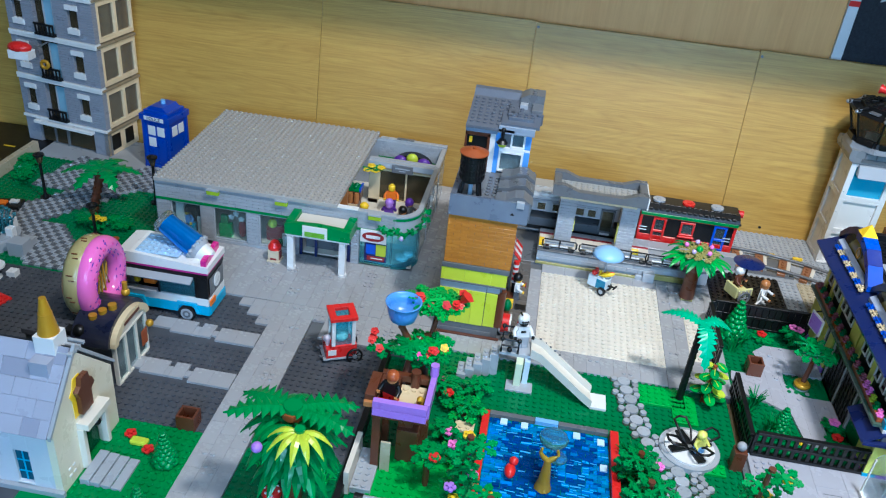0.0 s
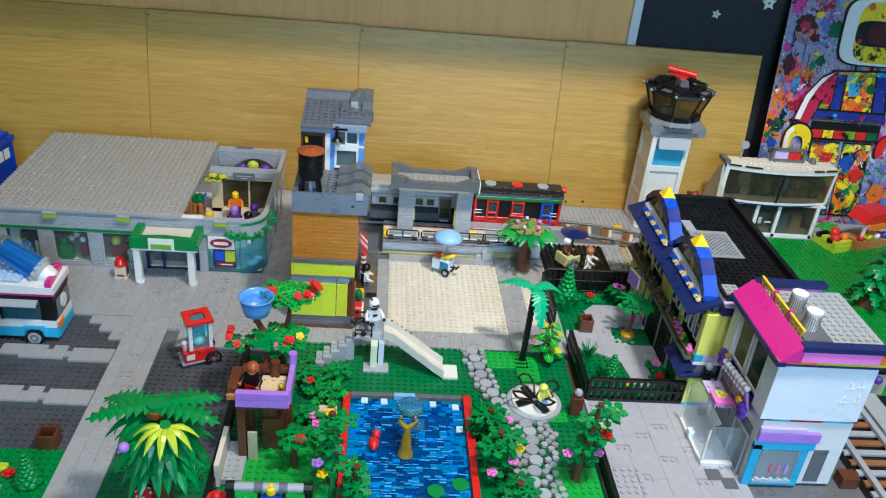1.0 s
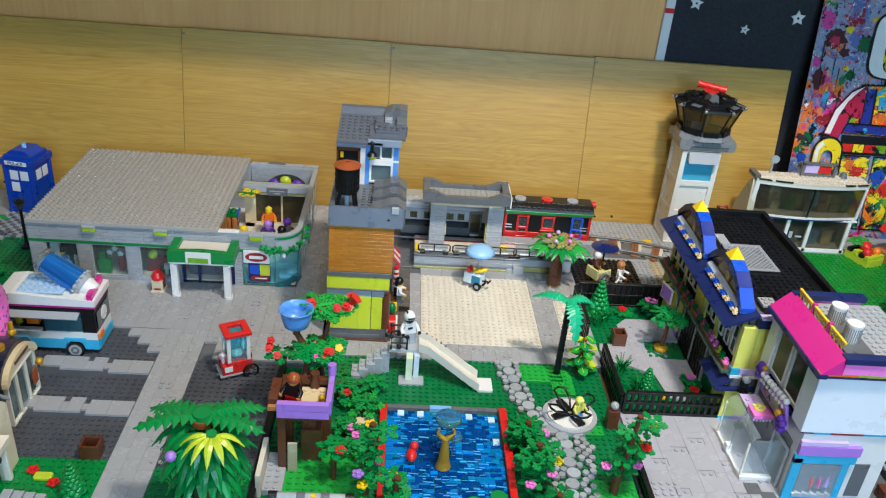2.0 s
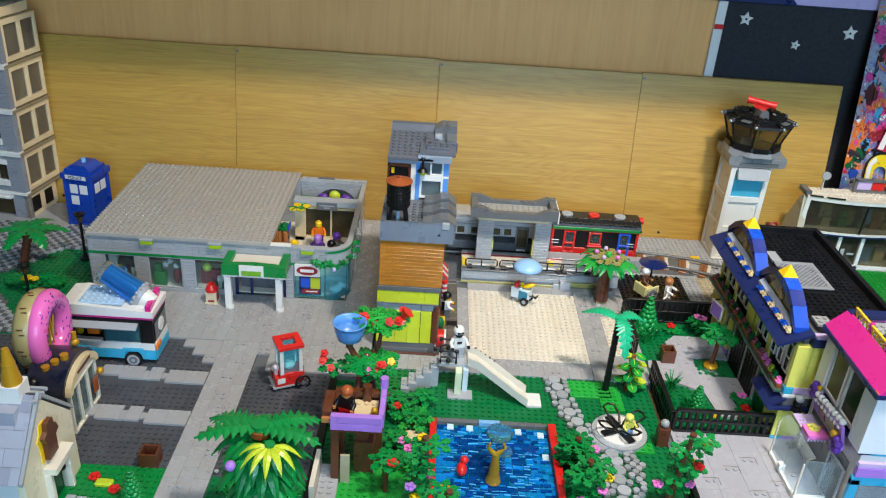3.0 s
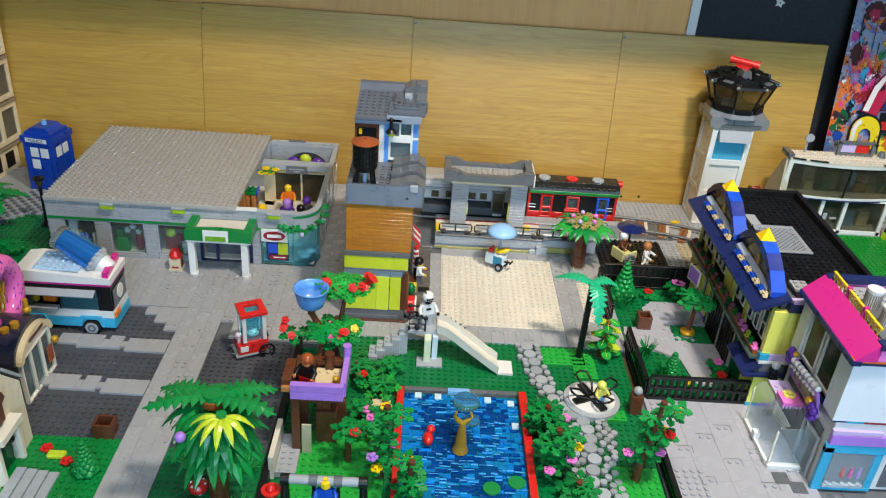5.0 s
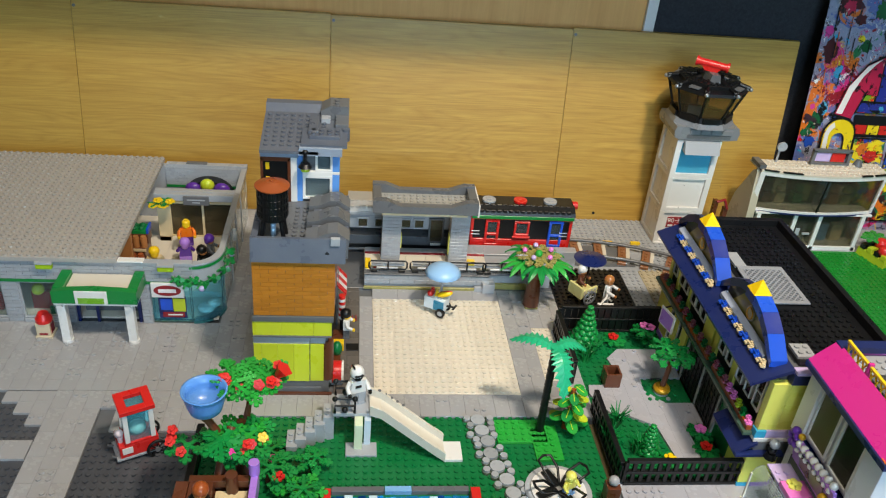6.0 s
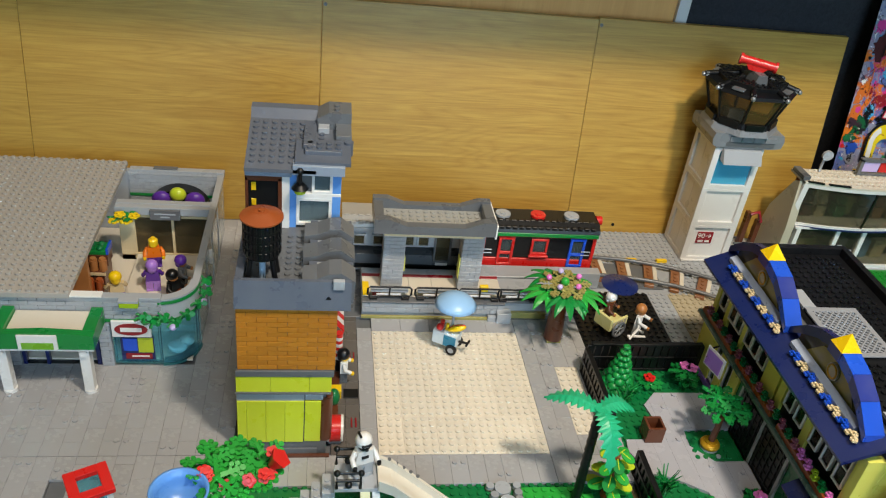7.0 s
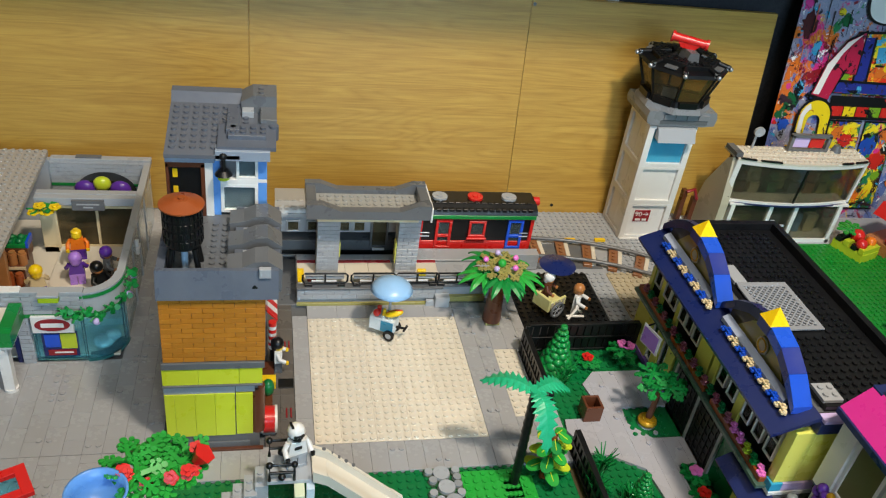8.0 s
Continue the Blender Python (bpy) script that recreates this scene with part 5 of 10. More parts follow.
part("parapet", Build().ext([(-8.0, 30.2), (-4.3, 30.2), (-4.3, 32.6), (-6.8, 32.6), (-8.0, 31.9)], "y", 19.6, 22.8).box(-6.0, 16.4, 30.4, -4.3, 19.6, 31.4), DGREY, house)
part("parapet_stud", Build().studs(-6.4, 20.0, 1, 2, 32.6), DGREY, house)
part("hatch", box(-7.9, 18.4, 30.6, -6.7, 19.6, 31.3), LGREY, house)
part("gutter_pipe", Build().cyl(-4.6, 16.0, 29.4, 31.0, 0.5, n=12), SLATE, house)
lamp_ = thing("hanging_lamp", "black hanging lamp with a lime glass", "lamp", (-9.6, 11.6, 27.0))
lamp_.scale = (1.0, 1.0, 1.0)
part("shade", Build().cyl(0, 0, 0.5, 1.0, 0.9, 0.5, n=16).cyl(0, 0, 1.0, 2.2, 0.22, n=10).ball(0, 0, 2.5, 0.4), BLACK, lamp_)
part("bulb", Build().cyl(0, 0, 0, 0.5, 0.6, n=14), LIME, lamp_, "lime glass")
part("arm", Build().tube([(0, 0, 2.5), (0, 0.7, 2.7)], 0.12), BLACK, lamp_)

# street dressing on the lane side of the building
barber = thing("street_drum", "red drum with white rims beside the building", "drum", (-5.0, 2.6, 0.0))
part("drum", Build(at(0, 0, 1.6, 0, 0, 0)).cyl(0, 0, -0.75, 0.75, 1.5, n=22, axis="x"), RED, barber)
for s in (-1, 1):
    part("rim", Build(at(0, 0, 1.6)).cyl(0, 0, 0.76 * s - 0.14, 0.76 * s + 0.14, 1.56, n=22, axis="x"), WHITE, barber)
part("stand", box(-0.7, -0.9, 0.0, 0.7, 0.9, 0.4), LGREY, barber)
pole = thing("striped_pole", "red and white striped barber pole", "pole", (-4.6, 14.2, 0.0))
for i in range(8):
    part("stripe", Build().cyl(0, 0, 2.0 + 0.5 * i, 2.5 + 0.5 * i, 0.48, n=14), RED if i % 2 else WHITE, pole)
part("foot", Build().cyl(0, 0, 0.0, 2.0, 0.3, n=12), BLACK, pole)
awn = thing("striped_awning", "red and white awning over the street door", "awning", (-4.6, 17.5, 0.0))
for i in range(5):
    part("stripe", Build().ext([(-0.8, 7.0), (0.6, 5.4), (0.6, 5.7), (-0.8, 7.3)], "y", -2.5 + i, -1.55 + i), RED if i % 2 == 0 else WHITE, awn)
part("post", box(-0.9, -2.5, 0.0, -0.6, 2.5, 7.2), DGREY, awn)
solo("yellow_crate", box(-1, -0.6, 0, 0.6, 0.6, 1.2), YELLOW, "yellow crate on the lane", "crate", (-4.8, 9.6, 5.0 - 5.0))
solo("brown_doorstep", box(-0.8, -2.5, 0, 0.6, 2.5, 0.5), BROWN, "brown doorstep of the tall building", "doorstep", (-5.2, 6.2, 0.0))
solo("brown_doorstep", box(-0.8, -1.5, 0, 0.6, 1.5, 0.5), BROWN, "brown doorstep of the tall building", "doorstep", (-5.0, 11.8, 0.0))
bush = thing("street_bush", "dark green round bush in the lane", "bush", (-5.4, 8.0, 0.0))
part("bush", Build().ball(0.3, 0, 1.2, 0.9, 0.8, 1, 1.3).cyl(0.3, 0, 0, 0.4, 0.5, n=12), DKGREEN, bush)
minifig("toy_figure", (-3.9, 12.6, 0.0), 90, WHITE, DGREY, SKIN, BLACK, "toy figure in white on the lane")

# ---- station ----
station = thing("station", "grey brick toy railway station with a curved slab roof", "building")
part("platform", Build().box(-1.3, 25.3, 0.02, 18.6, 33.0, 2.55).box(18.6, 26.0, 0.02, 29.0, 33.0, 2.4), LGREY, station)
pf = courses(Build(), "x", -1.3, 18.6, 25.05, 0.85, 2.5, 2.0, 0.8)
tagged(part("platform_front", pf, LGREY, station), kind="stuff")
part("kerb", box(-1.35, 24.7, 0.02, 18.7, 25.05, 0.45).box(18.75, 25.3, 0.02, 25.0, 25.95, 0.9), OLIVE, station, "olive kerb strip")
part("platform_edge", Build().box(-1.4, 24.9, 2.56, 18.7, 26.2, 2.8).box(18.7, 25.6, 2.42, 26, 26.6, 2.8), DGREY, station)
for i in range(6):
    x = -1.2 + 3.3 * i
    part("platform_tile", box(x, 26.25, 2.56, x + 3.26, 30.9, 2.8), OLDWHITE, station)
part("red_line", box(-1.2, 30.95, 2.56, 12.0, 31.6, 2.82).box(14.5, 30.95, 2.56, 18.6, 31.6, 2.82), DKRED, station)
part("rear_strip", box(-1.2, 31.65, 2.56, 29.0, 33.0, 2.8), LGREY, station)
part("yellow_tile", box(-1.2, 26.3, 2.81, -0.3, 29.5, 2.9), YELLOW, station)
part("red_tile", box(0.1, 26.25, 2.81, 1.3, 27.0, 2.9), DKRED, station)
part("stairs", Build().box(16.4, 24.4, 0.02, 18.7, 25.0, 0.85).box(17.6, 24.0, 0.02, 19.6, 25.2, 1.7), LGREY, station)
for x0, x1 in ((1.3, 4.3), (12.2, 15.2)):
    col = box(x0 + 0.15, 28.4, 2.8, x1 - 0.15, 30.4, 12.9)
    courses(col, "x", x0, x1, 28.2, 2.8, 12.9, 1.5, 0.6)
    courses(col, "y", 28.45, 30.4, x1 + 0.02, 2.8, 12.9, 1.0, 0.6, out=1)
    courses(col, "y", 28.45, 30.4, x0 - 0.02, 2.8, 12.9, 1.0, 0.6, out=-1)
    part("column", col, LGREY, station, "grey masonry column")
parts("notice", box(4.35, 28.6, 5.4, 4.5, 29.9, 7.6).box(12.0, 28.3, 4.6, 12.15, 29.6, 8.0), PALEY, station)
roofp = [(-0.4, 15.7), (-0.4, 13.6), (15.7, 13.6), (15.7, 15.7), (14.0, 15.7), (11.6, 14.8), (3.9, 14.8), (1.6, 15.7)]
part("roof_rim", Build().ext(roofp, "y", 25.2, 26.4).ext(roofp, "y", 30.8, 31.9).box(-0.4, 26.4, 13.6, 0.9, 30.8, 15.5).box(14.4, 26.4, 13.6, 15.7, 30.8, 15.5), DGREY, station, "dark grey roof rim with raised corners")
part("roof_deck", Build().box(0.9, 26.4, 13.4, 14.4, 30.8, 14.2).studs(1.2, 26.5, 13, 4, 14.2), plastic("worn_clear_plate", "A3A29C", rough=0.12, vary=0.10), station, "dull grey studded deck")
part("roof_under", box(1.0, 25.6, 13.0, 14.2, 31.4, 13.38), TAN, station)
part("roof_end", box(15.72, 25.3, 13.2, 15.95, 31.9, 15.3), WHITE, station)


def bench(x):
    b = thing("platform_bench", "black wire platform railing bench", "bench", (x, 25.6, 2.8), group="platform benches")
    loop = [(-2.7, 0, 0.45), (-3.0, 0, 0.8), (-3.0, 0, 1.7), (-2.7, 0, 2.0), (2.7, 0, 2.0), (3.0, 0, 1.7), (3.0, 0, 0.8), (2.7, 0, 0.45), (-2.7, 0, 0.45)]
    part("rail", Build().tube(loop, 0.14, 8), BLACK, b)
    part("bar", Build().tube([(0, 0, 0.5), (0, 0, 2.0)], 0.12, 8), BLACK, b)
    for s in (-1, 1):
        part("foot", box(2.2 * s - 0.5, -0.3, 0, 2.2 * s + 0.5, 0.3, 0.45), BLACK, b)
    part("seat", box(-2.6, 0.3, 0.9, 2.6, 1.2, 1.2), LGREY, b, "light grey seat")
    part("panel", box(-1.8, 0.2, 0.1, 1.6, 0.32, 0.75), WHITE, b)


for x in (2.4, 8.9, 15.0):
    bench(x)
bench(20.6)
solo("yellow_case", box(-0.6, -0.3, 0, 0.6, 0.3, 0.9), YELLOW, "yellow suitcase on the platform bench", "suitcase", (15.6, 26.3, 4.0))

# ---- track: straight along the wall, then curving away ----
SLEEPER = plastic("orange_brown_plastic", "8E5A32", vary=0.1)
track = thing("railway_track", "grey toy railway track with brown and white sleepers", "track", kind="structure")


def track_point(s):
    """The middle of the track at s studs along it, and its heading."""
    if s < 50:
        return (-16 + s, 38.0, 0.0)
    a = min(s - 50, 60) / 40.0
    return (34 + 40.0 * math.sin(a), 38.0 - 40.0 * (1 - math.cos(a)), -a)


for side_ in (-2.5, 2.5):
    pts = []
    for i in range(0, 82):
        x, y, a = track_point(i)
        pts.append((x - side_ * math.sin(a), y + side_ * math.cos(a), 0.9))
    part("rail", Build().tube(pts, 0.3, 6), DGREY, track)
for i in range(19):
    x, y, a = track_point(2 + 4.2 * i)
    if x < 30:
        continue
    m = at(x, y, 0.0, 0, 0, math.degrees(a))
    part("sleeper", Build(m).box(-1.0, -3.2, 0.02, 0.4, 3.2, 0.55).studs(-0.8, -2, 1, 4, 0.55), SLEEPER, track)
    part("sleeper_edge", Build(m).box(0.45, -2.4, 0.02, 1.1, 2.4, 0.5), OLDWHITE, track)
part("ballast", Build().box(29.5, 33.2, 0.0, 46, 40, 0.06), DGREY, track)
for x in (35.5, 42.0, 47.2):
    part("marker", box(x, 40.6, 0.0, x + 1.8, 41.2, 0.5), YELLOW, track)


# ---- trains ----
def carriage(name, label, x0, x1, body, roof, stripe):
    t = thing(name, label, "train", group="train carriages")
    part("chassis", Build().box(x0, 35.4, 1.2, x1, 40.8, 1.9), BLACK, t)
    for x in (x0 + 2, x0 + 5, x1 - 5, x1 - 2):
        for y in (35.5, 40.0):
            w = part("wheel", Build(at(0, 0, 0)).cyl(y + 0.25, 1.2, x - 0.0, x + 0.01, 0.1, n=4), BLACK, t)
            part("tyre", Build(at(x, y, 1.2, 90, 0, 0)).cyl(0, 0, -0.5, 0, 0.85, n=16), BLACK, w)
    part("body", Build().box(x0, 35.4, 1.95, x1, 40.8, 3.6).box(x0, 39.9, 3.6, x1, 40.8, 8.0).box(x0, 35.4, 7.4, x1, 36.0, 8.0), body, t)
    part("stripe", box(x0 - 0.05, 34.9, 7.75, x1 + 0.05, 41.2, 8.35), stripe, t)
    r = Build().ext([(35.0, 8.4), (41.2, 8.4), (40.9, 9.0), (39.8, 9.6), (36.4, 9.6), (35.3, 9.0)], "x", x0 - 0.2, x1 + 0.2)
    for k in range(int((x1 - x0) / 1)):
        r.box(x0 + k + 0.1, 35.2, 8.6, x0 + k + 0.8, 35.8, 9.25, b=0.05)
        r.box(x0 + k + 0.1, 36.3, 9.3, x0 + k + 0.8, 36.9, 9.75, b=0.05)
    part("roof", r, roof, t)
    return t


solo("platform_ledge", box(14.5, 33.05, 0.02, 35.0, 34.75, 2.7), LGREY, "light grey ledge between platform and track", "ledge", kind="structure")
red = carriage("train_carriage", "red and black toy train carriage with ribbed black roof", 16.6, 34.0, RED, BLACK, GREEN)
for x, mat in ((19.6, LGREY), (25.0, RED), (30.2, LGREY)):
    part("roof_vent", Build().cyl(x, 38.0, 9.6, 9.95, 1.15, n=20).cyl(x, 38.0, 9.95, 10.05, 0.5, n=12), mat, red)
part("side_dark", box(17.0, 35.6, 3.6, 33.6, 35.9, 7.4), BLACK, red)
for x, mat in ((19.0, RED), (30.0, BLUE)):
    window_unit(red, x, x + 2.4, 2.4, 7.4, 35.2, frame_mat=mat, fr=0.4, rails=(4.6,))
window_unit(red, 24.0, 26.6, 4.4, 7.2, 35.2, frame_mat=RED, fr=0.35)
part("sill", box(23.8, 34.9, 4.1, 26.8, 35.3, 4.4), RED, red)
for x in (17.4, 32.6):
    part("railing", Build().tube([(x - 0.7, 35.2, 4.6), (x + 0.7, 35.2, 4.6)], 0.1).tube([(x - 0.7, 35.2, 5.2), (x + 0.7, 35.2, 5.2)], 0.1), SILVER, red)
parts("end_post", Build().box(16.5, 35.3, 3.6, 17.0, 36.2, 8.0).box(33.5, 35.3, 3.6, 34.0, 36.2, 8.0), RED, red)
part("buffer", Build().cyl(38.0, 9.2, 34.1, 35.0, 0.7, n=14, axis="x"), RED, red)
grey = carriage("train_carriage", "dark grey toy train carriage behind the station", -4.0, 16.0, DGREY, MGREY, LGREY)
part("side_upper", box(-3.8, 35.5, 5.0, 15.8, 35.9, 7.4), LGREY, grey)
for x in (-2.6, 0.2, 4.6, 6.8, 13.2):
    window_unit(grey, x, x + 1.9, 5.2, 7.1, 35.15, frame_mat=LGREY, fr=0.25, glass=SMOKE)
window_unit(grey, 9.4, 12.0, 2.6, 7.3, 35.1, frame_mat=DGREY, fr=0.3, glass=SMOKE)
part("emblem", box(9.8, 34.9, 2.2, 11.6, 35.1, 2.6).box(13.0, 34.9, 2.2, 14.4, 35.1, 2.6), WHITE, grey, "white marks in place of lettering")

# ---- hot dog cart ----
cart = thing("hot_dog_cart", "white and teal hot dog cart under a sky-blue umbrella", "cart", (10.0, 18.6, 0.2), -30)
part("body", Build().box(-2.0, -1.0, 0.9, 1.4, 1.0, 2.9).studs(-1.8, -1, 3, 2, 2.9), plastic("cart_white_plastic", "D8E4EA"), cart)
part("side_panel", box(-0.4, -1.06, 1.0, 1.3, -1.01, 2.7), plastic("teal_plastic", "1F7FA0"), cart, "teal side panel")
for s in (-1, 1):
    w = part("wheel", Build().cyl(1.15 * s, 0.85, 0.2, 0.2, 0.1, n=4), BLACK, cart)
    part("tyre", Build(at(0.9, 1.15 * s, 0.75, 90, 0, 0)).cyl(0, 0, -0.2, 0.2, 0.75, n=20), BLACK, w)
    part("rim", Build(at(0.9, 1.15 * s, 0.75, 90, 0, 0)).cyl(0, 0, -0.23, 0.23, 0.4, n=16), LGREY, w)
part("handle", Build().tube([(1.4, 0, 1.6), (2.7, 0, 1.8)], 0.16).tube([(2.7, -0.6, 1.8), (2.7, 0.6, 1.8)], 0.16), BLACK, cart)
part("sauce", Build().cyl(-1.2, 0.2, 2.9, 3.9, 0.3, n=12).ball(-1.2, -0.6, 3.4, 0.5), RED, cart)
part("sauce", Build().cyl(-0.3, -0.2, 2.9, 4.0, 0.34, 0.2, n=12), YELLOW, cart)
hd = part("hot_dog", Build(at(1.0, -0.2, 3.8, 0, -20, 20)).ball(0, 0, 0, 0.58, 2.2, 1.0, 0.8), YELLOW, cart, "yellow bun")
part("sausage", Build(at(1.0, -0.2, 4.05, 0, -20, 20)).ball(0, 0, 0, 0.3, 3.8, 0.8, 0.8), RED, hd)
part("pole", Build().cyl(0.2, 0.2, 2.9, 7.2, 0.2, n=10), LGREY, cart)
um = Build()
seg = 20
prof = [(0.0, 8.6), (0.8, 8.5), (1.6, 8.2), (2.3, 7.75), (2.75, 7.2)]
verts = [(0.2, 0.2, 8.6)] + [(0.2 + r * math.cos(2 * math.pi * i / seg), 0.2 + r * math.sin(2 * math.pi * i / seg), z) for r, z in prof[1:] for i in range(seg)]
um.add(verts, [(0, 1 + i, 1 + (i + 1) % seg) for i in range(seg)] + [(1 + j * seg + i, 1 + (j + 1) * seg + i, 1 + (j + 1) * seg + (i + 1) % seg, 1 + j * seg + (i + 1) % seg) for j in range(3) for i in range(seg)], True)
umb = part("umbrella", um, plastic("pale_sky_plastic", "98C6F0", vary=0.02, rough=0.3), cart, "sky-blue umbrella")
sol = umb.modifiers.new("thick", "SOLIDIFY"); sol.thickness = 0.14 * U

# ---- control tower ----
tower = thing("control_tower", "white toy airport control tower with smoked glass cab", "tower", (51.7, 41.8, 0.0))
tower.scale = (1.0, 1.0, 0.965)
part("core", box(0.9, 0.9, 0, 7.2, 6.8, 21.2), WHITE, tower)
for k, (z0, z1) in enumerate(((0.0, 7.0), (7.0, 14.0), (14.0, 21.3))):
    f = Build()
    for (ax0, ay0, ax1, ay1) in ((0, 0, 1.0, 1.0), (7.0, 0, 8.0, 1.0), (0, 6.6, 1.0, 7.6), (7.0, 6.6, 8.0, 7.6)):
        f.box(ax0, ay0, z0, ax1, ay1, z1)
    f.box(0.02, 0.02, z0, 7.98, 7.58, z0 + 0.7).box(0.02, 0.02, z1 - 0.5, 7.98, 7.58, z1 - 0.02)
    part("storey_frame", f, WHITE, tower)
    part("panel", box(1.0, 0.45, z0 + 0.7, 7.0, 0.9, z1 - 0.5), plastic("bright_cyan_plastic", "4DB6DA", rough=0.1, clear=0.2) if k == 2 else WHITE, tower, "clear blue window" if k == 2 else "")
    for y in (0.95, 3.75):
        part("side_panel", box(0.35, y, z0 + 0.7, 0.88, y + 2.75, z1 - 0.55), WHITE, tower)
sg = part("sign", box(1.9, 0.3, 3.3, 4.6, 0.44, 5.5, b=0.02), DKRED, tower, "dark red direction sign")
words("90\u2192", 1.3, WHITE, sg, at(3.2, 0.28, 4.75, 90, 0, 0))
part("sign_bar", box(2.2, 0.26, 3.5, 3.1, 0.3, 3.9, b=0.01).box(3.4, 0.26, 3.5, 4.2, 0.3, 3.9, b=0.01), WHITE, sg)
part("step", Build().box(0.1, -0.4, 0, 7.9, 0.0, 0.3), WHITE, tower)
part("awning", Build().ext([(-1.6, 19.2), (0.0, 19.4), (0.0, 21.4), (-0.6, 21.2)], "x", 1.2, 7.4), LGREY, tower)
part("slab", Build().ext([(-0.9, 24.0), (10.2, 24.0), (10.5, 23.0), (10.3, 21.8), (8.6, 21.6), (0.0, 21.6), (-0.9, 22.0), (-1.1, 23.0)], "y", -0.4, 8.0), plastic("slab_grey_plastic", "7C8085"), tower, "grey spreading slab")
part("slab_groove", box(1.2, -0.5, 21.9, 9.0, -0.38, 22.6), DGREY, tower)
for x in (1.6, 3.5, 5.4, 7.3):
    part("slab_brick", box(x, -0.62, 22.7, x + 1.8, -0.38, 23.6), bpy.data.materials["slab_grey_plastic"], tower)
oc = lambda r, z: [(4.5 + r * math.cos(math.radians(22.5 + 45 * i)), 3.9 + r * math.sin(math.radians(22.5 + 45 * i)), z) for i in range(8)]
side8 = [(i, (i + 1) % 8, 8 + (i + 1) % 8, 8 + i) for i in range(8)]
part("slab_top", Build().add(oc(5.9, 24.0) + oc(5.5, 24.9), side8 + [tuple(range(8, 16))]), bpy.data.materials["slab_grey_plastic"], tower)
for k in range(4):
    part("slab_stud", Build().cyl(3.3 + 0.8 * k, -0.1, 24.0, 24.25, 0.3, n=10), LGREY, tower)
part("cab_base", Build().add(oc(5.3, 24.92) + oc(5.0, 25.8), side8 + [tuple(range(8, 16))]), BLACK, tower)
AMBER = plastic("clear_amber_brown_plastic", "A2834C", rough=0.07, dust=0.02, vary=0.05, clear=0.75)
low, high = oc(4.9, 25.8), oc(6.5, 30.3)
for i in range(8):
    q = (i + 1) % 8
    pane = part("cab_pane", Build().add([low[i], low[q], high[q], high[i]], [(0, 1, 2, 3)]), AMBER if i in (5, 6, 7) else SMOKE, tower, "smoked brown cab window")
    pane.visible_shadow = False
    part("cab_rib", Build().tube([low[i], high[i]], 0.22, 6), BLACK, tower)
    part("cab_foot", Build(at(4.5, 3.9, 25.0, 0, 0, 45 * i)).box(4.3, -1.5, -0.1, 5.2, 1.5, 0.9 + 0.2 * (i % 2)), BLACK, tower)
    a = math.radians(22.5 + 45 * i)
    ca, sa = math.cos(a), math.sin(a)
    part("roof_rib", Build().tube([(4.5 + 2.2 * ca, 3.9 + 2.2 * sa, 32.1), (4.5 + 6.9 * ca, 3.9 + 6.9 * sa, 30.9)], 0.42, 6), BLACK, tower)
    part("roof_lamp", Build().ball(4.5 + 7.05 * ca, 3.9 + 7.05 * sa, 30.75, 0.38).cyl(4.5 + 6.5 * ca, 3.9 + 6.5 * sa, 30.6, 31.3, 0.4, n=10), SILVER, tower)
    part("roof_ridge", Build(at(4.5, 3.9, 30.9, 0, 0, 45 * i)).box(2.6, -1.9, 0.0, 4.8, 1.9, 0.85 + 0.2 * (i % 2)).studs(2.7, -1.5, 2, 3, 0.85 + 0.2 * (i % 2)), BLACK, tower)
    if i % 2:
        part("roof_plate", Build(at(4.5, 3.9, 31.0, 0, 0, 45 * i)).box(4.85, -0.9, 0.0, 6.0, 0.9, 0.28), DGREY, tower)
part("cab_roof", Build().add(oc(6.8, 30.3) + oc(6.6, 30.8) + oc(2.8, 31.7), side8 + [tuple(8 + k for k in q) for q in side8] + [tuple(range(7, -1, -1)), tuple(range(16, 24))]), BLACK, tower)
part("desk", box(0.8, 1.0, 25.85, 3.4, 2.4, 27.6), DGREY, tower)
part("mast", Build().ext([(2.9, 30.9), (5.3, 30.9), (4.8, 33.2), (3.4, 33.2)], "y", 0.6, 3.4), DGREY, tower, "dark grey wedge")
m_ = at(3.9, 2.8, 34.2, 0, 5, -24)
rad_ = part("radar", Build(m_).cyl(0, 0.2, -2.5, 2.5, 0.66, n=14, axis="x").ext([(-1.0, -1.0), (1.0, -1.0), (1.6, -0.2), (-1.6, -0.2)], "y", -0.5, 0.7), RED, tower, "red radar bar")
for c in (-2.75, 2.35):
    part("radar_cap", Build(m_).cyl(0, 0.2, c, c + 0.4, 0.86, n=14, axis="x"), RED, rad_)
# red ladder and props behind the tower
prop = thing("fuel_rig", "dark red and brown rig behind the control tower", "rig", (64.2, 47.0, -0.1))
part("post", Build().box(0, 0, 0, 0.8, 1.0, 6.5).box(2.2, 0, 0, 3.0, 1.0, 5.0), BROWN, prop)
part("hose", Build().tube([(0.4, -0.2, 6.4), (1.6, -0.4, 7.0), (2.6, -0.2, 5.0)], 0.3), DKRED, prop)
part("arm", Build().tube([(-3.0, -3.5, 2.6), (0.4, -2.6, 2.2), (3.8, -3.4, 2.0)], 0.2).tube([(-3.0, -3.5, 1.8), (2.0, -2.8, 1.6)], 0.2), DGREY, prop)

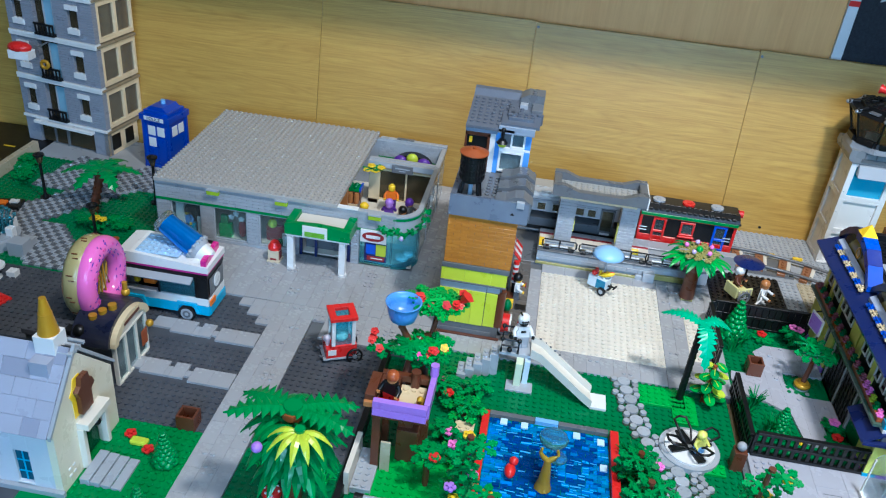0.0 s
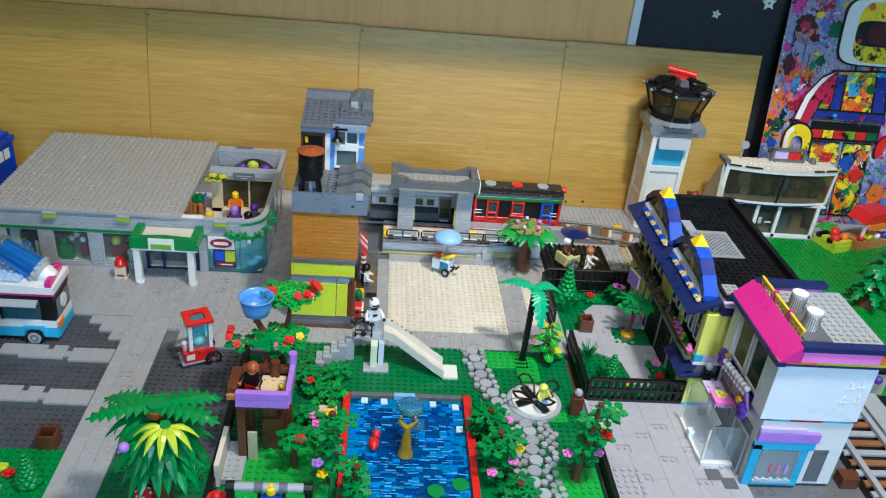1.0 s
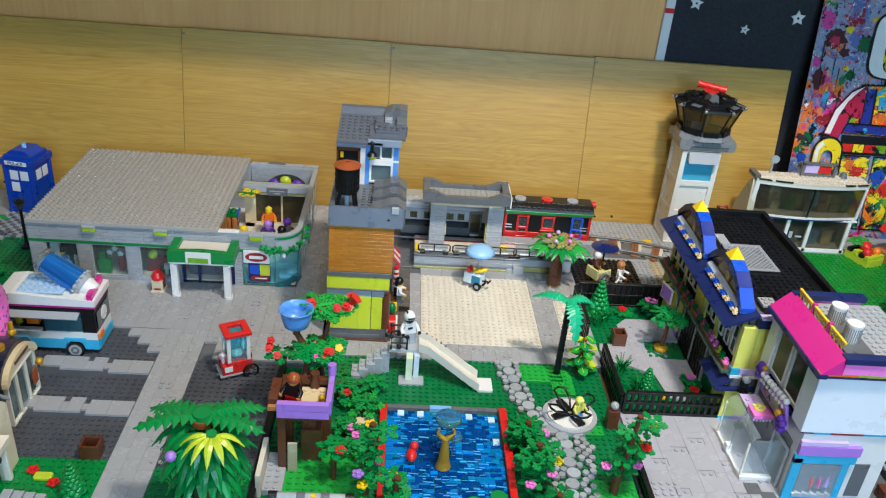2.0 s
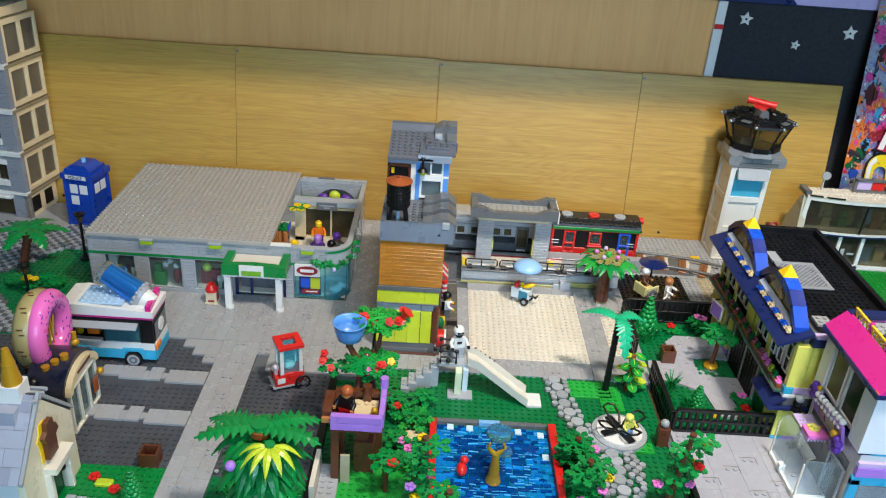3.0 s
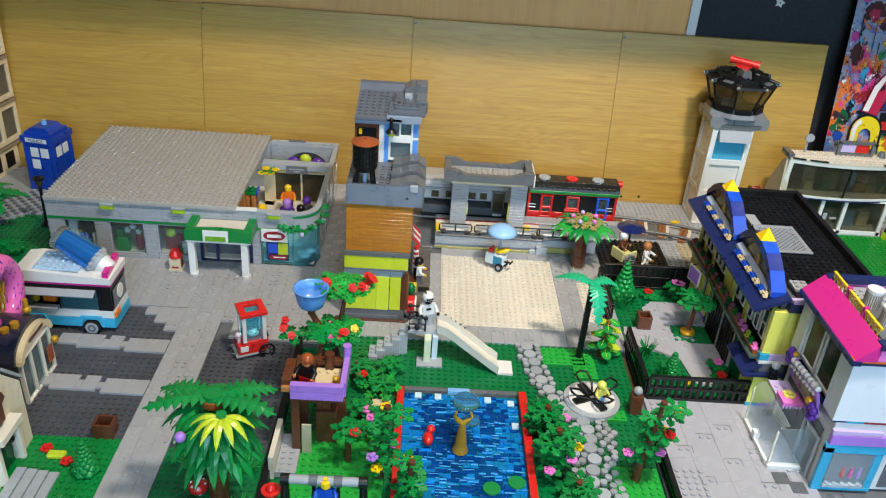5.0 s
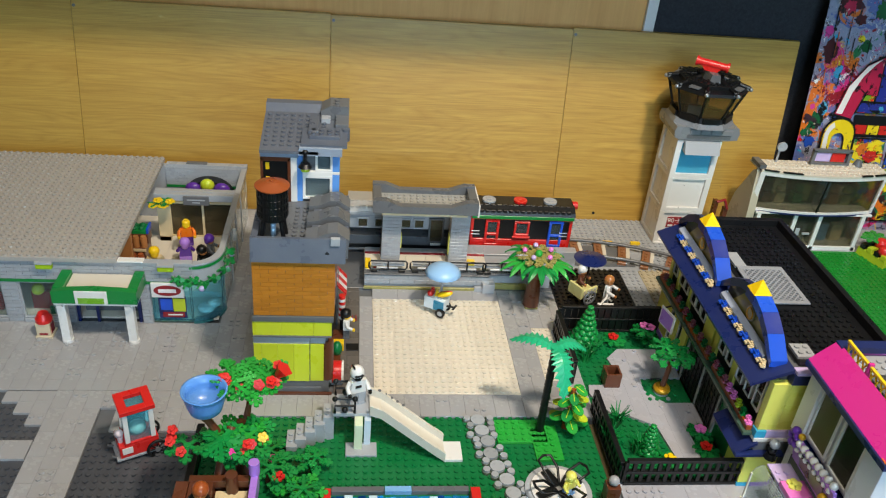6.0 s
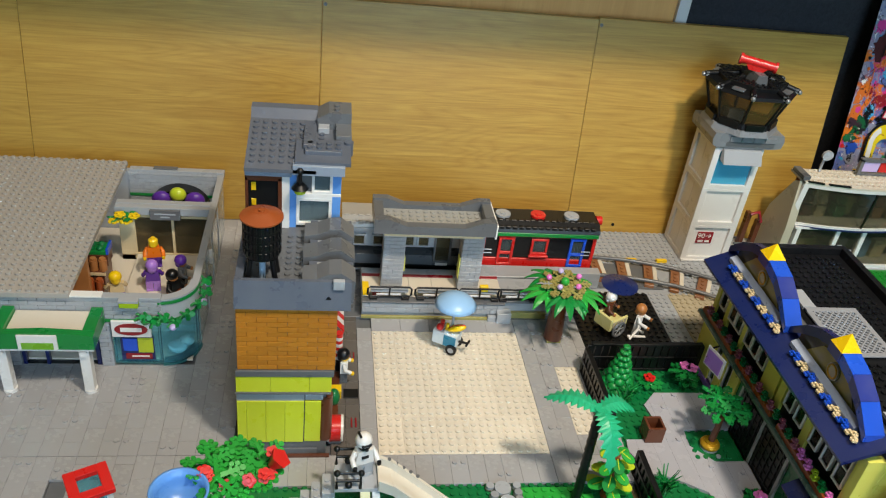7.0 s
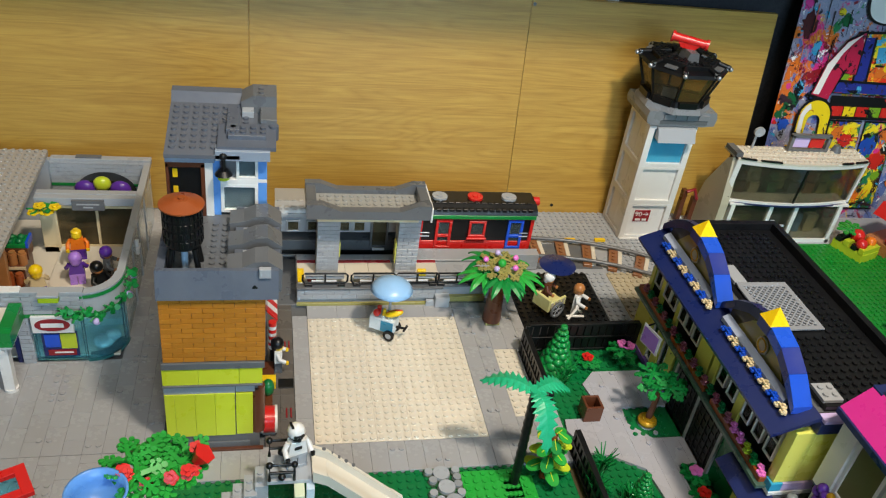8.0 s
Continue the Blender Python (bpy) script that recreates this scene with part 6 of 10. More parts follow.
# ---- airport building ----
air = thing("airport_building", "white toy airport building with wide smoked windows", "building", (80.4, 44.2, -0.1), 0)
air.scale = (1.0, 1.0, 0.915)
part("ground_floor", Build().box(-6.5, 0.6, 0, 10.5, 5.2, 8.4), BLACK, air)
ff = Build().box(-6.6, -3.2, 0, 10.8, 0.6, 0.8).box(-11.0, -3.2, 8.0, 11.6, 0.6, 8.4)
for x in (-10.6, -3.4, 1.4, 9.8):
    ff.box(x, -3.2, 0.0, x + 0.75, -2.3, 8.0)
part("front_frame", ff, WHITE, air)
DARKGLASS = plastic("dark_clear_plastic", "6C6A5A", rough=0.06, dust=0.0, vary=0.03, clear=0.86)
gl = part("pane", Build().box(-9.7, -2.9, 0.8, 9.8, -2.6, 8.0), DARKGLASS, air)
gl.visible_shadow = False
part("door_handle", Build().box(-0.9, -3.4, 3.6, 0.5, -3.1, 4.0).box(-2.4, -3.4, 3.4, -1.6, -3.2, 5.0), LGREY, air)


def bowed(x, z):
    """The upper front leans out and bows forward at its middle."""
    t_ = (z - 8.5) / 8.0
    return -2.4 - 0.6 * t_ - 1.5 * (1 - (x / 11.5) ** 2)


def strip(b, x0, x1, z0, z1, n=12, thick=0.5, off=0.0):
    v = []
    for z in (z0, z1):
        for o in (off, off + thick):
            v += [(x0 + (x1 - x0) * i / n, bowed(x0 + (x1 - x0) * i / n, z) + o, z) for i in range(n + 1)]
    k = n + 1
    f = []
    for i in range(n):
        f += [(i, i + 1, 2 * k + i + 1, 2 * k + i), (k + i + 1, k + i, 3 * k + i, 3 * k + i + 1), (2 * k + i, 2 * k + i + 1, 3 * k + i + 1, 3 * k + i), (i + 1, i, k + i, k + i + 1)]
    f += [(0, 2 * k, 3 * k, k), (n, k + n, 3 * k + n, 2 * k + n)]
    return b.add(v, f)


uf = Build()
strip(uf, -12.2, 11.8, 8.5, 8.95); strip(uf, -12.2, 11.8, 16.3, 16.9)
for a, c in ((-12.2, -11.4), (11.2, 11.8)):
    strip(uf, a, c, 8.95, 16.3, 2)
part("upper_frame", uf, WHITE, air)
ug = part("pane", strip(Build(), -11.4, 11.2, 8.95, 16.3, 12, 0.1, 0.3), DARKGLASS, air)
ug.visible_shadow = False
part("mullion", strip(Build(), -0.15, 0.15, 8.95, 16.3, 2, 0.2, 0.05), BLACK, air)
part("studded_sill", Build().box(-11.5, -2.9, 8.52, 11.0, 0.4, 8.7), WHITE, air)
part("roof", Build().box(-12.4, -1.6, 16.9, 12.0, 1.6, 17.4).studs(-12, -1.5, 24, 3, 17.4).box(-12.2, -2.9, 16.9, 11.8, -1.6, 17.3).studs(-12, -3.0, 24, 1, 17.3), OLDWHITE, air, "yellowed white studded roof")
part("roof_front", strip(Build(), -12.2, 11.8, 16.92, 17.28, 16, 1.6, 0.0).studs(-8, -4.0, 16, 1, 17.26), OLDWHITE, air)
part("roof_trim", Build().box(-12.6, -2.6, 17.42, -11.4, 1.0, 18.2), DGREY, air)
part("inside", Build().box(-10, 2.6, 9.0, 10, 3.0, 16.6), BROWN, air)
for x, z, w, mat in ((-8.6, 9.0, 1.6, DKRED), (-5.8, 10.4, 2.4, TAN), (-0.4, 9.0, 1.8, OLIVE), (3.0, 9.6, 2.2, SKYBLUE), (6.4, 9.0, 2.8, TAN)):
    part("counter", Build().box(x - w / 2, 0.8, z, x + w / 2, 1.6, z + 3.6), mat, air)
for x, mat in ((-7.8, TAN), (-5.6, OLIVE), (0.2, LGREY), (4.6, SKYBLUE), (7.6, TAN)):
    part("counter", Build().box(x - 1.2, -0.8, 0.9, x + 1.0, 0.4, 4.6), mat, air)
part("floor_line", strip(Build(), -12.3, 11.9, 8.2, 8.5, 12, 0.6, -0.12), NAVY, air, "navy line between the floors")
part("stud_row", Build().studs(-11, -3.0, 22, 1, 8.72), WHITE, air)
for x, mat in ((-8, BROWN), (-5.5, TAN), (-2, DKGREEN), (2, DGREY), (5, NOUGAT), (7.5, OLIVE)):
    part("seat", Build().box(x - 0.9, 0.0, 8.8, x + 0.9, 1.6, 11.0).ball(x, 0.6, 12.0, 0.9), mat, air)
part("side_slope", Build().ext([(-3.0, 8.0), (-2.0, 17.0), (-0.6, 16.2), (3.4, 9.0), (5.0, 2.0), (5.0, 0.0), (-3.0, 0.0)], "x", -12.6, -11.2), plastic("grey_tan_plastic", "BBB29C"), air, "grey-tan sloped side wall")
part("dish", Build(at(-8.2, 0.5, 17.6)).cyl(0, 0, 0, 2.6, 0.2, n=10).cyl(3.4, 0.0, -0.7, -0.3, 0.9, n=18, axis="y"), LGREY, air, "small dish aerial")
part("roof_sign", Build().box(-2.0, -0.2, 17.6, 5.4, 0.5, 18.0).box(-2.0, -0.2, 18.0, -1.4, 0.5, 20.6).box(4.8, -0.2, 18.0, 5.4, 0.5, 20.6).box(-2.0, -0.2, 20.2, 5.4, 0.5, 20.8), DGREY, air, "dark grey sign frame")
part("sign_panel", Build().box(-1.2, 0.1, 18.2, 1.6, 0.3, 20.0), LILAC, air)
part("sign_panel", Build().box(1.8, 0.1, 18.2, 4.4, 0.3, 20.0), RED, air)
for x0, x1 in ((-11.8, -9.4), (-8.6, -5.2), (6.0, 8.2), (8.8, 11.4)):
    part("roof_line", strip(Build(), x0, x1, 17.3, 17.55, 3, 0.4, -0.15), BLACK, air, "black edge tile")
part("antenna", Build().cyl(7.5, 0.5, 17.4, 18.6, 0.9, 0.5, n=12), DGREY, air)


# ---- navy-roofed café house ----
cafe = thing("cafe_house", "pale yellow toy café with navy roof and blue arched gables", "building")
part("core", box(45.0, -15.6, 0.0, 57.2, 16.6, 18.3), DGREY, cafe)
# street wall along x = 44, ground floor
gf = Build()
for a, c in ((-16.0, -12.4), (5.4, 7.2), (8.8, 10.4), (12.0, 16.8)):
    gf.box(43.9, a, 0.9, 44.9, c, 8.3)
parts("wall", gf, PALEY, cafe, "pale yellow wall")
parts("plinth", box(43.8, -16.1, 0.0, 44.95, -12.3, 0.88).box(43.8, 5.3, 0.0, 44.95, 16.9, 0.88), LAV, cafe, "lavender plinth")
part("dark_front", box(44.2, -12.4, 0.0, 44.95, 5.4, 8.3), DKGREEN, cafe)
door = part("door", Build().box(43.9, -7.6, 0.0, 44.3, -7.1, 7.6).box(43.9, -1.9, 0.0, 44.3, -1.4, 7.6).box(43.9, 3.9, 0.0, 44.3, 4.4, 7.6).box(43.9, -7.6, 7.2, 44.3, 4.4, 7.8), LGREY, cafe, "grey door frame")
for y0 in (-7.0, -1.3):
    g = box(44.0, y0, 0.1, 44.15, y0 + 5.1, 7.1)
    for k in range(5):
        g.box(43.86, y0 + 0.4 + k, 0.2, 44.0, y0 + 0.6 + k, 7.0, b=0.02)
    for k in range(6):
        g.box(43.88, y0 + 0.1, 0.8 + 1.1 * k, 43.99, y0 + 5.0, 0.95 + 1.1 * k, b=0.02)
    part("lattice", g, BLACK, door, "black door lattice")
part("name_board", box(43.6, -3.4, 7.85, 44.1, 1.6, 9.0), DGREY, cafe, "dark grey name board")
for k in range(5):
    part("name_bar", box(43.53, -2.8 + 0.8 * k, 8.2, 43.6, -2.3 + 0.8 * k, 8.7, b=0.01), LGREY, cafe)
for a, c in ((10.5, 11.9), (7.3, 8.7)):
    window_unit(cafe, a, c, 1.2, 7.8, 44.0, side="y", frame_mat=WHITE, fr=0.2)
# ledge with flower boxes
part("ledge", box(42.6, -16.2, 8.35, 45.0, 17.0, 8.8), plastic("dull_green_plastic", "3D5A4C"), cafe, "dull green ledge")
parts("flower_box", box(43.0, -15.8, 8.82, 43.9, -4.6, 9.5).box(43.0, -3.0, 8.82, 43.9, 6.4, 9.5).box(43.0, 7.6, 8.82, 43.9, 16.6, 9.5), RUST, cafe)
DUSKY = plastic("dusky_pink_plastic", "A05468")
for i in range(22):
    y = -15.3 + 1.45 * i
    mat = (PINK, GREEN, LIME, PINK, PINK, GREEN, BRGREEN)[i % 7] if y < -9 else (DKGREEN, DUSKY)[i % 2]
    part("flower", flower_mesh(flower_mesh(Build(), 43.35, y, 9.5, 0.46), 43.6, y + 0.6, 9.7, 0.36), mat, cafe)
# first floor
for a, c in ((-16.0, -15.0), (-8.0, -6.8), (-2.2, -1.0), (-0.6, 2.4), (8.2, 9.0), (12.6, 13.6), (16.0, 16.8)):
    part("wall", box(44.3, a, 8.85, 45.0, c, 16.6), PALEY, cafe)
# black sheet behind the first-floor windows stands in for the shade indoors
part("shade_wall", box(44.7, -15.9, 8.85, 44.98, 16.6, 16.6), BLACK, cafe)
for a in (-14.8, -12.4, -9.9, -6.6, -4.3, 2.6, 4.6, 6.4, 9.2, 11.0, 13.8):
    window_unit(cafe, a, a + 1.7, 10.6, 15.4, 44.2, side="y", frame_mat=WHITE, fr=0.2, rails=(13.0,), glass=DARKGLASS)
# navy eaves and deck
part("eave", Build().ext([(40.9, 16.7), (45.6, 18.7), (45.6, 18.2), (41.0, 16.3)], "y", -16.7, 16.9), NAVY, cafe, "sloped navy eave")
part("front_eave", box(45.7, -16.9, 16.6, 50.4, -15.7, 18.0), NAVY, cafe)
part("lilac_strip", box(45.9, -17.0, 18.02, 50.4, -15.8, 18.4), LILAC, cafe)
BLACKROOF = plastic("black_roof_plastic", "101114", rough=0.26, dust=0.012)
part("roof", box(46.6, -15.6, 18.35, 57.8, 15.2, 19.0).studs(47, -15.4, 10, 30, 19.0, keep=lambda x, y: not (47 < x < 53.4 and -5 < y < 3.6 or x < 48.4 and -5 < y < 7)), BLACKROOF, cafe, "black studded flat roof")
parts("roof_rim", box(57.85, -15.6, 18.35, 58.7, 15.2, 20.0).box(46.6, 15.25, 18.35, 58.7, 16.1, 19.9), BLACKROOF, cafe)
part("roof_patch", box(46.9, -4.6, 19.02, 53.0, 3.5, 19.22), plastic("hatch_grey_plastic", "43484F"), cafe, "grey lattice hatch")
lat = Build()
for k in range(23):
    y0 = -10.2 + 0.75 * k
    for way_ in (1, -1):
        ends = []
        for q in (0.0, 5.4):
            yy = y0 + q if way_ > 0 else y0 + 5.4 - q
            ends.append((47.4 + q, yy))
        (ax, ay), (bx, by) = ends
        lo, hi = -4.5, 3.4
        sl_ = (by - ay) / (bx - ax)
        pts_ = [(x, ay + sl_ * (x - ax)) for x in np.linspace(ax, bx, 19)]
        pts_ = [p for p in pts_ if lo <= p[1] <= hi]
        if len(pts_) > 2:
            lat.tube([(pts_[0][0], pts_[0][1], 19.3), (pts_[-1][0], pts_[-1][1], 19.3)], 0.11, 5)
lat.box(46.8, -4.8, 19.2, 53.1, -4.2, 19.42).box(46.8, 2.9, 19.2, 53.1, 3.6, 19.42).box(46.7, -4.2, 19.2, 47.4, 2.9, 19.42).box(52.5, -4.2, 19.2, 53.1, 2.9, 19.42)
tagged(part("lattice", lat, plastic("lattice_grey_plastic", "8E9197"), cafe), kind="stuff")
part("hatch_plate", box(46.7, 3.65, 19.02, 48.3, 7.0, 19.42), LGREY, cafe, "light grey plate beside the hatch")
part("roof_tile", box(46.4, -15.2, 19.02, 48.6, -12.8, 19.4).studs(46.5, -15, 2, 2, 19.4), LGREY, cafe)
# arched gables
DKBLUE = plastic("dark_blue_brick", "1B2F86", vary=0.06)


def gable(yc, name):
    g = thing(name, "blue arched gable with a gold pyramid and flower garland", "gable", (44.0, yc, 18.4), group="arched gables")
    hgt = lambda d: 4.4 * (1 - (abs(d) / 8.4) ** 2.1)
    for s in (-1, 1):
        for k in range(3):
            d0, d1 = 1.1 + 2.34 * k, 1.1 + 2.34 * (k + 1) - 0.03
            mat = (BLUE, DKBLUE, BLUE)[k] if s < 0 else NAVY
            part("arch_brick", Build().ext([(s * d0, hgt(d0) - 1.1), (s * d1, max(hgt(d1) - 1.1, -0.4)), (s * d1, hgt(d1) + 0.1), (s * d0, hgt(d0) + 0.1)], "x", -0.75 if s < 0 else -0.2, 1.25 if s < 0 else 0.6), mat, g)
    part("cap_brick", box(-0.8, -1.05, 3.2, 1.3, 1.0, 4.4), DKBLUE, g)
    part("pyramid", Build().add([(-0.85, -1.1, 4.42), (1.35, -1.1, 4.42), (1.35, 1.05, 4.42), (-0.85, 1.05, 4.42), (0.25, 0, 6.05)], [(3, 2, 1, 0), (0, 1, 4), (1, 2, 4), (2, 3, 4), (3, 0, 4)]), YELLOW, g, "golden yellow pyramid cap")
    face = [(d, hgt(d) - 0.9) for d in (-6.6, -5, -3, -1, 1, 3, 5, 6.6)]
    part("face", Build().ext([(-6.6, -0.5)] + face + [(6.6, -0.5)], "x", 0.3, 0.9), plastic("smoky_olive_plastic", "4A452C", rough=0.12), g)
    part("olive_panel", Build().ext([(-4.6, 0.1), (4.6, 0.1), (2.6, 2.3), (0.4, 3.0), (-0.4, 3.0), (-2.6, 2.3)], "x", 0.1, 0.28), plastic("dull_gold_plastic", "938840", rough=0.15), g)
    part("emblem", Build().cyl(-0.2, 1.3, -0.1, 0.08, 0.95, n=18, axis="x"), BEIGE, g)
    part("emblem_ring", Build(at(-0.1, -0.2, 1.3, 0, 90, 0)).ring(0.7, 0.12, 20, 6), GOLD, g)
    part("sill", Build().ext([(-0.85, -0.1), (-0.1, 0.3), (-0.1, -0.6), (-0.85, -0.6)], "y", -6.6, 6.2), plastic("blue_grey_sill", "A3AEC4"), g, "pale blue-grey sill strip")
    for k in range(8):
        y = -7.2 + 1.62 * k
        fb = Build()
        for e in range(3):
            flower_mesh(fb, -1.3 + 0.25 * (e % 2), y - 0.5 + 0.5 * e, -0.6 + 0.2 * (e % 2), 0.36)
        part("garland_flower", fb, BLUE if k % 2 else TAN, g)
    return g


gable(-7.3, "roof_gable")
gable(8.8, "roof_gable")
# end wall by the court
part("wall", box(43.9, -16.6, 0.9, 47.8, -15.7, 6.6), PALEY, cafe)
part("plinth", box(43.8, -16.7, 0.0, 45.6, -15.7, 0.88), AZURE, cafe)
part("plinth", box(45.62, -16.7, 0.0, 47.9, -15.7, 0.88), LAV, cafe)
part("awning", Build().ext([(41.6, 6.5), (44.2, 8.1), (44.2, 7.7), (41.7, 6.2)], "y", -17.2, -10.6).box(41.7, -17.6, 6.2, 47.6, -16.7, 6.7), NAVY, cafe, "navy corner awning")
part("trim", box(43.7, -16.9, 8.0, 48.6, -15.7, 8.5), WHITE, cafe)
part("trim", box(43.7, -16.8, 8.52, 45.0, -15.7, 9.6), AZURE, cafe)
part("trim", box(45.02, -16.8, 8.52, 48.6, -15.7, 9.6), LILAC, cafe)
for a, c in ((43.9, 46.1), (46.1, 48.4)):
    part("wall", box(a + 0.01, -16.6, 9.62, c - 0.01, -15.7, 16.5), PALEY, cafe)
part("shop_blind", box(44.0, -16.9, 6.3, 47.6, -16.65, 7.9), DGREY, cafe)
wl = part("wall_lamp", Build().cyl(45.7, -18.0, 6.6, 7.3, 0.75, 0.5, n=14).ball(45.7, -18.0, 7.8, 0.5).box(45.5, -17.9, 7.3, 45.9, -16.7, 7.6), BLACK, cafe, "black wall lamp")
part("lamp_globe", Build().ball(45.7, -18.0, 8.7, 0.6), LGREY, wl)
swing_sign = thing("hanging_sign", "white-edged hanging sign with a lilac face", "sign", (42.0, 8.6, 6.6), 14)
part("panel", box(-0.12, -1.7, -1.3, 0.12, 1.7, 1.6, b=0.05), WHITE, swing_sign)
part("face", box(-0.2, -1.4, -1.0, -0.12, 1.4, 1.3, b=0.02), LAV, swing_sign)
part("bracket", Build().tube([(0, 1.0, 1.6), (2.2, 1.0, 1.9)], 0.12), BLACK, swing_sign)

# ---- pink-roofed shop ----
shop = thing("beauty_shop", "white toy shop with magenta roof and lilac trim", "building")
part("lower_wall", box(47.4, -32.0, 0.4, 59.4, -18.0, 11.2), WHITE, shop)
tw = part("window", Build().box(47.0, -32.5, 0.4, 48.2, -31.9, 7.4).box(47.0, -32.5, 6.6, 55.2, -31.9, 7.9).box(48.25, -32.5, 0.4, 54.6, -31.9, 0.9).box(53.6, -32.45, 0.9, 54.6, -31.9, 6.55), AZURE, shop, "azure window frame")
# dark backing: the shade inside the display window is put into its colour
part("display_back", box(48.2, -32.12, 0.9, 53.6, -32.02, 6.6), plastic("indoor_shade_plastic", "555B63"), tw)
pn = part("pane", box(48.25, -32.62, 0.95, 53.55, -32.54, 6.55, b=0.01), CLEAR, tw)
pn.visible_shadow = False
for i, mat in enumerate((RED, MAGENTA, LAV)):
    part("bottle", Build().cyl(50.4 + 1.05 * i, -32.33, 2.6, 3.6, 0.2, n=10).cyl(50.4 + 1.05 * i, -32.33, 3.6, 4.2, 0.11, n=8), mat, tw)
part("sill", Build().box(48.3, -32.6, 0.9, 53.5, -32.2, 1.4).studs(48.4, -32.9, 5, 1, 1.4), LGREY, tw)
# thin dark sheet over the white wall, for the shaded room behind the porch
part("shop_room", box(47.22, -30.4, 0.45, 47.36, -19.2, 8.4), bpy.data.materials["indoor_shade_plastic"], shop, "dark sheet behind the porch in place of the shaded shop room")
part("lilac_band", box(47.2, -32.6, 7.95, 55.4, -31.9, 9.4), LAV, shop)
part("lilac_band", box(47.2, -32.5, 9.45, 53.4, -31.9, 10.1), LILAC, shop)
part("grey_panel", box(55.6, -32.12, 0.9, 57.6, -31.9, 6.4), DGREY, shop)
part("joint_line", box(46.8, -32.2, 11.2, 59.6, -17.9, 11.5), NAVY, shop)
parts("joint_tile", box(48.4, -32.3, 11.2, 50.6, -32.0, 11.48).box(55.0, -32.3, 11.2, 58.6, -32.0, 11.48), AZURE, shop)
part("joint_tile", box(50.65, -32.3, 11.2, 54.9, -32.0, 11.48), DKRED, shop)
part("upper_wall", box(46.6, -32.3, 11.5, 59.4, -29.4, 20.6).box(47.6, -29.4, 11.5, 59.4, -18.0, 20.6), plastic("cool_white_plastic", "E3E8EE", vary=0.03, dust=0.04), shop)
for x, z in ((56.2, 16.6), (57.6, 16.9), (56.0, 14.4), (57.8, 14.6)):
    part("moulding", box(x, -32.4, z, x + 0.9, -32.28, z + 0.3).box(x + 0.3, -32.4, z + 0.3, x + 0.55, -32.28, z + 1.2), WHITE, shop)
for a, glass in ((-29.0, DARKGLASS), (-24.4, plastic("clear_olive_plastic", "8C8A5C", rough=0.08, clear=0.5))):
    window_unit(shop, a, a + 4.2, 12.4, 19.8, 47.0, side="y", frame_mat=WHITE, fr=0.4, glass=glass)
part("left_post", box(46.7, -20.2, 11.5, 47.8, -18.0, 20.6), WHITE, shop)
part("cornice", box(46.0, -32.9, 20.62, 50.8, -32.0, 21.0), ORANGE, shop)
part("cornice", box(50.82, -32.9, 20.62, 59.6, -32.0, 21.0), LIME, shop)
part("cornice_line", box(46.0, -32.8, 20.2, 59.5, -32.0, 20.6), NAVY, shop)
part("roof_slope", Build().ext([(46.0, 20.9), (48.6, 23.4), (48.6, 20.9)], "y", -33.0, -17.4), MAGENTA, shop, "magenta roof slope")
part("slope_edge", box(45.8, -33.0, 20.2, 47.0, -17.4, 20.88), NAVY, shop)
parts("parapet", box(48.65, -33.0, 21.02, 58.6, -32.2, 22.6).box(48.65, -18.2, 21.0, 58.0, -17.4, 22.6), PINK, shop, "pink parapet")
parts("parapet_cap", box(48.4, -33.2, 22.62, 59.6, -31.9, 23.4).box(48.4, -18.6, 22.62, 58.4, -17.3, 23.4), NAVY, shop)
part("corner_brick", box(58.62, -33.0, 21.02, 59.5, -32.2, 22.4), ORANGE, shop)
part("roof_deck", box(48.7, -32.1, 21.0, 60.4, -18.3, 22.2).studs(49, -32, 11, 13, 22.2), LGREY, shop, "light grey studded roof deck")
for k in range(3):
    y0 = -31.4 + 4.4 * k
    lf = box(48.66, y0, 22.3, 49.0, y0 + 4.0, 22.6).box(48.66, y0, 24.2, 49.0, y0 + 4.0, 24.5)
    for j in range(4):
        lf.tube([(48.83, y0 + 0.2 + j * 0.95, 22.5), (48.83, y0 + 1.1 + j * 0.95, 24.3)], 0.11, 5).tube([(48.83, y0 + 1.1 + j * 0.95, 22.5), (48.83, y0 + 0.2 + j * 0.95, 24.3)], 0.11, 5)
    part("lattice_fence", lf, YELLOW, shop, "yellow lattice railing")
    if k < 2:
        part("rail_post", box(48.6, y0 + 4.02, 22.3, 49.2, y0 + 4.38, 24.7), MAGENTA, shop)
for y in (-23.6, -27.8):
    ch = part("chimney", Build().cyl(51.6, y, 22.2, 24.9, 0.96, n=24), WHITE, shop, "ribbed white drum")
    rb = Build()
    for k in range(24):
        rb.m = at(51.6, y, 0, 0, 0, 15 * k)
        rb.box(0.94, -0.06, 22.4, 1.04, 0.06, 24.7, b=0.02)
    tagged(part("rib", rb, SILVER, ch), kind="stuff")
    part("drum_top", Build().cyl(51.6, y, 24.9, 25.15, 1.02, n=24), WHITE, ch)
part("deck_plate", box(49.8, -30.6, 22.42, 53.4, -22.0, 22.6), DGREY, shop)
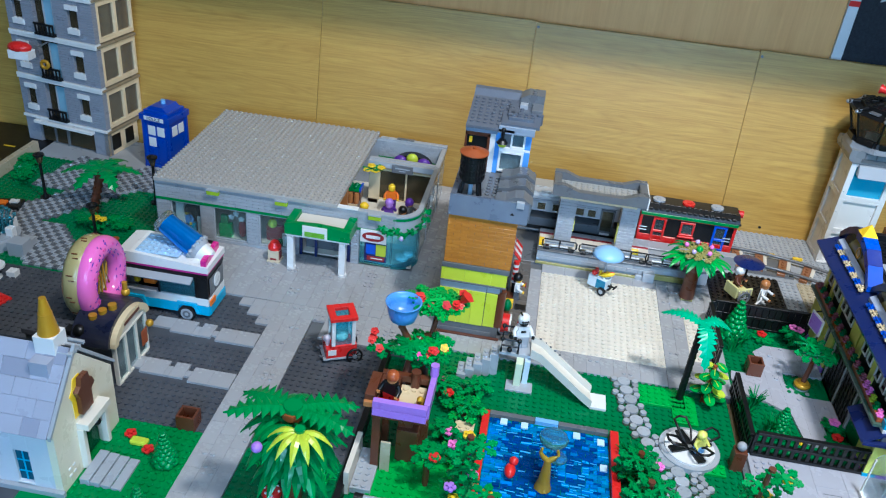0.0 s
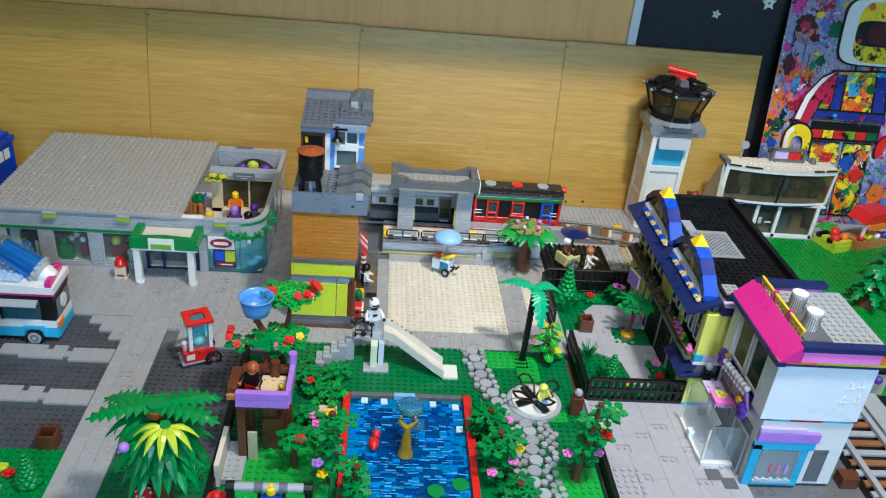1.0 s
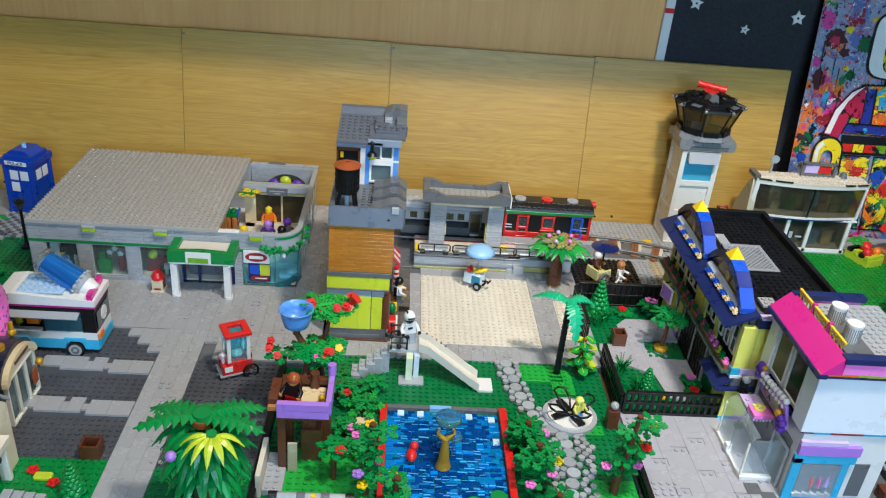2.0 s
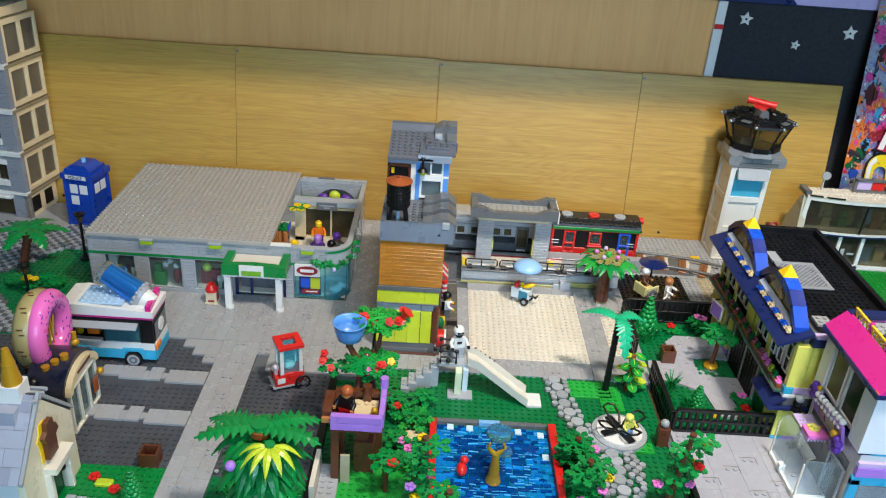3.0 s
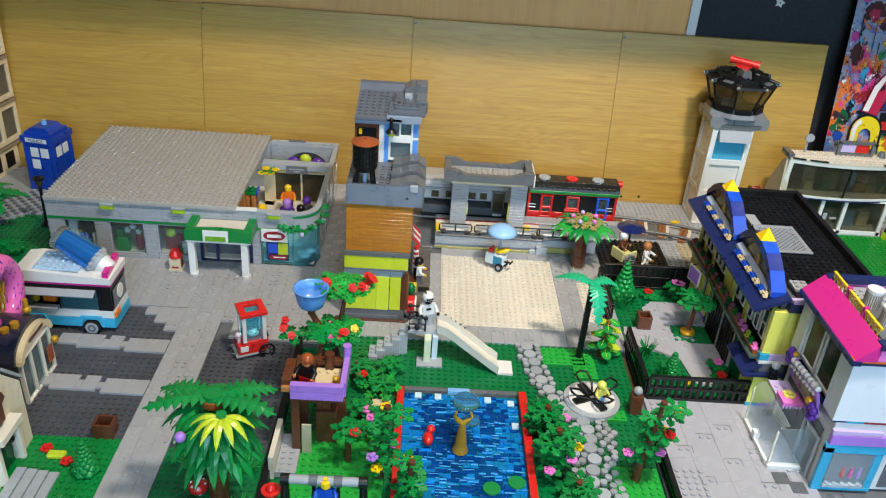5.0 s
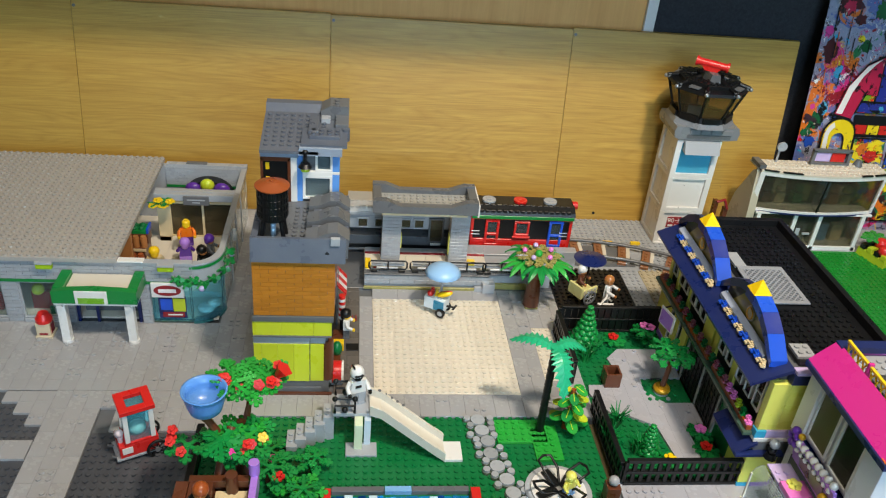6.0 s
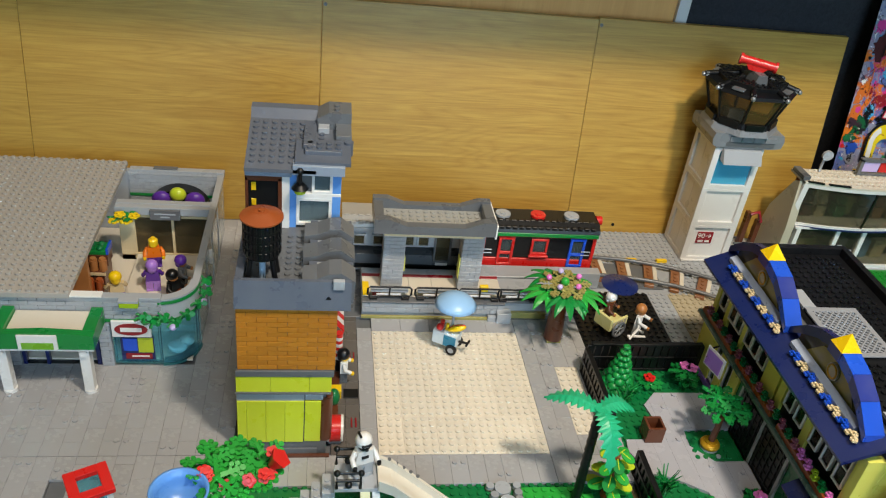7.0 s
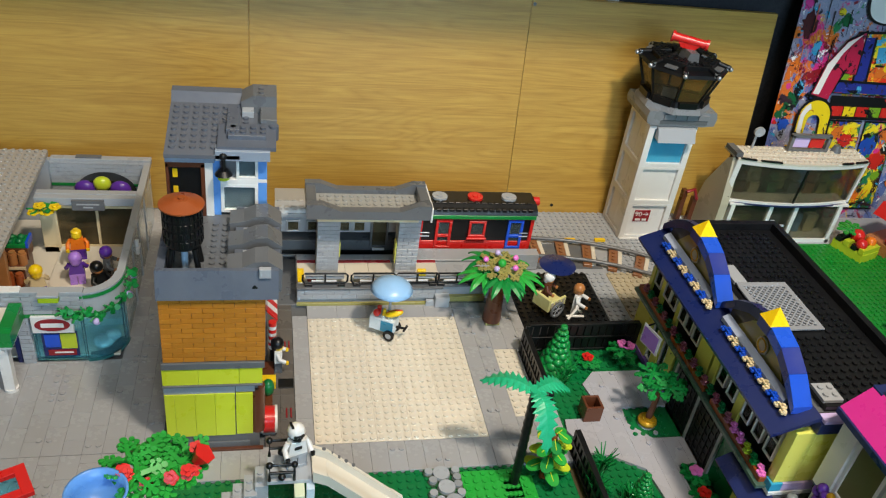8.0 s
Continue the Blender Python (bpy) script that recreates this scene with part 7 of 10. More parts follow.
# pearly sign on the shop's corner
emb = thing("shop_emblem", "purple and silver beaded emblem over the shop door", "sign", (46.7, -24.6, 9.6), 0)
part("backing", Build(at(0, 0, 0, 0, -14, 0)).box(-0.2, -4.4, -0.6, 0.2, 4.4, 3.2), LAV, emb)
part("picture", Build(at(0, 0, 0, 0, -14, 0)).box(-0.34, -2.6, 0.0, -0.21, 2.6, 2.2), DGREY, emb, "dark picture")
part("picture_spot", Build(at(0, 0, 0, 0, -14, 0)).box(-0.42, 0.4, 0.3, -0.35, 2.2, 1.9), BROWN, emb)
for k in range(8):
    part("bead", Build().ball(-0.6 - 0.03 * k, -3.6 + 0.95 * k, 3.4 - 0.1 * k, 0.46, n=10, k=7), WHITE, emb, "pearly bead")
    part("bead", Build().ball(-0.7, -3.4 + 0.95 * k, 2.5 - 0.12 * k, 0.36, n=10, k=7), WHITE, emb)
for s, z in ((-1, 0.2), (1, 2.6)):
    pb = Build()
    for e in range(5):
        pb.ball(-0.8, 4.2 * s + 0.55 * math.cos(1.26 * e), z + 0.8 * math.sin(1.26 * e), 0.55, n=10, k=7)
    part("flower", pb, PURPLE, emb, "purple flower")
part("gold_knob", Build().ball(-0.9, -3.2, 1.2, 0.55), GOLD, emb)
part("gold_knob", Build().ball(-0.8, 3.2, 3.6, 0.4), GOLD, emb)
porch2 = thing("glass_porch", "clear plastic shop porch with a pink counter", "porch", (45.2, -25.0, 0.42))
for y0, y1 in ((-4.0, 0.45), (0.5, 4.9)):
    bend = [(-2.6, 0.6)] + [(-1.4 - 1.2 * math.cos(t), 5.8 + 1.3 * math.sin(t)) for t in np.linspace(0, 1.57, 8)]
    skin = bend + [(x + 0.14, z - 0.06) for x, z in bend[::-1]]
    part("pane", Build().ext(skin, "y", y0, y1), CLEAR, porch2, "curved clear front pane").visible_shadow = False
part("pane", box(-2.4, -4.1, 0.6, 1.6, -3.95, 6.6, b=0.02), CLEAR, porch2).visible_shadow = False
parts("sill", Build().box(-2.7, -4.4, 0, 1.7, -3.6, 0.6).box(-2.75, -3.58, 0, -2.2, 4.9, 0.6), WHITE, porch2, "white sill")
parts("pane_edge", Build().box(-2.66, -4.05, 0.6, -2.4, -3.8, 6.0).box(-2.66, 4.7, 0.6, -2.4, 4.95, 6.0), OLDWHITE, porch2)
part("block", box(-2.9, 0.7, 0.6, -2.0, 1.6, 1.6), WHITE, porch2, "small white block")
part("counter", box(-1.1, -0.5, 7.3, 1.7, 1.9, 7.9), PINK, porch2, "pink counter top")
comb = Build()
for k in range(6):
    comb.box(-1.06 + 0.46 * k, -0.46, 6.9, -0.86 + 0.46 * k, 1.86, 7.28, b=0.02)
parts("comb", comb, LILAC, porch2)
part("counter_ledge", Build().box(-1.1, 1.95, 7.1, 1.7, 4.9, 7.4).studs(-1, 2, 2, 2, 7.4), LILAC, porch2)
part("counter_flower", flower_mesh(Build(), 0.2, 1.2, 7.9, 0.8), PALEY, porch2)
odoor = part("door", box(1.76, -5.3, 0.3, 1.86, -1.6, 6.4, b=0.02), CLEAR, porch2, "clear shop door")
odoor.visible_shadow = False
parts("door_frame", Build().box(1.7, -5.6, 0, 2.0, -5.3, 6.7).box(1.7, -1.6, 0, 2.0, -1.3, 6.7).box(1.7, -5.3, 6.4, 2.0, -1.6, 6.7).box(1.7, -5.3, 0, 2.0, -1.6, 0.3), LGREY, odoor, "pale grey door frame")
part("door_handle", Build().tube([(1.6, -2.2, 2.6), (1.6, -2.2, 4.0)], 0.09), SILVER, odoor)
solo("drain_cover", box(-1, -1, 0, 1, 1, 0.06), DGREY, "dark grey drain cover in the court", "cover", (43.9, -30.9, 0.46))
solo("brown_crate", box(-1.2, -1, 0, 1.2, 1, 1.8), BROWN, "small brown crate by the railway", "crate", (62.2, -31.4, -0.05))

# railway beside the shop
rt = thing("railway_track", "grey toy track with orange-brown sleepers beside the shop", "track", kind="structure")
part("rail", box(65.6, -70, 0.4, 66.5, -14, 1.0), LGREY, rt)
part("rail", box(71.6, -70, 0.4, 72.5, -14, 1.0), LGREY, rt)
part("walkway", box(73.2, -70, -0.05, 76.4, -12.5, 0.8), LGREY, rt)
for i in range(24):
    y = -60 + 2.0 * i
    part("sleeper", box(64.9, y, -0.05, 73.1, y + 1.0, 0.4, b=0.05), SLEEPER if i % 2 == 0 else LGREY, rt)
hut = thing("track_hut", "small grey-green hut with a purple light by the railway", "hut", (76.0, -9.5, 0.0))
part("body", box(-1.8, -2.4, 0, 2.2, 2.4, 4.2), BEIGE, hut)
part("roof", box(-2.2, -2.8, 4.22, 2.6, 2.8, 4.8), BLACK, hut)
part("light", Build().ball(0.4, -2.6, 3.0, 0.7), PURPLE, hut)
fr_ = thing("door_panel", "loose white door panel on the green plate", "door", (71.5, -12.6, 0.0))
part("panel", box(-0.4, -1.2, 0, -0.1, 1.2, 3.6), plastic("pale_green_white", "C8DCD0"), fr_)

# carnival stand against the painting
stand = thing("market_stand", "bright toy market stall with red and yellow goods", "stall", (101.0, 40.0, 0.0), 20)
part("counter", Build().box(-3.5, -3.0, 0, 5.0, 1.5, 2.2), NOUGAT, stand)
part("stall_roof", Build().ext([(-3.8, 6.4), (5.2, 6.4), (3.8, 8.6), (-2.4, 8.6)], "y", -3.2, 1.8), RED, stand)
part("banner", box(-2.6, -3.4, 5.0, 4.0, -3.2, 6.4), ORANGE, stand)
for x in (-3.2, 4.6):
    part("post", box(x, -2.8, 2.2, x + 0.5, -2.3, 6.4), WHITE, stand)
for i in range(7):
    part("goods", Build().ball(-2.8 + 1.15 * i, -2.4 + 0.5 * (i % 2), 2.9, 0.75), (RED, YELLOW, LIME, ORANGE, WHITE, RED, BLUE)[i], stand)
part("box", Build().box(-9.5, -2.5, 0, -5.0, 3.5, 1.6), LIME, stand)
for i in range(4):
    part("lattice", box(-9.6, -2.4 + 1.5 * i, 1.6, -5.0, -1.4 + 1.5 * i, 2.5), BLACK if i % 2 else LIME, stand)
part("fruit", Build().ball(-7.0, 1.0, 3.0, 1.2).ball(-8.6, -1.0, 2.8, 1.0), RED, stand)
part("fruit", Build().ball(-6.0, -1.0, 2.8, 0.9), ORANGE, stand)
part("plant_top", leafy(leafy(Build(), -6.0, 3.2, 3.4, 1.8, 6), -8.6, 2.4, 3.8, 1.6, 6, 0.5), BRGREEN, stand)


# ---- apartment tower ----
flats = thing("apartment_tower", "tall grey and tan toy apartment tower with balconies", "building", (-89.9, 40.0, 0.0), -9)
part("core", Build().box(-19.6, 1.4, 0.0, -1.0, 9.2, 42.6), BEIGE, flats)
GREYSIDE = plastic("blue_grey_siding", "8E929C", vary=0.05)
TANGLASS = plastic("clear_tan_plastic", "CDC6B6", rough=0.06, dust=0.04, clear=0.85)
LT = plastic("tan_wall_plastic", "E6CFA6", vary=0.04, dust=0.05)
for k in range(5):
    z0 = 5.2 + 8.8 * k if k else 0.0
    z1 = 5.2 if k == 0 else z0 + 8.0
    zb = 5.2 + 8.8 * (k - 1)
    if k == 0:
        part("shopfront", Build().box(-16.4, 0.6, 0.3, -3.6, 0.9, 4.2), SMOKE, flats, "dark glass shopfront")
        parts("shop_post", Build().box(-19.8, 0.1, 0, -16.6, 1.3, 5.0).box(-3.4, 0.1, 0, 0.0, 1.3, 5.0), GREYSIDE, flats)
        part("mullion", Build().box(-10.4, 0.4, 0.2, -9.8, 1.0, 4.4).box(-13.4, 0.4, 0.2, -13.0, 1.0, 4.4), DGREY, flats)
        part("canopy", Build().box(-17.0, -1.0, 4.4, -3.0, 1.2, 5.0), WHITE, flats)
        side_b = Build().box(-0.9, 0.1, 0.0, 0.0, 9.6, 5.2)
        part("side_wall", side_b, LT, flats)
        for y in (1.2, 5.4):
            part("side_vent", box(0.02, y, 1.0, 0.14, y + 2.6, 4.2), BLACK, flats, "dark shutter")
        continue
    w = Build()
    for a, c in ((-19.8, -18.2), (-16.2, -13.6), (-8.8, -5.6), (-3.4, 0.0)):
        courses(w, "x", a, c, 0.0, zb + 0.6, zb + 8.2, 4.0, 0.5, 0.028, 1.3)
    for a in (-18.2, -5.6):
        courses(w, "x", a, a + 2.2, 0.0, zb + 0.6, zb + 1.8, 2.0, 0.5, 0.028, 1.3)
        courses(w, "x", a, a + 2.2, 0.0, zb + 7.4, zb + 8.2, 2.0, 0.5, 0.028, 1.3)
    tagged(part("siding", w, GREYSIDE, flats, "grey ribbed siding"), kind="stuff")
    for a in (-18.2, -5.6):
        part("lintel", box(a - 0.3, -0.25, zb + 6.4, a + 2.5, 0.4, zb + 7.35), WHITE, flats)
        part("sill", box(a - 0.2, -0.3, zb + 1.8, a + 2.4, 0.4, zb + 2.9).studs(a, -0.6, 2, 1, zb + 2.9, n=8), WHITE, flats)
        part("pane", box(a, 0.6, zb + 2.9, a + 2.2, 0.75, zb + 6.4), SMOKE, flats)
    part("balcony_back", box(-13.6, 1.0, zb + 0.6, -8.8, 1.3, zb + 8.2), SMOKE, flats)
    part("balcony_door", box(-11.3, 0.6, zb + 0.6, -9.5, 0.9, zb + 7.6), plastic("pale_glass_plastic", "9CC8DC", rough=0.1, clear=0.3), flats, "pale blue glass door")
    parts("door_post", Build().box(-11.6, 0.5, zb + 0.6, -11.32, 0.95, zb + 7.6).box(-9.48, 0.5, zb + 0.6, -9.2, 0.95, zb + 7.6), LGREY, flats)
    rail = Build()
    for j in range(6):
        rail.box(-13.2 + 0.8 * j, -0.6, zb + 0.7, -12.85 + 0.8 * j, -0.4, zb + 2.8, b=0.03)
    rail.box(-13.4, -0.65, zb + 2.5, -8.9, -0.35, zb + 2.9).box(-13.4, -0.65, zb + 0.5, -8.9, 0.9, zb + 0.9)
    parts("balcony", rail, BLACK, flats, "black balcony railing")
    part("floor_line", Build().box(-19.9, -0.25, zb + 8.25, 0.1, 1.3, zb + 8.75).box(-19.9, -0.3, zb - 0.02, 0.12, 1.3, zb + 0.5), WHITE, flats, "white floor line")
    s = Build().box(-0.9, 1.32, zb + 0.5, 0.0, 11.7, zb + 1.2).box(-0.9, 1.32, zb + 7.4, 0.0, 11.7, zb + 8.4)
    for y, w in ((1.32, 0.6), (6.2, 0.8), (11.1, 0.6)):
        s.box(-0.9, y, zb + 1.2, 0.0, y + w, zb + 7.4)
    part("side_wall", s, LT, flats, "tan side wall")
    part("side_ledge", box(-0.9, 0.05, zb - 0.3, 0.35, 11.7, zb + 0.2), plastic("dark_tan_plastic", "8E7E62"), flats)
    for y0, y1 in ((1.8, 6.22), (6.98, 11.22)):
        part("side_pane", box(-0.6, y0, zb + 1.5, -0.45, y1, zb + 7.35), TANGLASS, flats)
        part("side_sill", Build().box(-0.5, y0, zb + 1.2, 0.1, y1, zb + 1.42), LT, flats)
part("roof_band", Build().box(-19.9, -0.2, 40.6, 0.15, 9.7, 42.4), LT, flats)
part("roof_line", box(-20.0, -0.4, 42.42, 0.3, 9.8, 42.9), DGREY, flats)
part("roof_sign", box(-6.4, -0.3, 40.9, -2.6, -0.2, 41.9), WHITE, flats)
part("roof_garden", Build().box(-14, 1.0, 42.92, -2.0, 8.6, 43.6).studs(-14, 1, 12, 7, 43.6), GREEN, flats, "green roof garden")
wreath = thing("wreath", "gold wreath hung on a balcony", "wreath", (-101.2, 40.2, 17.0), 0)
part("ring", Build(at(0, 0, 0.9, 90, 0, 0)).ring(0.7, 0.34, 18, 8), GOLD, wreath)
heli = thing("hanging_airship", "red-topped white toy airship beside the tower", "airship", (-99.6, 33.5, 21.3))
part("body", Build().box(-3.4, -1.2, 0, 0.6, 1.2, 1.6), WHITE, heli)
part("top", Build().ball(-1.6, 0, 2.0, 1.8, 1.3, 0.8, 0.6), RED, heli)
part("rod", Build().tube([(-1.0, 0.8, 0.8), (-1.0, 7.6, 0.8)], 0.15), DGREY, heli)

# ---- police box ----
box_ = thing("police_box", "strong blue toy police box with white window panes", "box", (-77.9, 41.2, 0.0), -10)
box_.scale = (1.1, 1.1, 1.02)
part("body", Build().box(-2.9, -2.9, 0, 2.9, 2.9, 0.7).box(-2.6, -2.6, 0.7, 2.6, 2.6, 9.8), BOXBLUE, box_)
part("corner_post", Build().box(-2.85, -2.85, 0.7, -2.2, -2.2, 10.0).box(2.2, -2.85, 0.7, 2.85, -2.2, 10.0).box(2.2, 2.2, 0.7, 2.85, 2.85, 10.0), BOXBLUE, box_)
part("roof", Build().box(-3.1, -3.1, 10.0, 3.1, 3.1, 11.2).box(-2.5, -2.5, 11.2, 2.5, 2.5, 11.9).ext([(-2.1, 11.9), (2.1, 11.9), (1.2, 12.7), (-1.2, 12.7)], "y", -2.0, 2.0), BOXBLUE, box_)
part("lamp", Build().cyl(0, 0, 12.7, 13.5, 0.42, n=12), SKYBLUE, box_, "pale blue roof lamp")
sp = part("sign", box(-2.0, -3.2, 10.2, 2.0, -3.1, 11.0, b=0.02), WHITE, box_, "white sign strip")
words("POLICE", 0.85, NAVY, sp, at(0, -3.22, 10.6, 90, 0, 0))
for x, z in ((-1.7, 7.0), (0.2, 7.0), (-1.7, 4.6)):
    part("pane", box(x, -2.72, z, x + 1.5, -2.6, z + 1.9), WHITE, box_, "white window pane")
for y in (-1.7, 0.2):
    part("pane", box(2.6, y, 7.0, 2.72, y + 1.5, 9.0), WHITE, box_)
part("door_panel", box(0.3, -2.74, 1.2, 1.8, -2.6, 6.4).box(-1.7, -2.74, 1.2, -0.2, -2.6, 4.2), BOXBLUE, box_)

# ---- park furniture on the left ----


def street_lamp(x, y, h):
    s = thing("street_lamp", "black toy street lamp", "lamp", (x, y, 0.2), group="street lamps")
    part("base", Build().cyl(0, 0, 0, 0.4, 0.95, n=16).cyl(0, 0, 0.4, 1.2, 0.5, 0.3, n=12), BLACK, s)
    part("pole", Build().cyl(0, 0, 1.2, h - 2.0, 0.26, n=10), BLACK, s)
    part("lantern", Build().cyl(0, 0, h - 2.0, h - 0.6, 0.4, 0.75, n=10), SMOKE, s)
    part("cap", Build().cyl(0, 0, h - 0.6, h - 0.3, 0.95, n=12).cyl(0, 0, h - 0.3, h, 0.6, 0.2, n=12), BLACK, s)


street_lamp(-91.6, 19.9, 9.2)
street_lamp(-72.4, 24.3, 9.8)
street_lamp(-76.4, 10.0, 6.6)


def blade(b, length, width, droop, thick=0.14, teeth=6, rise=0.0, notch=0.55):
    """A long toothed palm blade along +x, bending down towards its tip."""
    n = teeth * 2
    top = []
    pull = min(0.55, 0.09 * droop)
    reach = lambda u: length * (u - pull * u * u * 0.6)
    for i in range(n + 1):
        t = i / n
        w = width * (math.sin(math.pi * min(1, 0.12 + 0.88 * t)) ** 0.7) * (1.0 if i % 2 == 0 else notch)
        q = min(1.0, t + (0.55 / n if i % 2 == 0 and 0 < i < n else 0.0))
        drop = lambda u: rise * math.sin(math.pi * u) - droop * u * u
        top.append((reach(q), max(w, 0.08) if i < n else 0.03, drop(q), reach(t), drop(t)))
    v = []
    for x, w, ze, xm, zm in top:
        v += [(x, w, ze - 0.1), (xm, 0, zm + 0.1), (x, -w, ze - 0.1), (xm, 0, zm - thick)]
    f = []
    for i in range(n):
        a, c = 4 * i, 4 * i + 4
        for j in range(4):
            f.append((a + j, a + (j + 1) % 4, c + (j + 1) % 4, c + j))
    return b.add(v, f)


def palm(name, label, at_, h, trunk_r, leaves, leaf_len, mat, trunk_mat, lean=(0, 0), droop=1.6, width=0.8, rise=0.8, turn=0, group="", angles=(), droops=(), lengths=()):
    p = thing(name, label, "palm", at_, turn, group)
    tb = Build()
    n = max(4, int(h / 1.0))
    for i in range(n):
        t0, t1 = i / n, (i + 1) / n
        m = Matrix.Translation((lean[0] * t0, lean[1] * t0, h * t0))
        tb.m = m
        tb.cyl(0, 0, 0, h / n, trunk_r * 1.08, trunk_r * 0.92, n=12)
    part("trunk", tb, trunk_mat, p)
    part("hub", Build().cyl(lean[0], lean[1], h, h + 0.5, 0.7, n=12), mat, p)
    for i in range(leaves):
        b = Build(at(lean[0], lean[1], h + 0.25 + 0.12 * (i % 2), 0, 0, angles[i] if angles else 360 * i / leaves + 17))
        part("leaf", blade(b, lengths[i] if lengths else leaf_len, width, droops[i] if droops else droop + 0.35 * (i % 3), rise=rise, teeth=9 if droops else 6), mat, p)
    return p


palm("small_palm", "toy palm with wide flat green leaves and brown trunk", (-81.0, 17.5, 0.0), 8.6, 0.75, 6, 7.2, GREEN, BROWN, (2.0, 1.0), 1.0, 1.6, 0.6)
bench_l = thing("park_bench", "dark park bench under the palm", "bench", (-86.4, 30.6, 0.4))
part("seat", box(-3.0, -0.9, 1.0, 3.0, 0.9, 1.4), DKGREEN, bench_l)
for s in (-1, 1):
    part("leg", box(2.3 * s - 0.3, -0.8, 0, 2.3 * s + 0.3, 0.8, 1.0), BLACK, bench_l)
part("backrest", box(-3.0, 0.9, 1.4, 3.0, 1.2, 2.8), DKGREEN, bench_l)
bar = thing("food_tray", "dark counter with orange and white items in the park", "counter", (-96.0, 15.0, 0.0), 12)
part("counter", Build().box(-2.6, -1.6, 0, 2.6, 1.6, 1.0), BLACK, bar)
part("item", Build().box(-1.6, -0.8, 1.0, 0.2, 0.4, 1.4), ORANGE, bar)
part("item", Build().box(0.5, -0.2, 1.0, 2.0, 1.0, 1.35), WHITE, bar)
fountain = thing("fountain", "grey stone toy fountain with clear blue water jets", "fountain", (-91.0, 4.0, 0.0))
part("basin", Build().cyl(0, 0, 0, 1.6, 4.2, n=24).cyl(0, 0, 1.6, 2.0, 3.6, n=24), LGREY, fountain)
for i in range(6):
    a = math.pi * i / 3
    part("pillar", Build().box(3.3 * math.cos(a) - 0.6, 3.3 * math.sin(a) - 0.6, 1.6, 3.3 * math.cos(a) + 0.6, 3.3 * math.sin(a) + 0.6, 3.4), WHITE, fountain)
jet = Build()
for i in range(60):
    a, d = rnd.uniform(0, 6.28), rnd.random()
    top = 9.0 - 5.0 * d
    x, y = 0.3 + 2.9 * d * math.cos(a), 2.9 * d * math.sin(a)
    jet.tube([(x, y, 1.9), (x * 1.05, y * 1.05, top * 0.7), (x * 1.25, y * 1.25, top)], 0.3, 6, 0.12).ball(x * 1.25, y * 1.25, top, 0.34, 1, 1, 1.2, 7, 5)
part("water", jet, TBLUE, fountain, "clear blue water jets")
part("stone_block", Build().box(4.6, -3.4, 0, 7.4, -1.0, 2.6).box(5.0, -0.8, 0, 6.8, 1.2, 1.6), LGREY, fountain)
table_w = thing("cafe_table", "white toy café table with chairs", "table", (-84.0, -6.0, DZ))
part("top", Build().cyl(0, 0, 2.0, 2.3, 1.6, n=20), WHITE, table_w)
part("leg", Build().cyl(0, 0, 0, 2.0, 0.35, n=10).cyl(0, 0, 0, 0.2, 0.9, n=14), WHITE, table_w)
for i in range(3):
    a = 2.1 * i + 0.5
    part("chair", Build().box(2.4 * math.cos(a) - 0.7, 2.4 * math.sin(a) - 0.7, 0, 2.4 * math.cos(a) + 0.7, 2.4 * math.sin(a) + 0.7, 1.0), WHITE, table_w)
solo("red_mat", box(-5, -3, 0, 5, 3, 0.4).studs(-5, -3, 10, 6, 0.4), RED, "red studded plate on the road", "plate", (-84, -12, DZ), -18)
for x, y, s in ((-80.4, 14.6, 1.5), (-78.2, 13.8, 1.2), (-73.8, 14.4, 1.6), (-100.5, 27.0, 2.0), (-103.0, 32.0, 1.8), (-98.0, 8.0, 1.6)):
    hb = thing("hedge", "moulded green hedge bush in the park", "bush", (x, y, 0.0))
    q = Build()
    for i in range(7):
        leafy(q, rnd.uniform(-s, s), rnd.uniform(-s, s) * 0.7, 0.3 + 0.8 * s * rnd.uniform(0.1, 1.0), s * rnd.uniform(0.6, 0.9), 7, rnd.uniform(0, 6), rnd.uniform(-30, 30), 0.24)
    part("foliage", q.cyl(0, 0, 0, 0.5 * s, 0.6 * s, n=10), GREEN, hb)
yf = thing("flower_clump", "yellow flowers on a green stem", "flowers", (-77.4, 12.0, 0.0))
part("flower", flower_mesh(flower_mesh(Build(), 0, 0, 2.6, 0.9), 1.0, 0.6, 2.2, 0.7), YELLOW, yf)
part("stem", leafy(Build().cyl(0, 0, 0, 2.6, 0.2, n=8).cyl(1.0, 0.6, 0, 2.2, 0.2, n=8), 0.3, 0.2, 1.0, 1.1, 5), LEAF, yf)
solo("flower_pot", Build().cyl(0, 0, 0, 0.9, 0.5, 0.7, n=14), RUST, "small rust flower pot on the park edge", "pot", (-72.6, 9.4, 0.0))

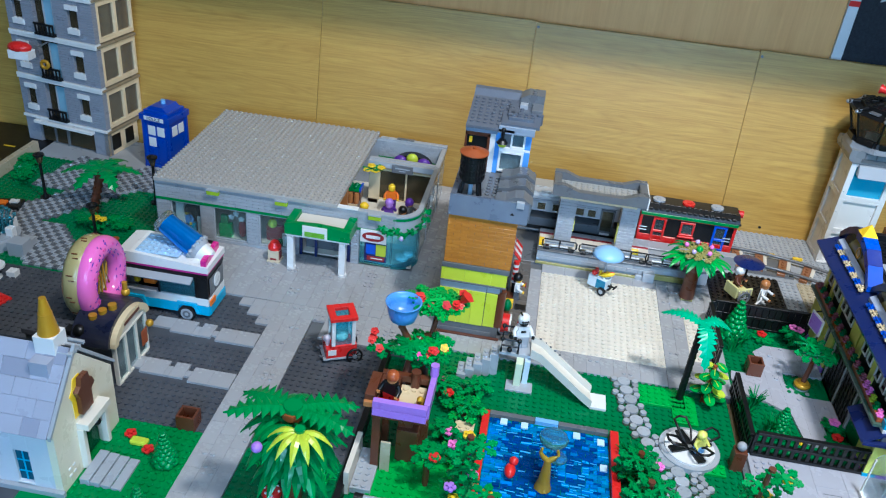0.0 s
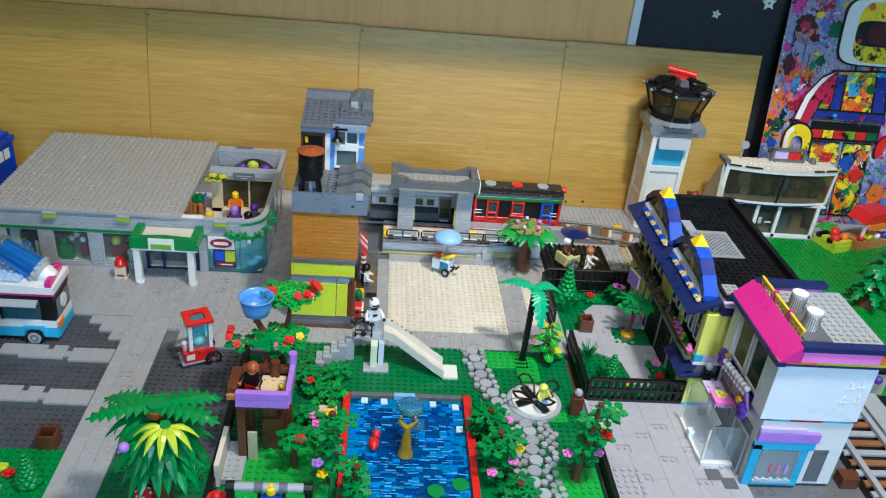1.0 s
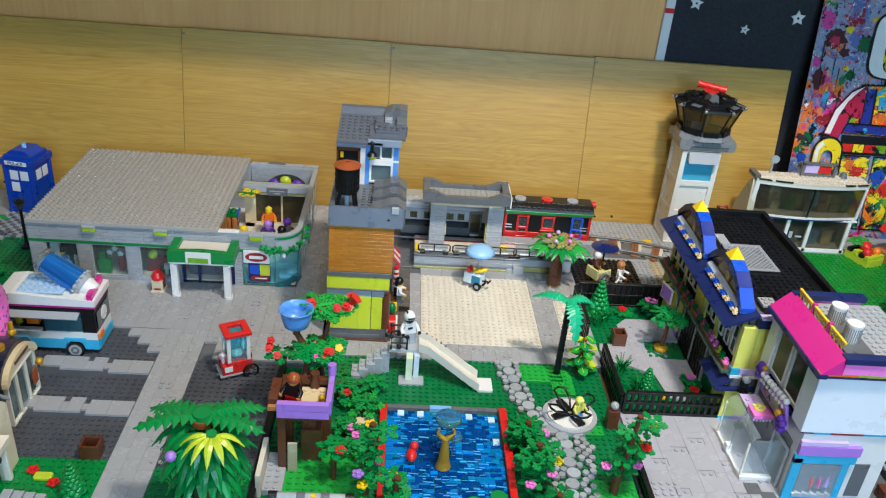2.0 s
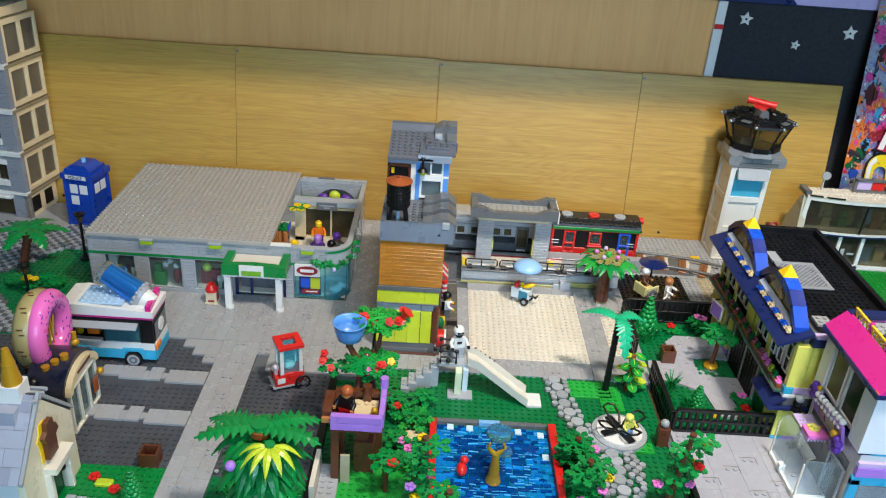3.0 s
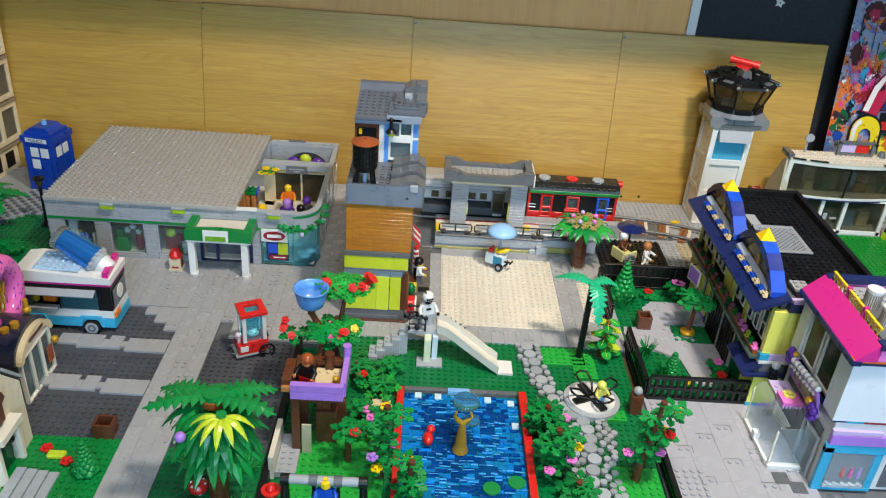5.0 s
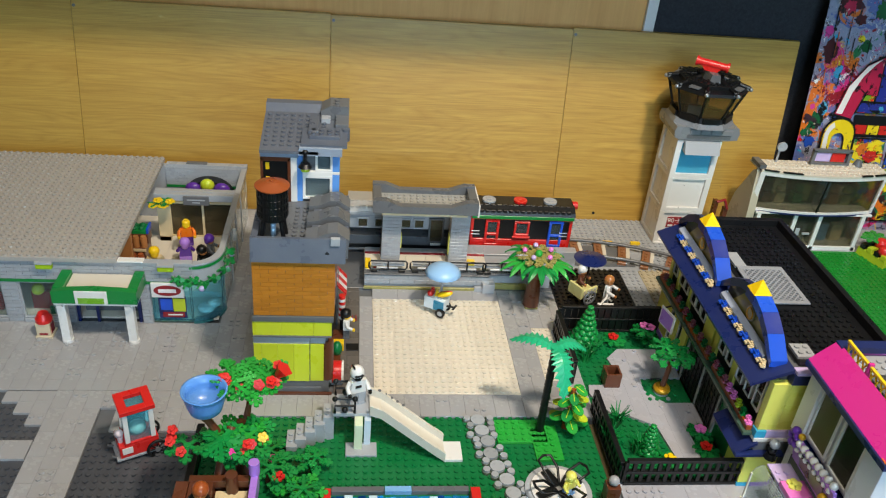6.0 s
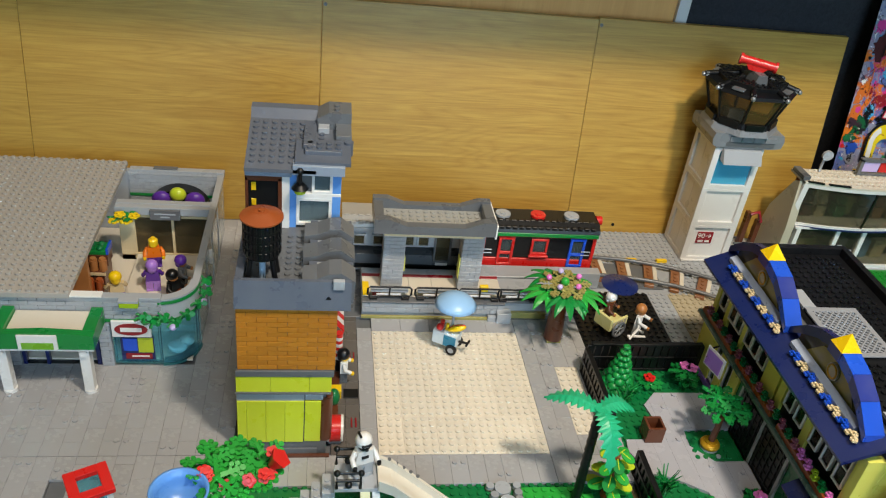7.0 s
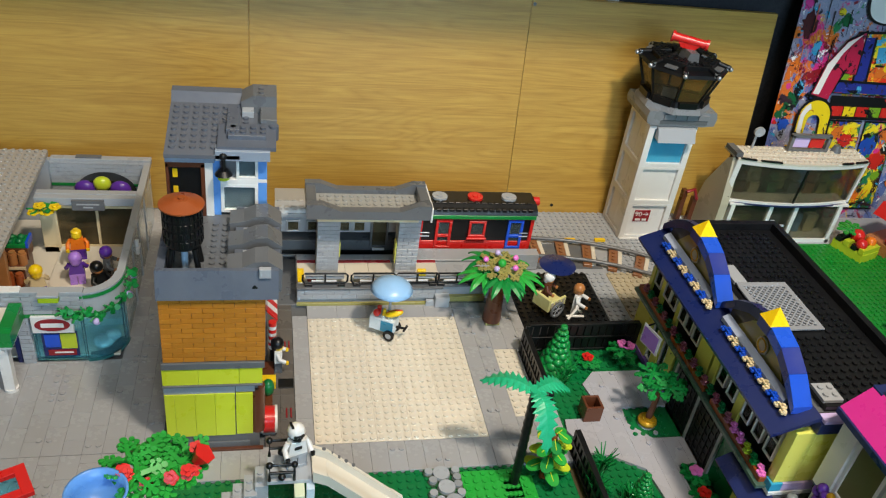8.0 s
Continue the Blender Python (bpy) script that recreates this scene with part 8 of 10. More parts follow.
# ---- slush van ----
van = thing("slush_van", "white and azure slush van with a blue cup on its roof", "van", (-55.5, -4.9, DZ))
VZ = 0.9
part("chassis", Build().box(-6.9, -2.7, VZ, 6.9, 2.7, VZ + 0.5), BLACK, van)
part("skirt", Build().box(-7.0, -3.0, VZ, 7.0, -2.6, VZ + 1.6).box(6.7, -2.6, VZ, 7.1, 3.0, VZ + 1.6).box(-7.0, 2.6, VZ, 7.0, 3.0, VZ + 1.6), AZURE, van, "azure skirt")
part("lower_side", Build().box(-6.9, -2.95, VZ + 1.65, 6.9, -2.4, VZ + 2.9).box(6.4, -2.4, VZ + 1.65, 7.0, 2.9, VZ + 2.9).box(-6.9, 2.4, VZ + 1.65, 6.9, 2.9, VZ + 2.9).box(-7.0, -2.4, VZ + 0.5, -6.5, 2.9, VZ + 6.4), WHITE, van)
part("rear_dark", Build().box(5.2, -2.9, VZ + 2.9, 6.9, 2.9, VZ + 6.4), BLACK, van, "black corner panel")
part("hatch_inside", Build().box(-5.8, 0.6, VZ + 0.6, 4.9, 0.9, VZ + 6.2), BLACK, van)
part("side_window", box(-0.6, -2.85, VZ + 3.0, 5.1, -2.6, VZ + 6.2), TBLUE, van, "clear blue window")
parts("window_bar", box(4.9, -2.95, VZ + 2.9, 5.2, -2.5, VZ + 6.4).box(-0.8, -2.95, VZ + 2.9, -0.5, -2.5, VZ + 6.4).box(-6.9, -2.95, VZ + 2.9, -6.4, -2.5, VZ + 6.4), BLACK, van)
part("counter", Build().box(-6.2, -3.4, VZ + 3.0, -0.9, -2.4, VZ + 3.3), LGREY, van)
part("hatch", Build().ext([(-4.2, VZ + 6.0), (-2.8, VZ + 6.6), (-2.8, VZ + 6.3), (-4.1, VZ + 5.8)], "x", -6.4, 4.8), LGREY, van, "raised grey hatch")
part("roof_band", Build().box(-7.0, -3.0, VZ + 6.45, 7.0, 3.0, VZ + 7.2), BLACK, van)
part("roof_stripe", box(-7.1, -3.1, VZ + 7.22, 7.1, 3.1, VZ + 7.6), MAGENTA, van)
part("roof", Build().ext([(-7.2, VZ + 7.62), (7.2, VZ + 7.62), (7.2, VZ + 8.6), (-4.6, VZ + 9.4), (-6.6, VZ + 9.1), (-7.2, VZ + 8.4)], "y", -3.2, 3.2), WHITE, van)
part("roof_studs", Build().box(-4.0, -2.6, VZ + 9.25, 2.6, 2.4, VZ + 9.45).studs(-4, -2.6, 6, 5, VZ + 9.45), plastic("pale_clear_blue_plastic", "B4D2EA", rough=0.12), van, "pale clear-blue studded roof plate")
part("sign", Build(at(6.3, 0, VZ + 8.6, 0, 0, 4)).box(-0.4, -3.0, 0, 0.4, 2.8, 1.0), MAGENTA, van, "magenta roof sign")
CUP = at(1.8, 0.6, VZ + 11.2, 0, -62, -12)
cup = part("cup", Build(CUP).cyl(0, 0, -2.8, 2.8, 1.9, 1.6, n=28), CHROMEBLUE, van, "metallic blue cup")
part("cup_rim", Build(CUP).cyl(0, 0, 2.8, 3.4, 1.85, n=28).cyl(0, 0, 3.4, 3.7, 1.65, n=28), CLEAR, cup)
cl = Build(CUP)
cl.cyl(0, 0, -3.8, -2.8, 1.6, 1.95, n=24)
for k in range(14):
    a = 2 * math.pi * k / 14
    cl.ball(1.9 * math.cos(a), 1.9 * math.sin(a), -2.95, 0.3, n=8, k=6)
part("cup_lid", cl, LGREY, cup, "ribbed grey cup lid")
part("straw_cap", Build(CUP).cyl(0, 0, -5.4, -3.8, 1.15, 1.45, n=20), WHITE, cup)
for x in (-4.6, 3.6):
    for y in (-2.7, 2.7):
        wh = part("wheel", Build(at(x, y * 1.12, 1.0, 90, 0, 0)).cyl(0, 0, -0.45, 0.45, 1.35, n=24), BLACK, van)
        part("rim", Build(at(x, y * 1.12, 1.0, 90, 0, 0)).cyl(0, 0, -0.5, 0.5, 0.95, n=20).cyl(0, 0, -0.56, 0.56, 0.3, n=12), LGREY, wh)
        part("rim_ring", Build(at(x, y * 1.12, 1.0, 90, 0, 0)).ring(0.72, 0.07, 20, 6).cyl(0, 0, -0.53, 0.53, 0.62, n=16), DGREY, wh)
    part("wheel_arch", Build().ext([(x - 2.1, VZ + 0.3), (x - 1.5, VZ + 2.0), (x + 1.5, VZ + 2.0), (x + 2.1, VZ + 0.3), (x + 1.5, VZ + 0.3), (x + 1.1, VZ + 1.55), (x - 1.1, VZ + 1.55), (x - 1.5, VZ + 0.3)], "y", -3.35, -2.98), AZURE, van)
part("rear_graphic", box(7.0, -2.4, VZ + 3.2, 7.12, 2.4, VZ + 6.2), DGREY, van)
part("rear_graphic", Build(at(7.15, 0, VZ + 4.9)).cyl(0, 0, -0.06, 0.06, 1.1, n=20, axis="x"), WHITE, van)
part("rear_lamp", box(7.02, -2.8, VZ + 1.7, 7.25, -1.0, VZ + 2.6), ORANGE, van, "orange rear lamp")
gear = Build()
for k in range(12):
    gear.ball(7.2, -2.2 + 4.6 * (k % 2), VZ + 2.6 + 0.35 * k, 0.3, n=6, k=5)
parts("trim_bead", gear, DKRED, van)
part("goods", Build().box(-3.6, -1.8, VZ + 3.3, -1.8, -0.8, VZ + 4.2).ball(-2.7, -1.2, VZ + 4.6, 0.5, 1.6), ORANGE, van)
part("goods", Build().cyl(-4.8, -1.4, VZ + 3.3, VZ + 5.0, 0.5, n=12), YELLOW, van)
part("front_panel", Build().box(-7.1, -3.05, VZ + 7.7, -5.6, -2.9, VZ + 8.4), BLUE, van)

# ---- doughnut shop ----
dshop = thing("doughnut_shop", "small cream toy shop with navy barrel roof", "building")
part("body", Build().box(-66.5, -24.4, DZ, -54.6, -16.4, 7.0), DGREY, dshop)
window_unit(dshop, -24.6, -16.2, DZ, 7.4, -53.9, side="y", frame_mat=OLDWHITE, fr=0.3, depth=0.6, mull=(-21.8, -19.0), glass=SHOPGLASS, out=1)
archp = [(-20.4 + 4.6 * math.cos(t), 7.0 + 3.0 * math.sin(t)) for t in np.linspace(0, math.pi, 16)]
inner = [(-20.4 + 3.7 * math.cos(t), 7.2 + 1.7 * math.sin(t)) for t in np.linspace(math.pi, 0, 16)]
part("arch_board", Build().ext(archp + inner, "x", -54.5, -53.6), TAN, dshop, "tan arch with lettering bar")
part("arch_fill", Build().ext(inner, "x", -54.4, -54.0), OLDWHITE, dshop)
part("arch_bar", box(-53.6, -22.4, 8.95, -53.5, -18.4, 9.35, b=0.02), BROWN, dshop)
part("roof", Build().ext([(-20.4 + 5.0 * math.cos(t), 7.1 + 3.5 * math.sin(t)) for t in np.linspace(0, math.pi, 20)], "x", -59.5, -54.4), plastic("deep_navy_plastic", "0C1430"), dshop, "navy barrel roof")
part("flat_roof", box(-66.5, -25.0, 7.0, -59.6, -16.2, 7.8).studs(-66, -25, 6, 8, 7.8), ASPH, dshop)
part("gold_trim", Build().ball(-53.3, -16.6, 5.4, 0.55), GOLD, dshop)
part("gold_trim", Build().ball(-55.8, -17.4, 10.6, 0.6).cyl(-55.8, -17.4, 10.4, 12.2, 0.35, n=10), GOLD, dshop)
for k in range(3):
    part("gold_stud", Build().cyl(-57.4 + 0.9 * k, -23.0 + 0.9 * k, 9.4 + 0.4 * k, 10.4 + 0.4 * k, 0.55, n=12), GOLD, dshop)
part("poster", box(-53.75, -18.4, 2.6, -53.6, -17.0, 5.0, b=0.02), RUST, dshop)
part("vent", Build().ball(-58.6, -24.4, 8.6, 0.9).box(-60.6, -24.8, 7.8, -58.8, -23.4, 8.6), BLACK, dshop)
nut = thing("giant_doughnut", "giant pink-iced doughnut with sprinkles above the shop", "doughnut", (-59.3, -17.4, 6.4))
nut.scale = (1.0, 1.1, 1.17)
DM = at(0, 0, 5.1, 0, 0, 3) @ at(0, 0, 0, 0, 90, 0)
part("dough", Build(DM @ at(0, 0, -1.1)).ring(3.72, 1.24, 28, 12, 1.35), plastic("dough_tan_plastic", "A89A62", vary=0.05), nut, "tan brick-built dough")
part("icing", Build(DM @ at(0, 0, 0.35)).ring(3.72, 1.22, 44, 14, 1.1), plastic("icing_pink_plastic", "EC6CBC", rough=0.15, vary=0.04), nut, "glossy pink icing")
sr = random.Random(9)
for i in range(130):
    a, t = sr.uniform(0, 6.28), sr.triangular(0.3, 2.9, 2.3)
    R = 3.72 + 1.22 * math.cos(t)
    m = DM @ at(R * math.cos(a), R * math.sin(a), 0.35 + 1.33 * math.sin(t), 0, 0, math.degrees(sr.uniform(0, 6.28)))
    part("sprinkle", Build(m).box(-0.2, -0.06, -0.05, 0.2, 0.06, 0.06), (PURPLE, PURPLE, MAGENTA, PURPLE)[i % 4], nut)
for k in range(12):
    m = DM @ at(0, 0, 0, 0, 0, 30 * k)
    part("joint", Build(m).box(4.86, -0.07, -1.7, 4.985, 0.07, -0.9, b=0.02).box(4.86, 0.5, -1.35, 4.985, 0.62, -0.6, b=0.02), BROWN, nut)
part("foot", Build().box(-0.9, -2.0, -0.9, 0.6, 2.0, 0.6), NAVY, nut)
cage = Build()
for k in range(5):
    y = -1.8 + 0.9 * k
    h = math.sqrt(2.5 ** 2 - y * y)
    cage.tube([(0.1, y, 5.1 - h), (0.3, 0.6 * y, 5.1), (0.1, y, 5.1 + h * 0.6)], 0.12, 6)
parts("cage_bar", cage, GOLD, nut, "gold frame in the doughnut's hole")

# ---- chapel ----
chap = thing("chapel", "small white toy chapel with grey tiled roof and gold spire", "building")
CF, CB, CX, CW = -43.0, -30.6, -51.0, -86.0
CHW = plastic("chapel_white_plastic", "D2D3D9", vary=0.03, dust=0.05)
for a, c in ((CW, -71.8), (-70.0, -68.0), (-66.2, -64.2), (-62.4, -60.4), (-58.6, -56.2), (-54.4, CX - 0.92)):
    part("wall", box(a, CF, DZ, c, CF + 0.9, 9.3), CHW, chap)
for a in (-71.8, -68.0, -64.2, -60.4, -56.2):
    parts("wall", box(a, CF, DZ, a + 1.8, CF + 0.9, 1.6).box(a, CF, 6.3, a + 1.8, CF + 0.9, 9.3), CHW, chap)
    wn = part("window", box(a, CF + 0.3, 1.6, a + 1.8, CF + 0.6, 6.3), plastic("clear_teal_plastic", "1F6E8C", rough=0.1, clear=0.4), chap, "teal stained window")
    part("glazing_bar", box(a + 0.8, CF + 0.2, 1.65, a + 1.0, CF + 0.29, 6.25), AZURE, wn)
    for z in (2.9, 4.6):
        part("glazing_bar", box(a + 0.05, CF + 0.18, z, a + 1.75, CF + 0.28, z + 0.2), AZURE, wn)
    part("sill", box(a - 0.1, CF - 0.16, 1.4, a + 1.9, CF - 0.02, 1.6), WHITE, wn)
part("floor", box(CW, CF + 0.9, DZ, CX - 1.0, CB - 0.9, DZ + 0.4), DGREY, chap)
part("wall", box(CW, CB - 0.9, DZ, CX - 0.92, CB, 9.3), WHITE, chap)
part("base_strip", box(CW, CF - 0.6, DZ, CX + 0.3, CF - 0.02, 1.2), LGREY, chap)
gab = [(CF, DZ), (-38.6, DZ), (-38.6, 6.6), (-34.2, 6.6), (-34.2, DZ), (CB, DZ), (CB, 9.6), (-36.8, 16.2), (CF, 9.4)]
part("gable", Build().ext(gab, "x", CX - 0.9, CX), plastic("cream_plastic", "EADFC4", vary=0.03), chap, "cream gable wall")
part("gable_edge", Build().ext([(CF - 0.6, 9.2), (-36.8, 16.6), (CB + 0.7, 9.4), (CB + 0.7, 9.9), (-36.8, 17.2), (CF - 0.6, 9.7)], "x", CX - 0.25, CX + 0.15), LGREY, chap)
ang = math.degrees(math.atan2(16.6 - 9.4, -36.8 - CF))
slope_len = math.hypot(16.6 - 9.4, -36.8 - CF)
rm = {}
SILVERT = plastic("roof_tile_dark", "8F92A2", vary=0.05)
for r in range(5):
    for k in range(-1, 13):
        x0 = CX - 0.4 - 3.0 * (k + 1) - (0, 1.0, 2.0, 0.4, 1.5)[r % 5] - 0.5 * ((k * 7 + r * 3) % 3)
        x1 = x0 + 3.0 + 0.5 * ((k * 7 + r * 3) % 3) - 0.5 * (((k - 1) * 7 + r * 3) % 3)
        a, c = max(x0, CW), min(x1, CX - 0.3)
        if c - a < 0.5:
            continue
        m = at(0, CF - 0.5, 9.3, ang, 0, 0)
        part("roof_tile", Build(m).box(a + 0.006, slope_len * 1.05 * r / 5 + 0.01, 0.0, c - 0.01, slope_len * 1.05 * (r + 1) / 5 - 0.01, 0.34 + 0.03 * ((r + k) % 2), b=0.03), plastic("roof_tile_grey", "A2A5B4", vary=0.05) if not rm else (SILVERT if (k * 5 + r * 3) % 7 == 0 else rm["m"]), chap)
        rm.setdefault("m", bpy.data.materials["roof_tile_grey"])
part("roof_back", Build().ext([(CB + 0.6, 9.2), (-36.8, 16.4), (-36.8, 16.9), (CB + 0.6, 9.7)], "x", CW, CX - 0.3), ASPH, chap)
part("porch", Build().box(CX, -38.9, 6.7, CX + 1.5, -34.0, 7.6).box(CX, -39.0, DZ + 0.2, CX + 0.8, -38.4, 6.7).box(CX, -34.4, DZ + 0.2, CX + 0.8, -33.8, 6.7), OLDWHITE, chap, "cream porch hood")
dd = part("door", box(CX - 0.5, -38.2, DZ + 0.4, CX - 0.3, -34.6, 6.4), plastic("clear_green_plastic", "1E6E46", rough=0.12, clear=0.5), chap, "green glass door")
part("door_knob", Build().ball(CX + 0.1, -35.2, 4.6, 0.5), BLACK, dd)
bear = part("emblem", Build().ext([(-38.2, 8.4), (-36.0, 8.4), (-36.0, 10.6), (-35.2, 11.0), (-35.6, 12.0), (-36.0, 12.0), (-36.2, 13.2), (-37.6, 13.2), (-37.8, 12.2), (-38.6, 11.8), (-38.2, 10.8)], "x", CX + 0.1, CX + 0.7), BROWN, chap, "brown cut-out emblem")
part("emblem_back", Build().ext([(-38.8, 8.2), (-36.6, 8.2), (-36.6, 10.4), (-35.8, 10.8), (-36.2, 12.0), (-37.0, 13.4), (-38.2, 13.4), (-38.6, 12.2), (-39.2, 11.6), (-38.8, 10.6)], "x", CX + 0.0, CX + 0.09), YELLOW, bear)
for z in (1.8, 2.8):
    for y in (-41.6, -40.8):
        part("moulding", box(CX, y, z, CX + 0.12, y + 0.5, z + 0.25), WHITE, chap)
spire = part("steeple", Build().box(-54.9, -38.0, 14.8, -52.5, -35.6, 18.4).box(-55.1, -38.2, 14.6, -52.3, -35.4, 15.4), WHITE, chap, "white steeple block")
part("spire", Build().cyl(-53.7, -36.8, 18.4, 20.9, 1.15, 0.72, n=20).cyl(-53.7, -36.8, 20.9, 20.98, 0.76, n=20).cyl(-53.7, -36.8, 20.98, 22.9, 0.72, 0.36, n=20), GOLD, spire, "gold cone spire")
part("steeple_foot", Build().box(-54.8, -39.6, 13.4, -52.6, -38.2, 16.2), bpy.data.materials["roof_tile_grey"], spire)
for k in range(4):
    part("ridge_rail", box(-53.3, -37.8 + 0.8 * k, 16.2, -50.8, -37.4 + 0.8 * k, 16.6), LGREY, chap)


def pine(x, y, z, h, mat=None):
    t = thing("pine_tree", "small moulded green toy pine", "tree", (x, y, z), group="small pines")
    b = Build()
    n = 9
    for i in range(n):
        r = (0.34 * h * 0.75) * (1 - i / n) + 0.12
        for k in range(7):
            a = 2 * math.pi * (k + 0.5 * (i % 2)) / 7
            b.ball(r * 0.7 * math.cos(a), r * 0.7 * math.sin(a), 0.5 + (h - 0.6) * i / n, 0.42 * r + 0.14, 1, 1, 0.75, 7, 5)
    part("crown", b, mat or GREEN, t)
    part("trunk", Build().cyl(0, 0, 0, 0.9, 0.45, n=10), BROWN, t)


pine(-42.4, -35.8, DZ, 5.2)
pine(-41.8, -43.5, DZ, 4.6)
for x, y in ((-42.4, -29.2),):
    cr = thing("brown_crate", "open brown toy crate", "crate", (x, y, DZ))
    part("crate", Build().box(-1.2, -1.1, 0, 1.2, 1.1, 0.3).box(-1.2, -1.1, 0.3, 1.2, -0.8, 2.2).box(-1.2, 0.8, 0.3, 1.2, 1.1, 2.2).box(-1.2, -0.8, 0.3, -0.9, 0.8, 2.2).box(0.9, -0.8, 0.3, 1.2, 0.8, 2.2), BROWN, cr)
for x, y, mat in ((-48.4, -32.6, RED), (-45.2, -34.6, RED), (-46.8, -33.6, LIME)):
    fl_ = thing("lawn_flower", "small flower on the chapel lawn", "flower", (x, y, DZ), group="lawn flowers")
    part("flower", flower_mesh(Build(), 0, 0, 0.3, 0.7) if mat is RED else Build().box(-1.1, -0.6, 0, 1.1, 0.6, 0.7, b=0.2), mat, fl_)
post_ = thing("post_box", "tan toy kiosk post box with a red cap", "post box", (-44.9, 10.9, PZ))
post_.scale = (0.92, 0.92, 0.82)
part("body", Build().box(-1.0, -1.0, 0.4, 1.0, 1.0, 2.8).box(-1.2, -1.2, 0, 1.2, 1.2, 0.4), plastic("pale_tan_plastic", "D9C8A8"), post_)
part("cap", Build().cyl(0, 0, 2.8, 3.4, 1.2, n=18).cyl(0, 0, 3.4, 4.4, 1.15, 0.7, n=18), RED, post_, "red cap")
part("red_side", Build().box(-1.04, -0.5, 0.6, -1.0, 0.5, 2.2).box(1.0, -0.6, 0.6, 1.06, 0.6, 2.4).box(-0.6, -1.06, 0.6, 0.6, -1.0, 1.0), DKRED, post_)

# ---- popcorn cart ----
pop = thing("popcorn_cart", "red and white toy popcorn cart with clear windows", "cart", (-27.7, -10.4, DZ), 26)
pop.scale = (0.84, 0.84, 0.94)
part("base", Build().box(-2.9, -1.9, 0.9, 2.3, 1.9, 2.6).box(-2.1, -1.9, 2.6, 2.3, 1.9, 3.0).studs(-2.9, -1, 1, 2, 2.6), RED, pop)
part("deck", Build().box(-3.4, -2.0, 0.55, 2.5, 2.0, 0.88), LGREY, pop)
for x in (-1.7, 1.7):
    for y in (-1.6, 1.6):
        part("corner_post", box(x - 0.32, y - 0.32, 3.02, x + 0.32, y + 0.32, 7.6), WHITE, pop)
for a in ((-1.4, -1.7, 1.4, -1.6), (-1.4, 1.6, 1.4, 1.7), (-1.8, -1.3, -1.7, 1.3), (1.7, -1.3, 1.8, 1.3)):
    pw = part("pane", box(a[0], a[1], 3.1, a[2], a[3], 7.5, b=0.02), TBLUE, pop, "clear blue pane")
    pw.visible_shadow = False
part("roof", Build().box(-2.3, -2.2, 7.62, -1.15, 2.2, 8.2).box(1.15, -2.2, 7.62, 2.3, 2.2, 8.2).box(-1.15, -2.2, 7.62, 1.15, -1.15, 8.2).box(-1.15, 1.15, 7.62, 1.15, 2.2, 8.2), RED, pop, "red roof frame")
part("popcorn", Build().ball(0, 0, 3.8, 1.2, 1, 1, 0.7), OLDWHITE, pop)
for s in (-1, 1):
    wm = at(1.9, 2.2 * s, 1.0, 90, 0, 0)
    wh = part("wheel", Build(wm).ring(1.25, 0.2, 28, 8), BLACK, pop, "black spoked wheel")
    part("hub", Build(wm).cyl(0, 0, -0.22, 0.22, 0.36, n=16), DGREY, wh)
    spk = Build()
    for k in range(8):
        spk.m = wm @ at(0, 0, 0, 0, 0, 45 * k)
        spk.box(0.3, -0.07, -0.07, 1.2, 0.07, 0.07, b=0.02)
    part("spokes", spk, BLACK, wh)
part("prop", Build().box(-3.0, -1.6, 0, -2.6, -1.2, 0.6).box(-3.0, 1.2, 0, -2.6, 1.6, 0.6), DGREY, pop)
part("handle", Build().tube([(-3.2, -1.2, 0.7), (-4.0, -1.2, 1.2)], 0.16).tube([(-3.2, 1.2, 0.7), (-4.0, 1.2, 1.2)], 0.16), DGREY, pop)
part("ice_cone", Build().cyl(-2.5, -0.6, 2.6, 3.6, 0.3, 0.45, n=12).ball(-2.5, -0.6, 4.0, 0.55).ball(-2.5, 0.4, 3.2, 0.6), plastic("pale_pink_white_plastic", "EFDDE2"), pop)
parts("side_mark", box(-2.6, -1.98, 1.4, -1.2, -1.9, 2.4).box(1.4, -1.98, 1.8, 2.0, -1.9, 2.1), WHITE, pop)


# ---- park: pool, playground, plants ----
GP = -0.3
pool = thing("swimming_pool", "toy swimming pool of clear dark blue plates with red edging", "pool", kind="structure")
part("basin", box(-5.2, -60, -1.3, 11.0, -17.2, -0.75).studs(-5, -52, 16, 34, -0.75, h=0.24), plastic("pool_floor_plastic", "0E3E74", vary=0.1), pool, "blue studded pool bottom")
pr = random.Random(3)
water = Build()
y = -50.0
while y < -17.6:
    x = -5.1
    while x < 10.8:
        w = min(pr.choice((0.5, 1.0, 1.0, 1.5)), 10.95 - x)
        drift = math.sin(0.55 * x + 0.3 * y) + math.sin(0.31 * y - 0.4 * x)
        shallow = max(0.0, 1.0 - min(x + 5.1, 10.9 - x, -17.2 - y) / 4.0)
        water.slot = 0 if pr.random() < 0.22 + 0.12 * drift + 0.75 * shallow else 1
        water.m = at(x, y, pr.choice((0, 0, 0.05, 0.1, 0.16)), pr.uniform(-8, 8), pr.uniform(-6, 6), 0)
        water.box(0.02, 0.02, -0.4, w - 0.02, 0.48, 0.0, b=0.06)
        # thin pale strips on some plates: highlights on the water, put in as colour
        if pr.random() < 0.30 - 0.2 * shallow + 0.08 * drift:
            water.slot = 2
            water.box(0.06, 0.05, 0.0, w - 0.06, 0.05 + pr.choice((0.1, 0.14, 0.22)), 0.05, b=0.02)
        x += w
    y += 0.5
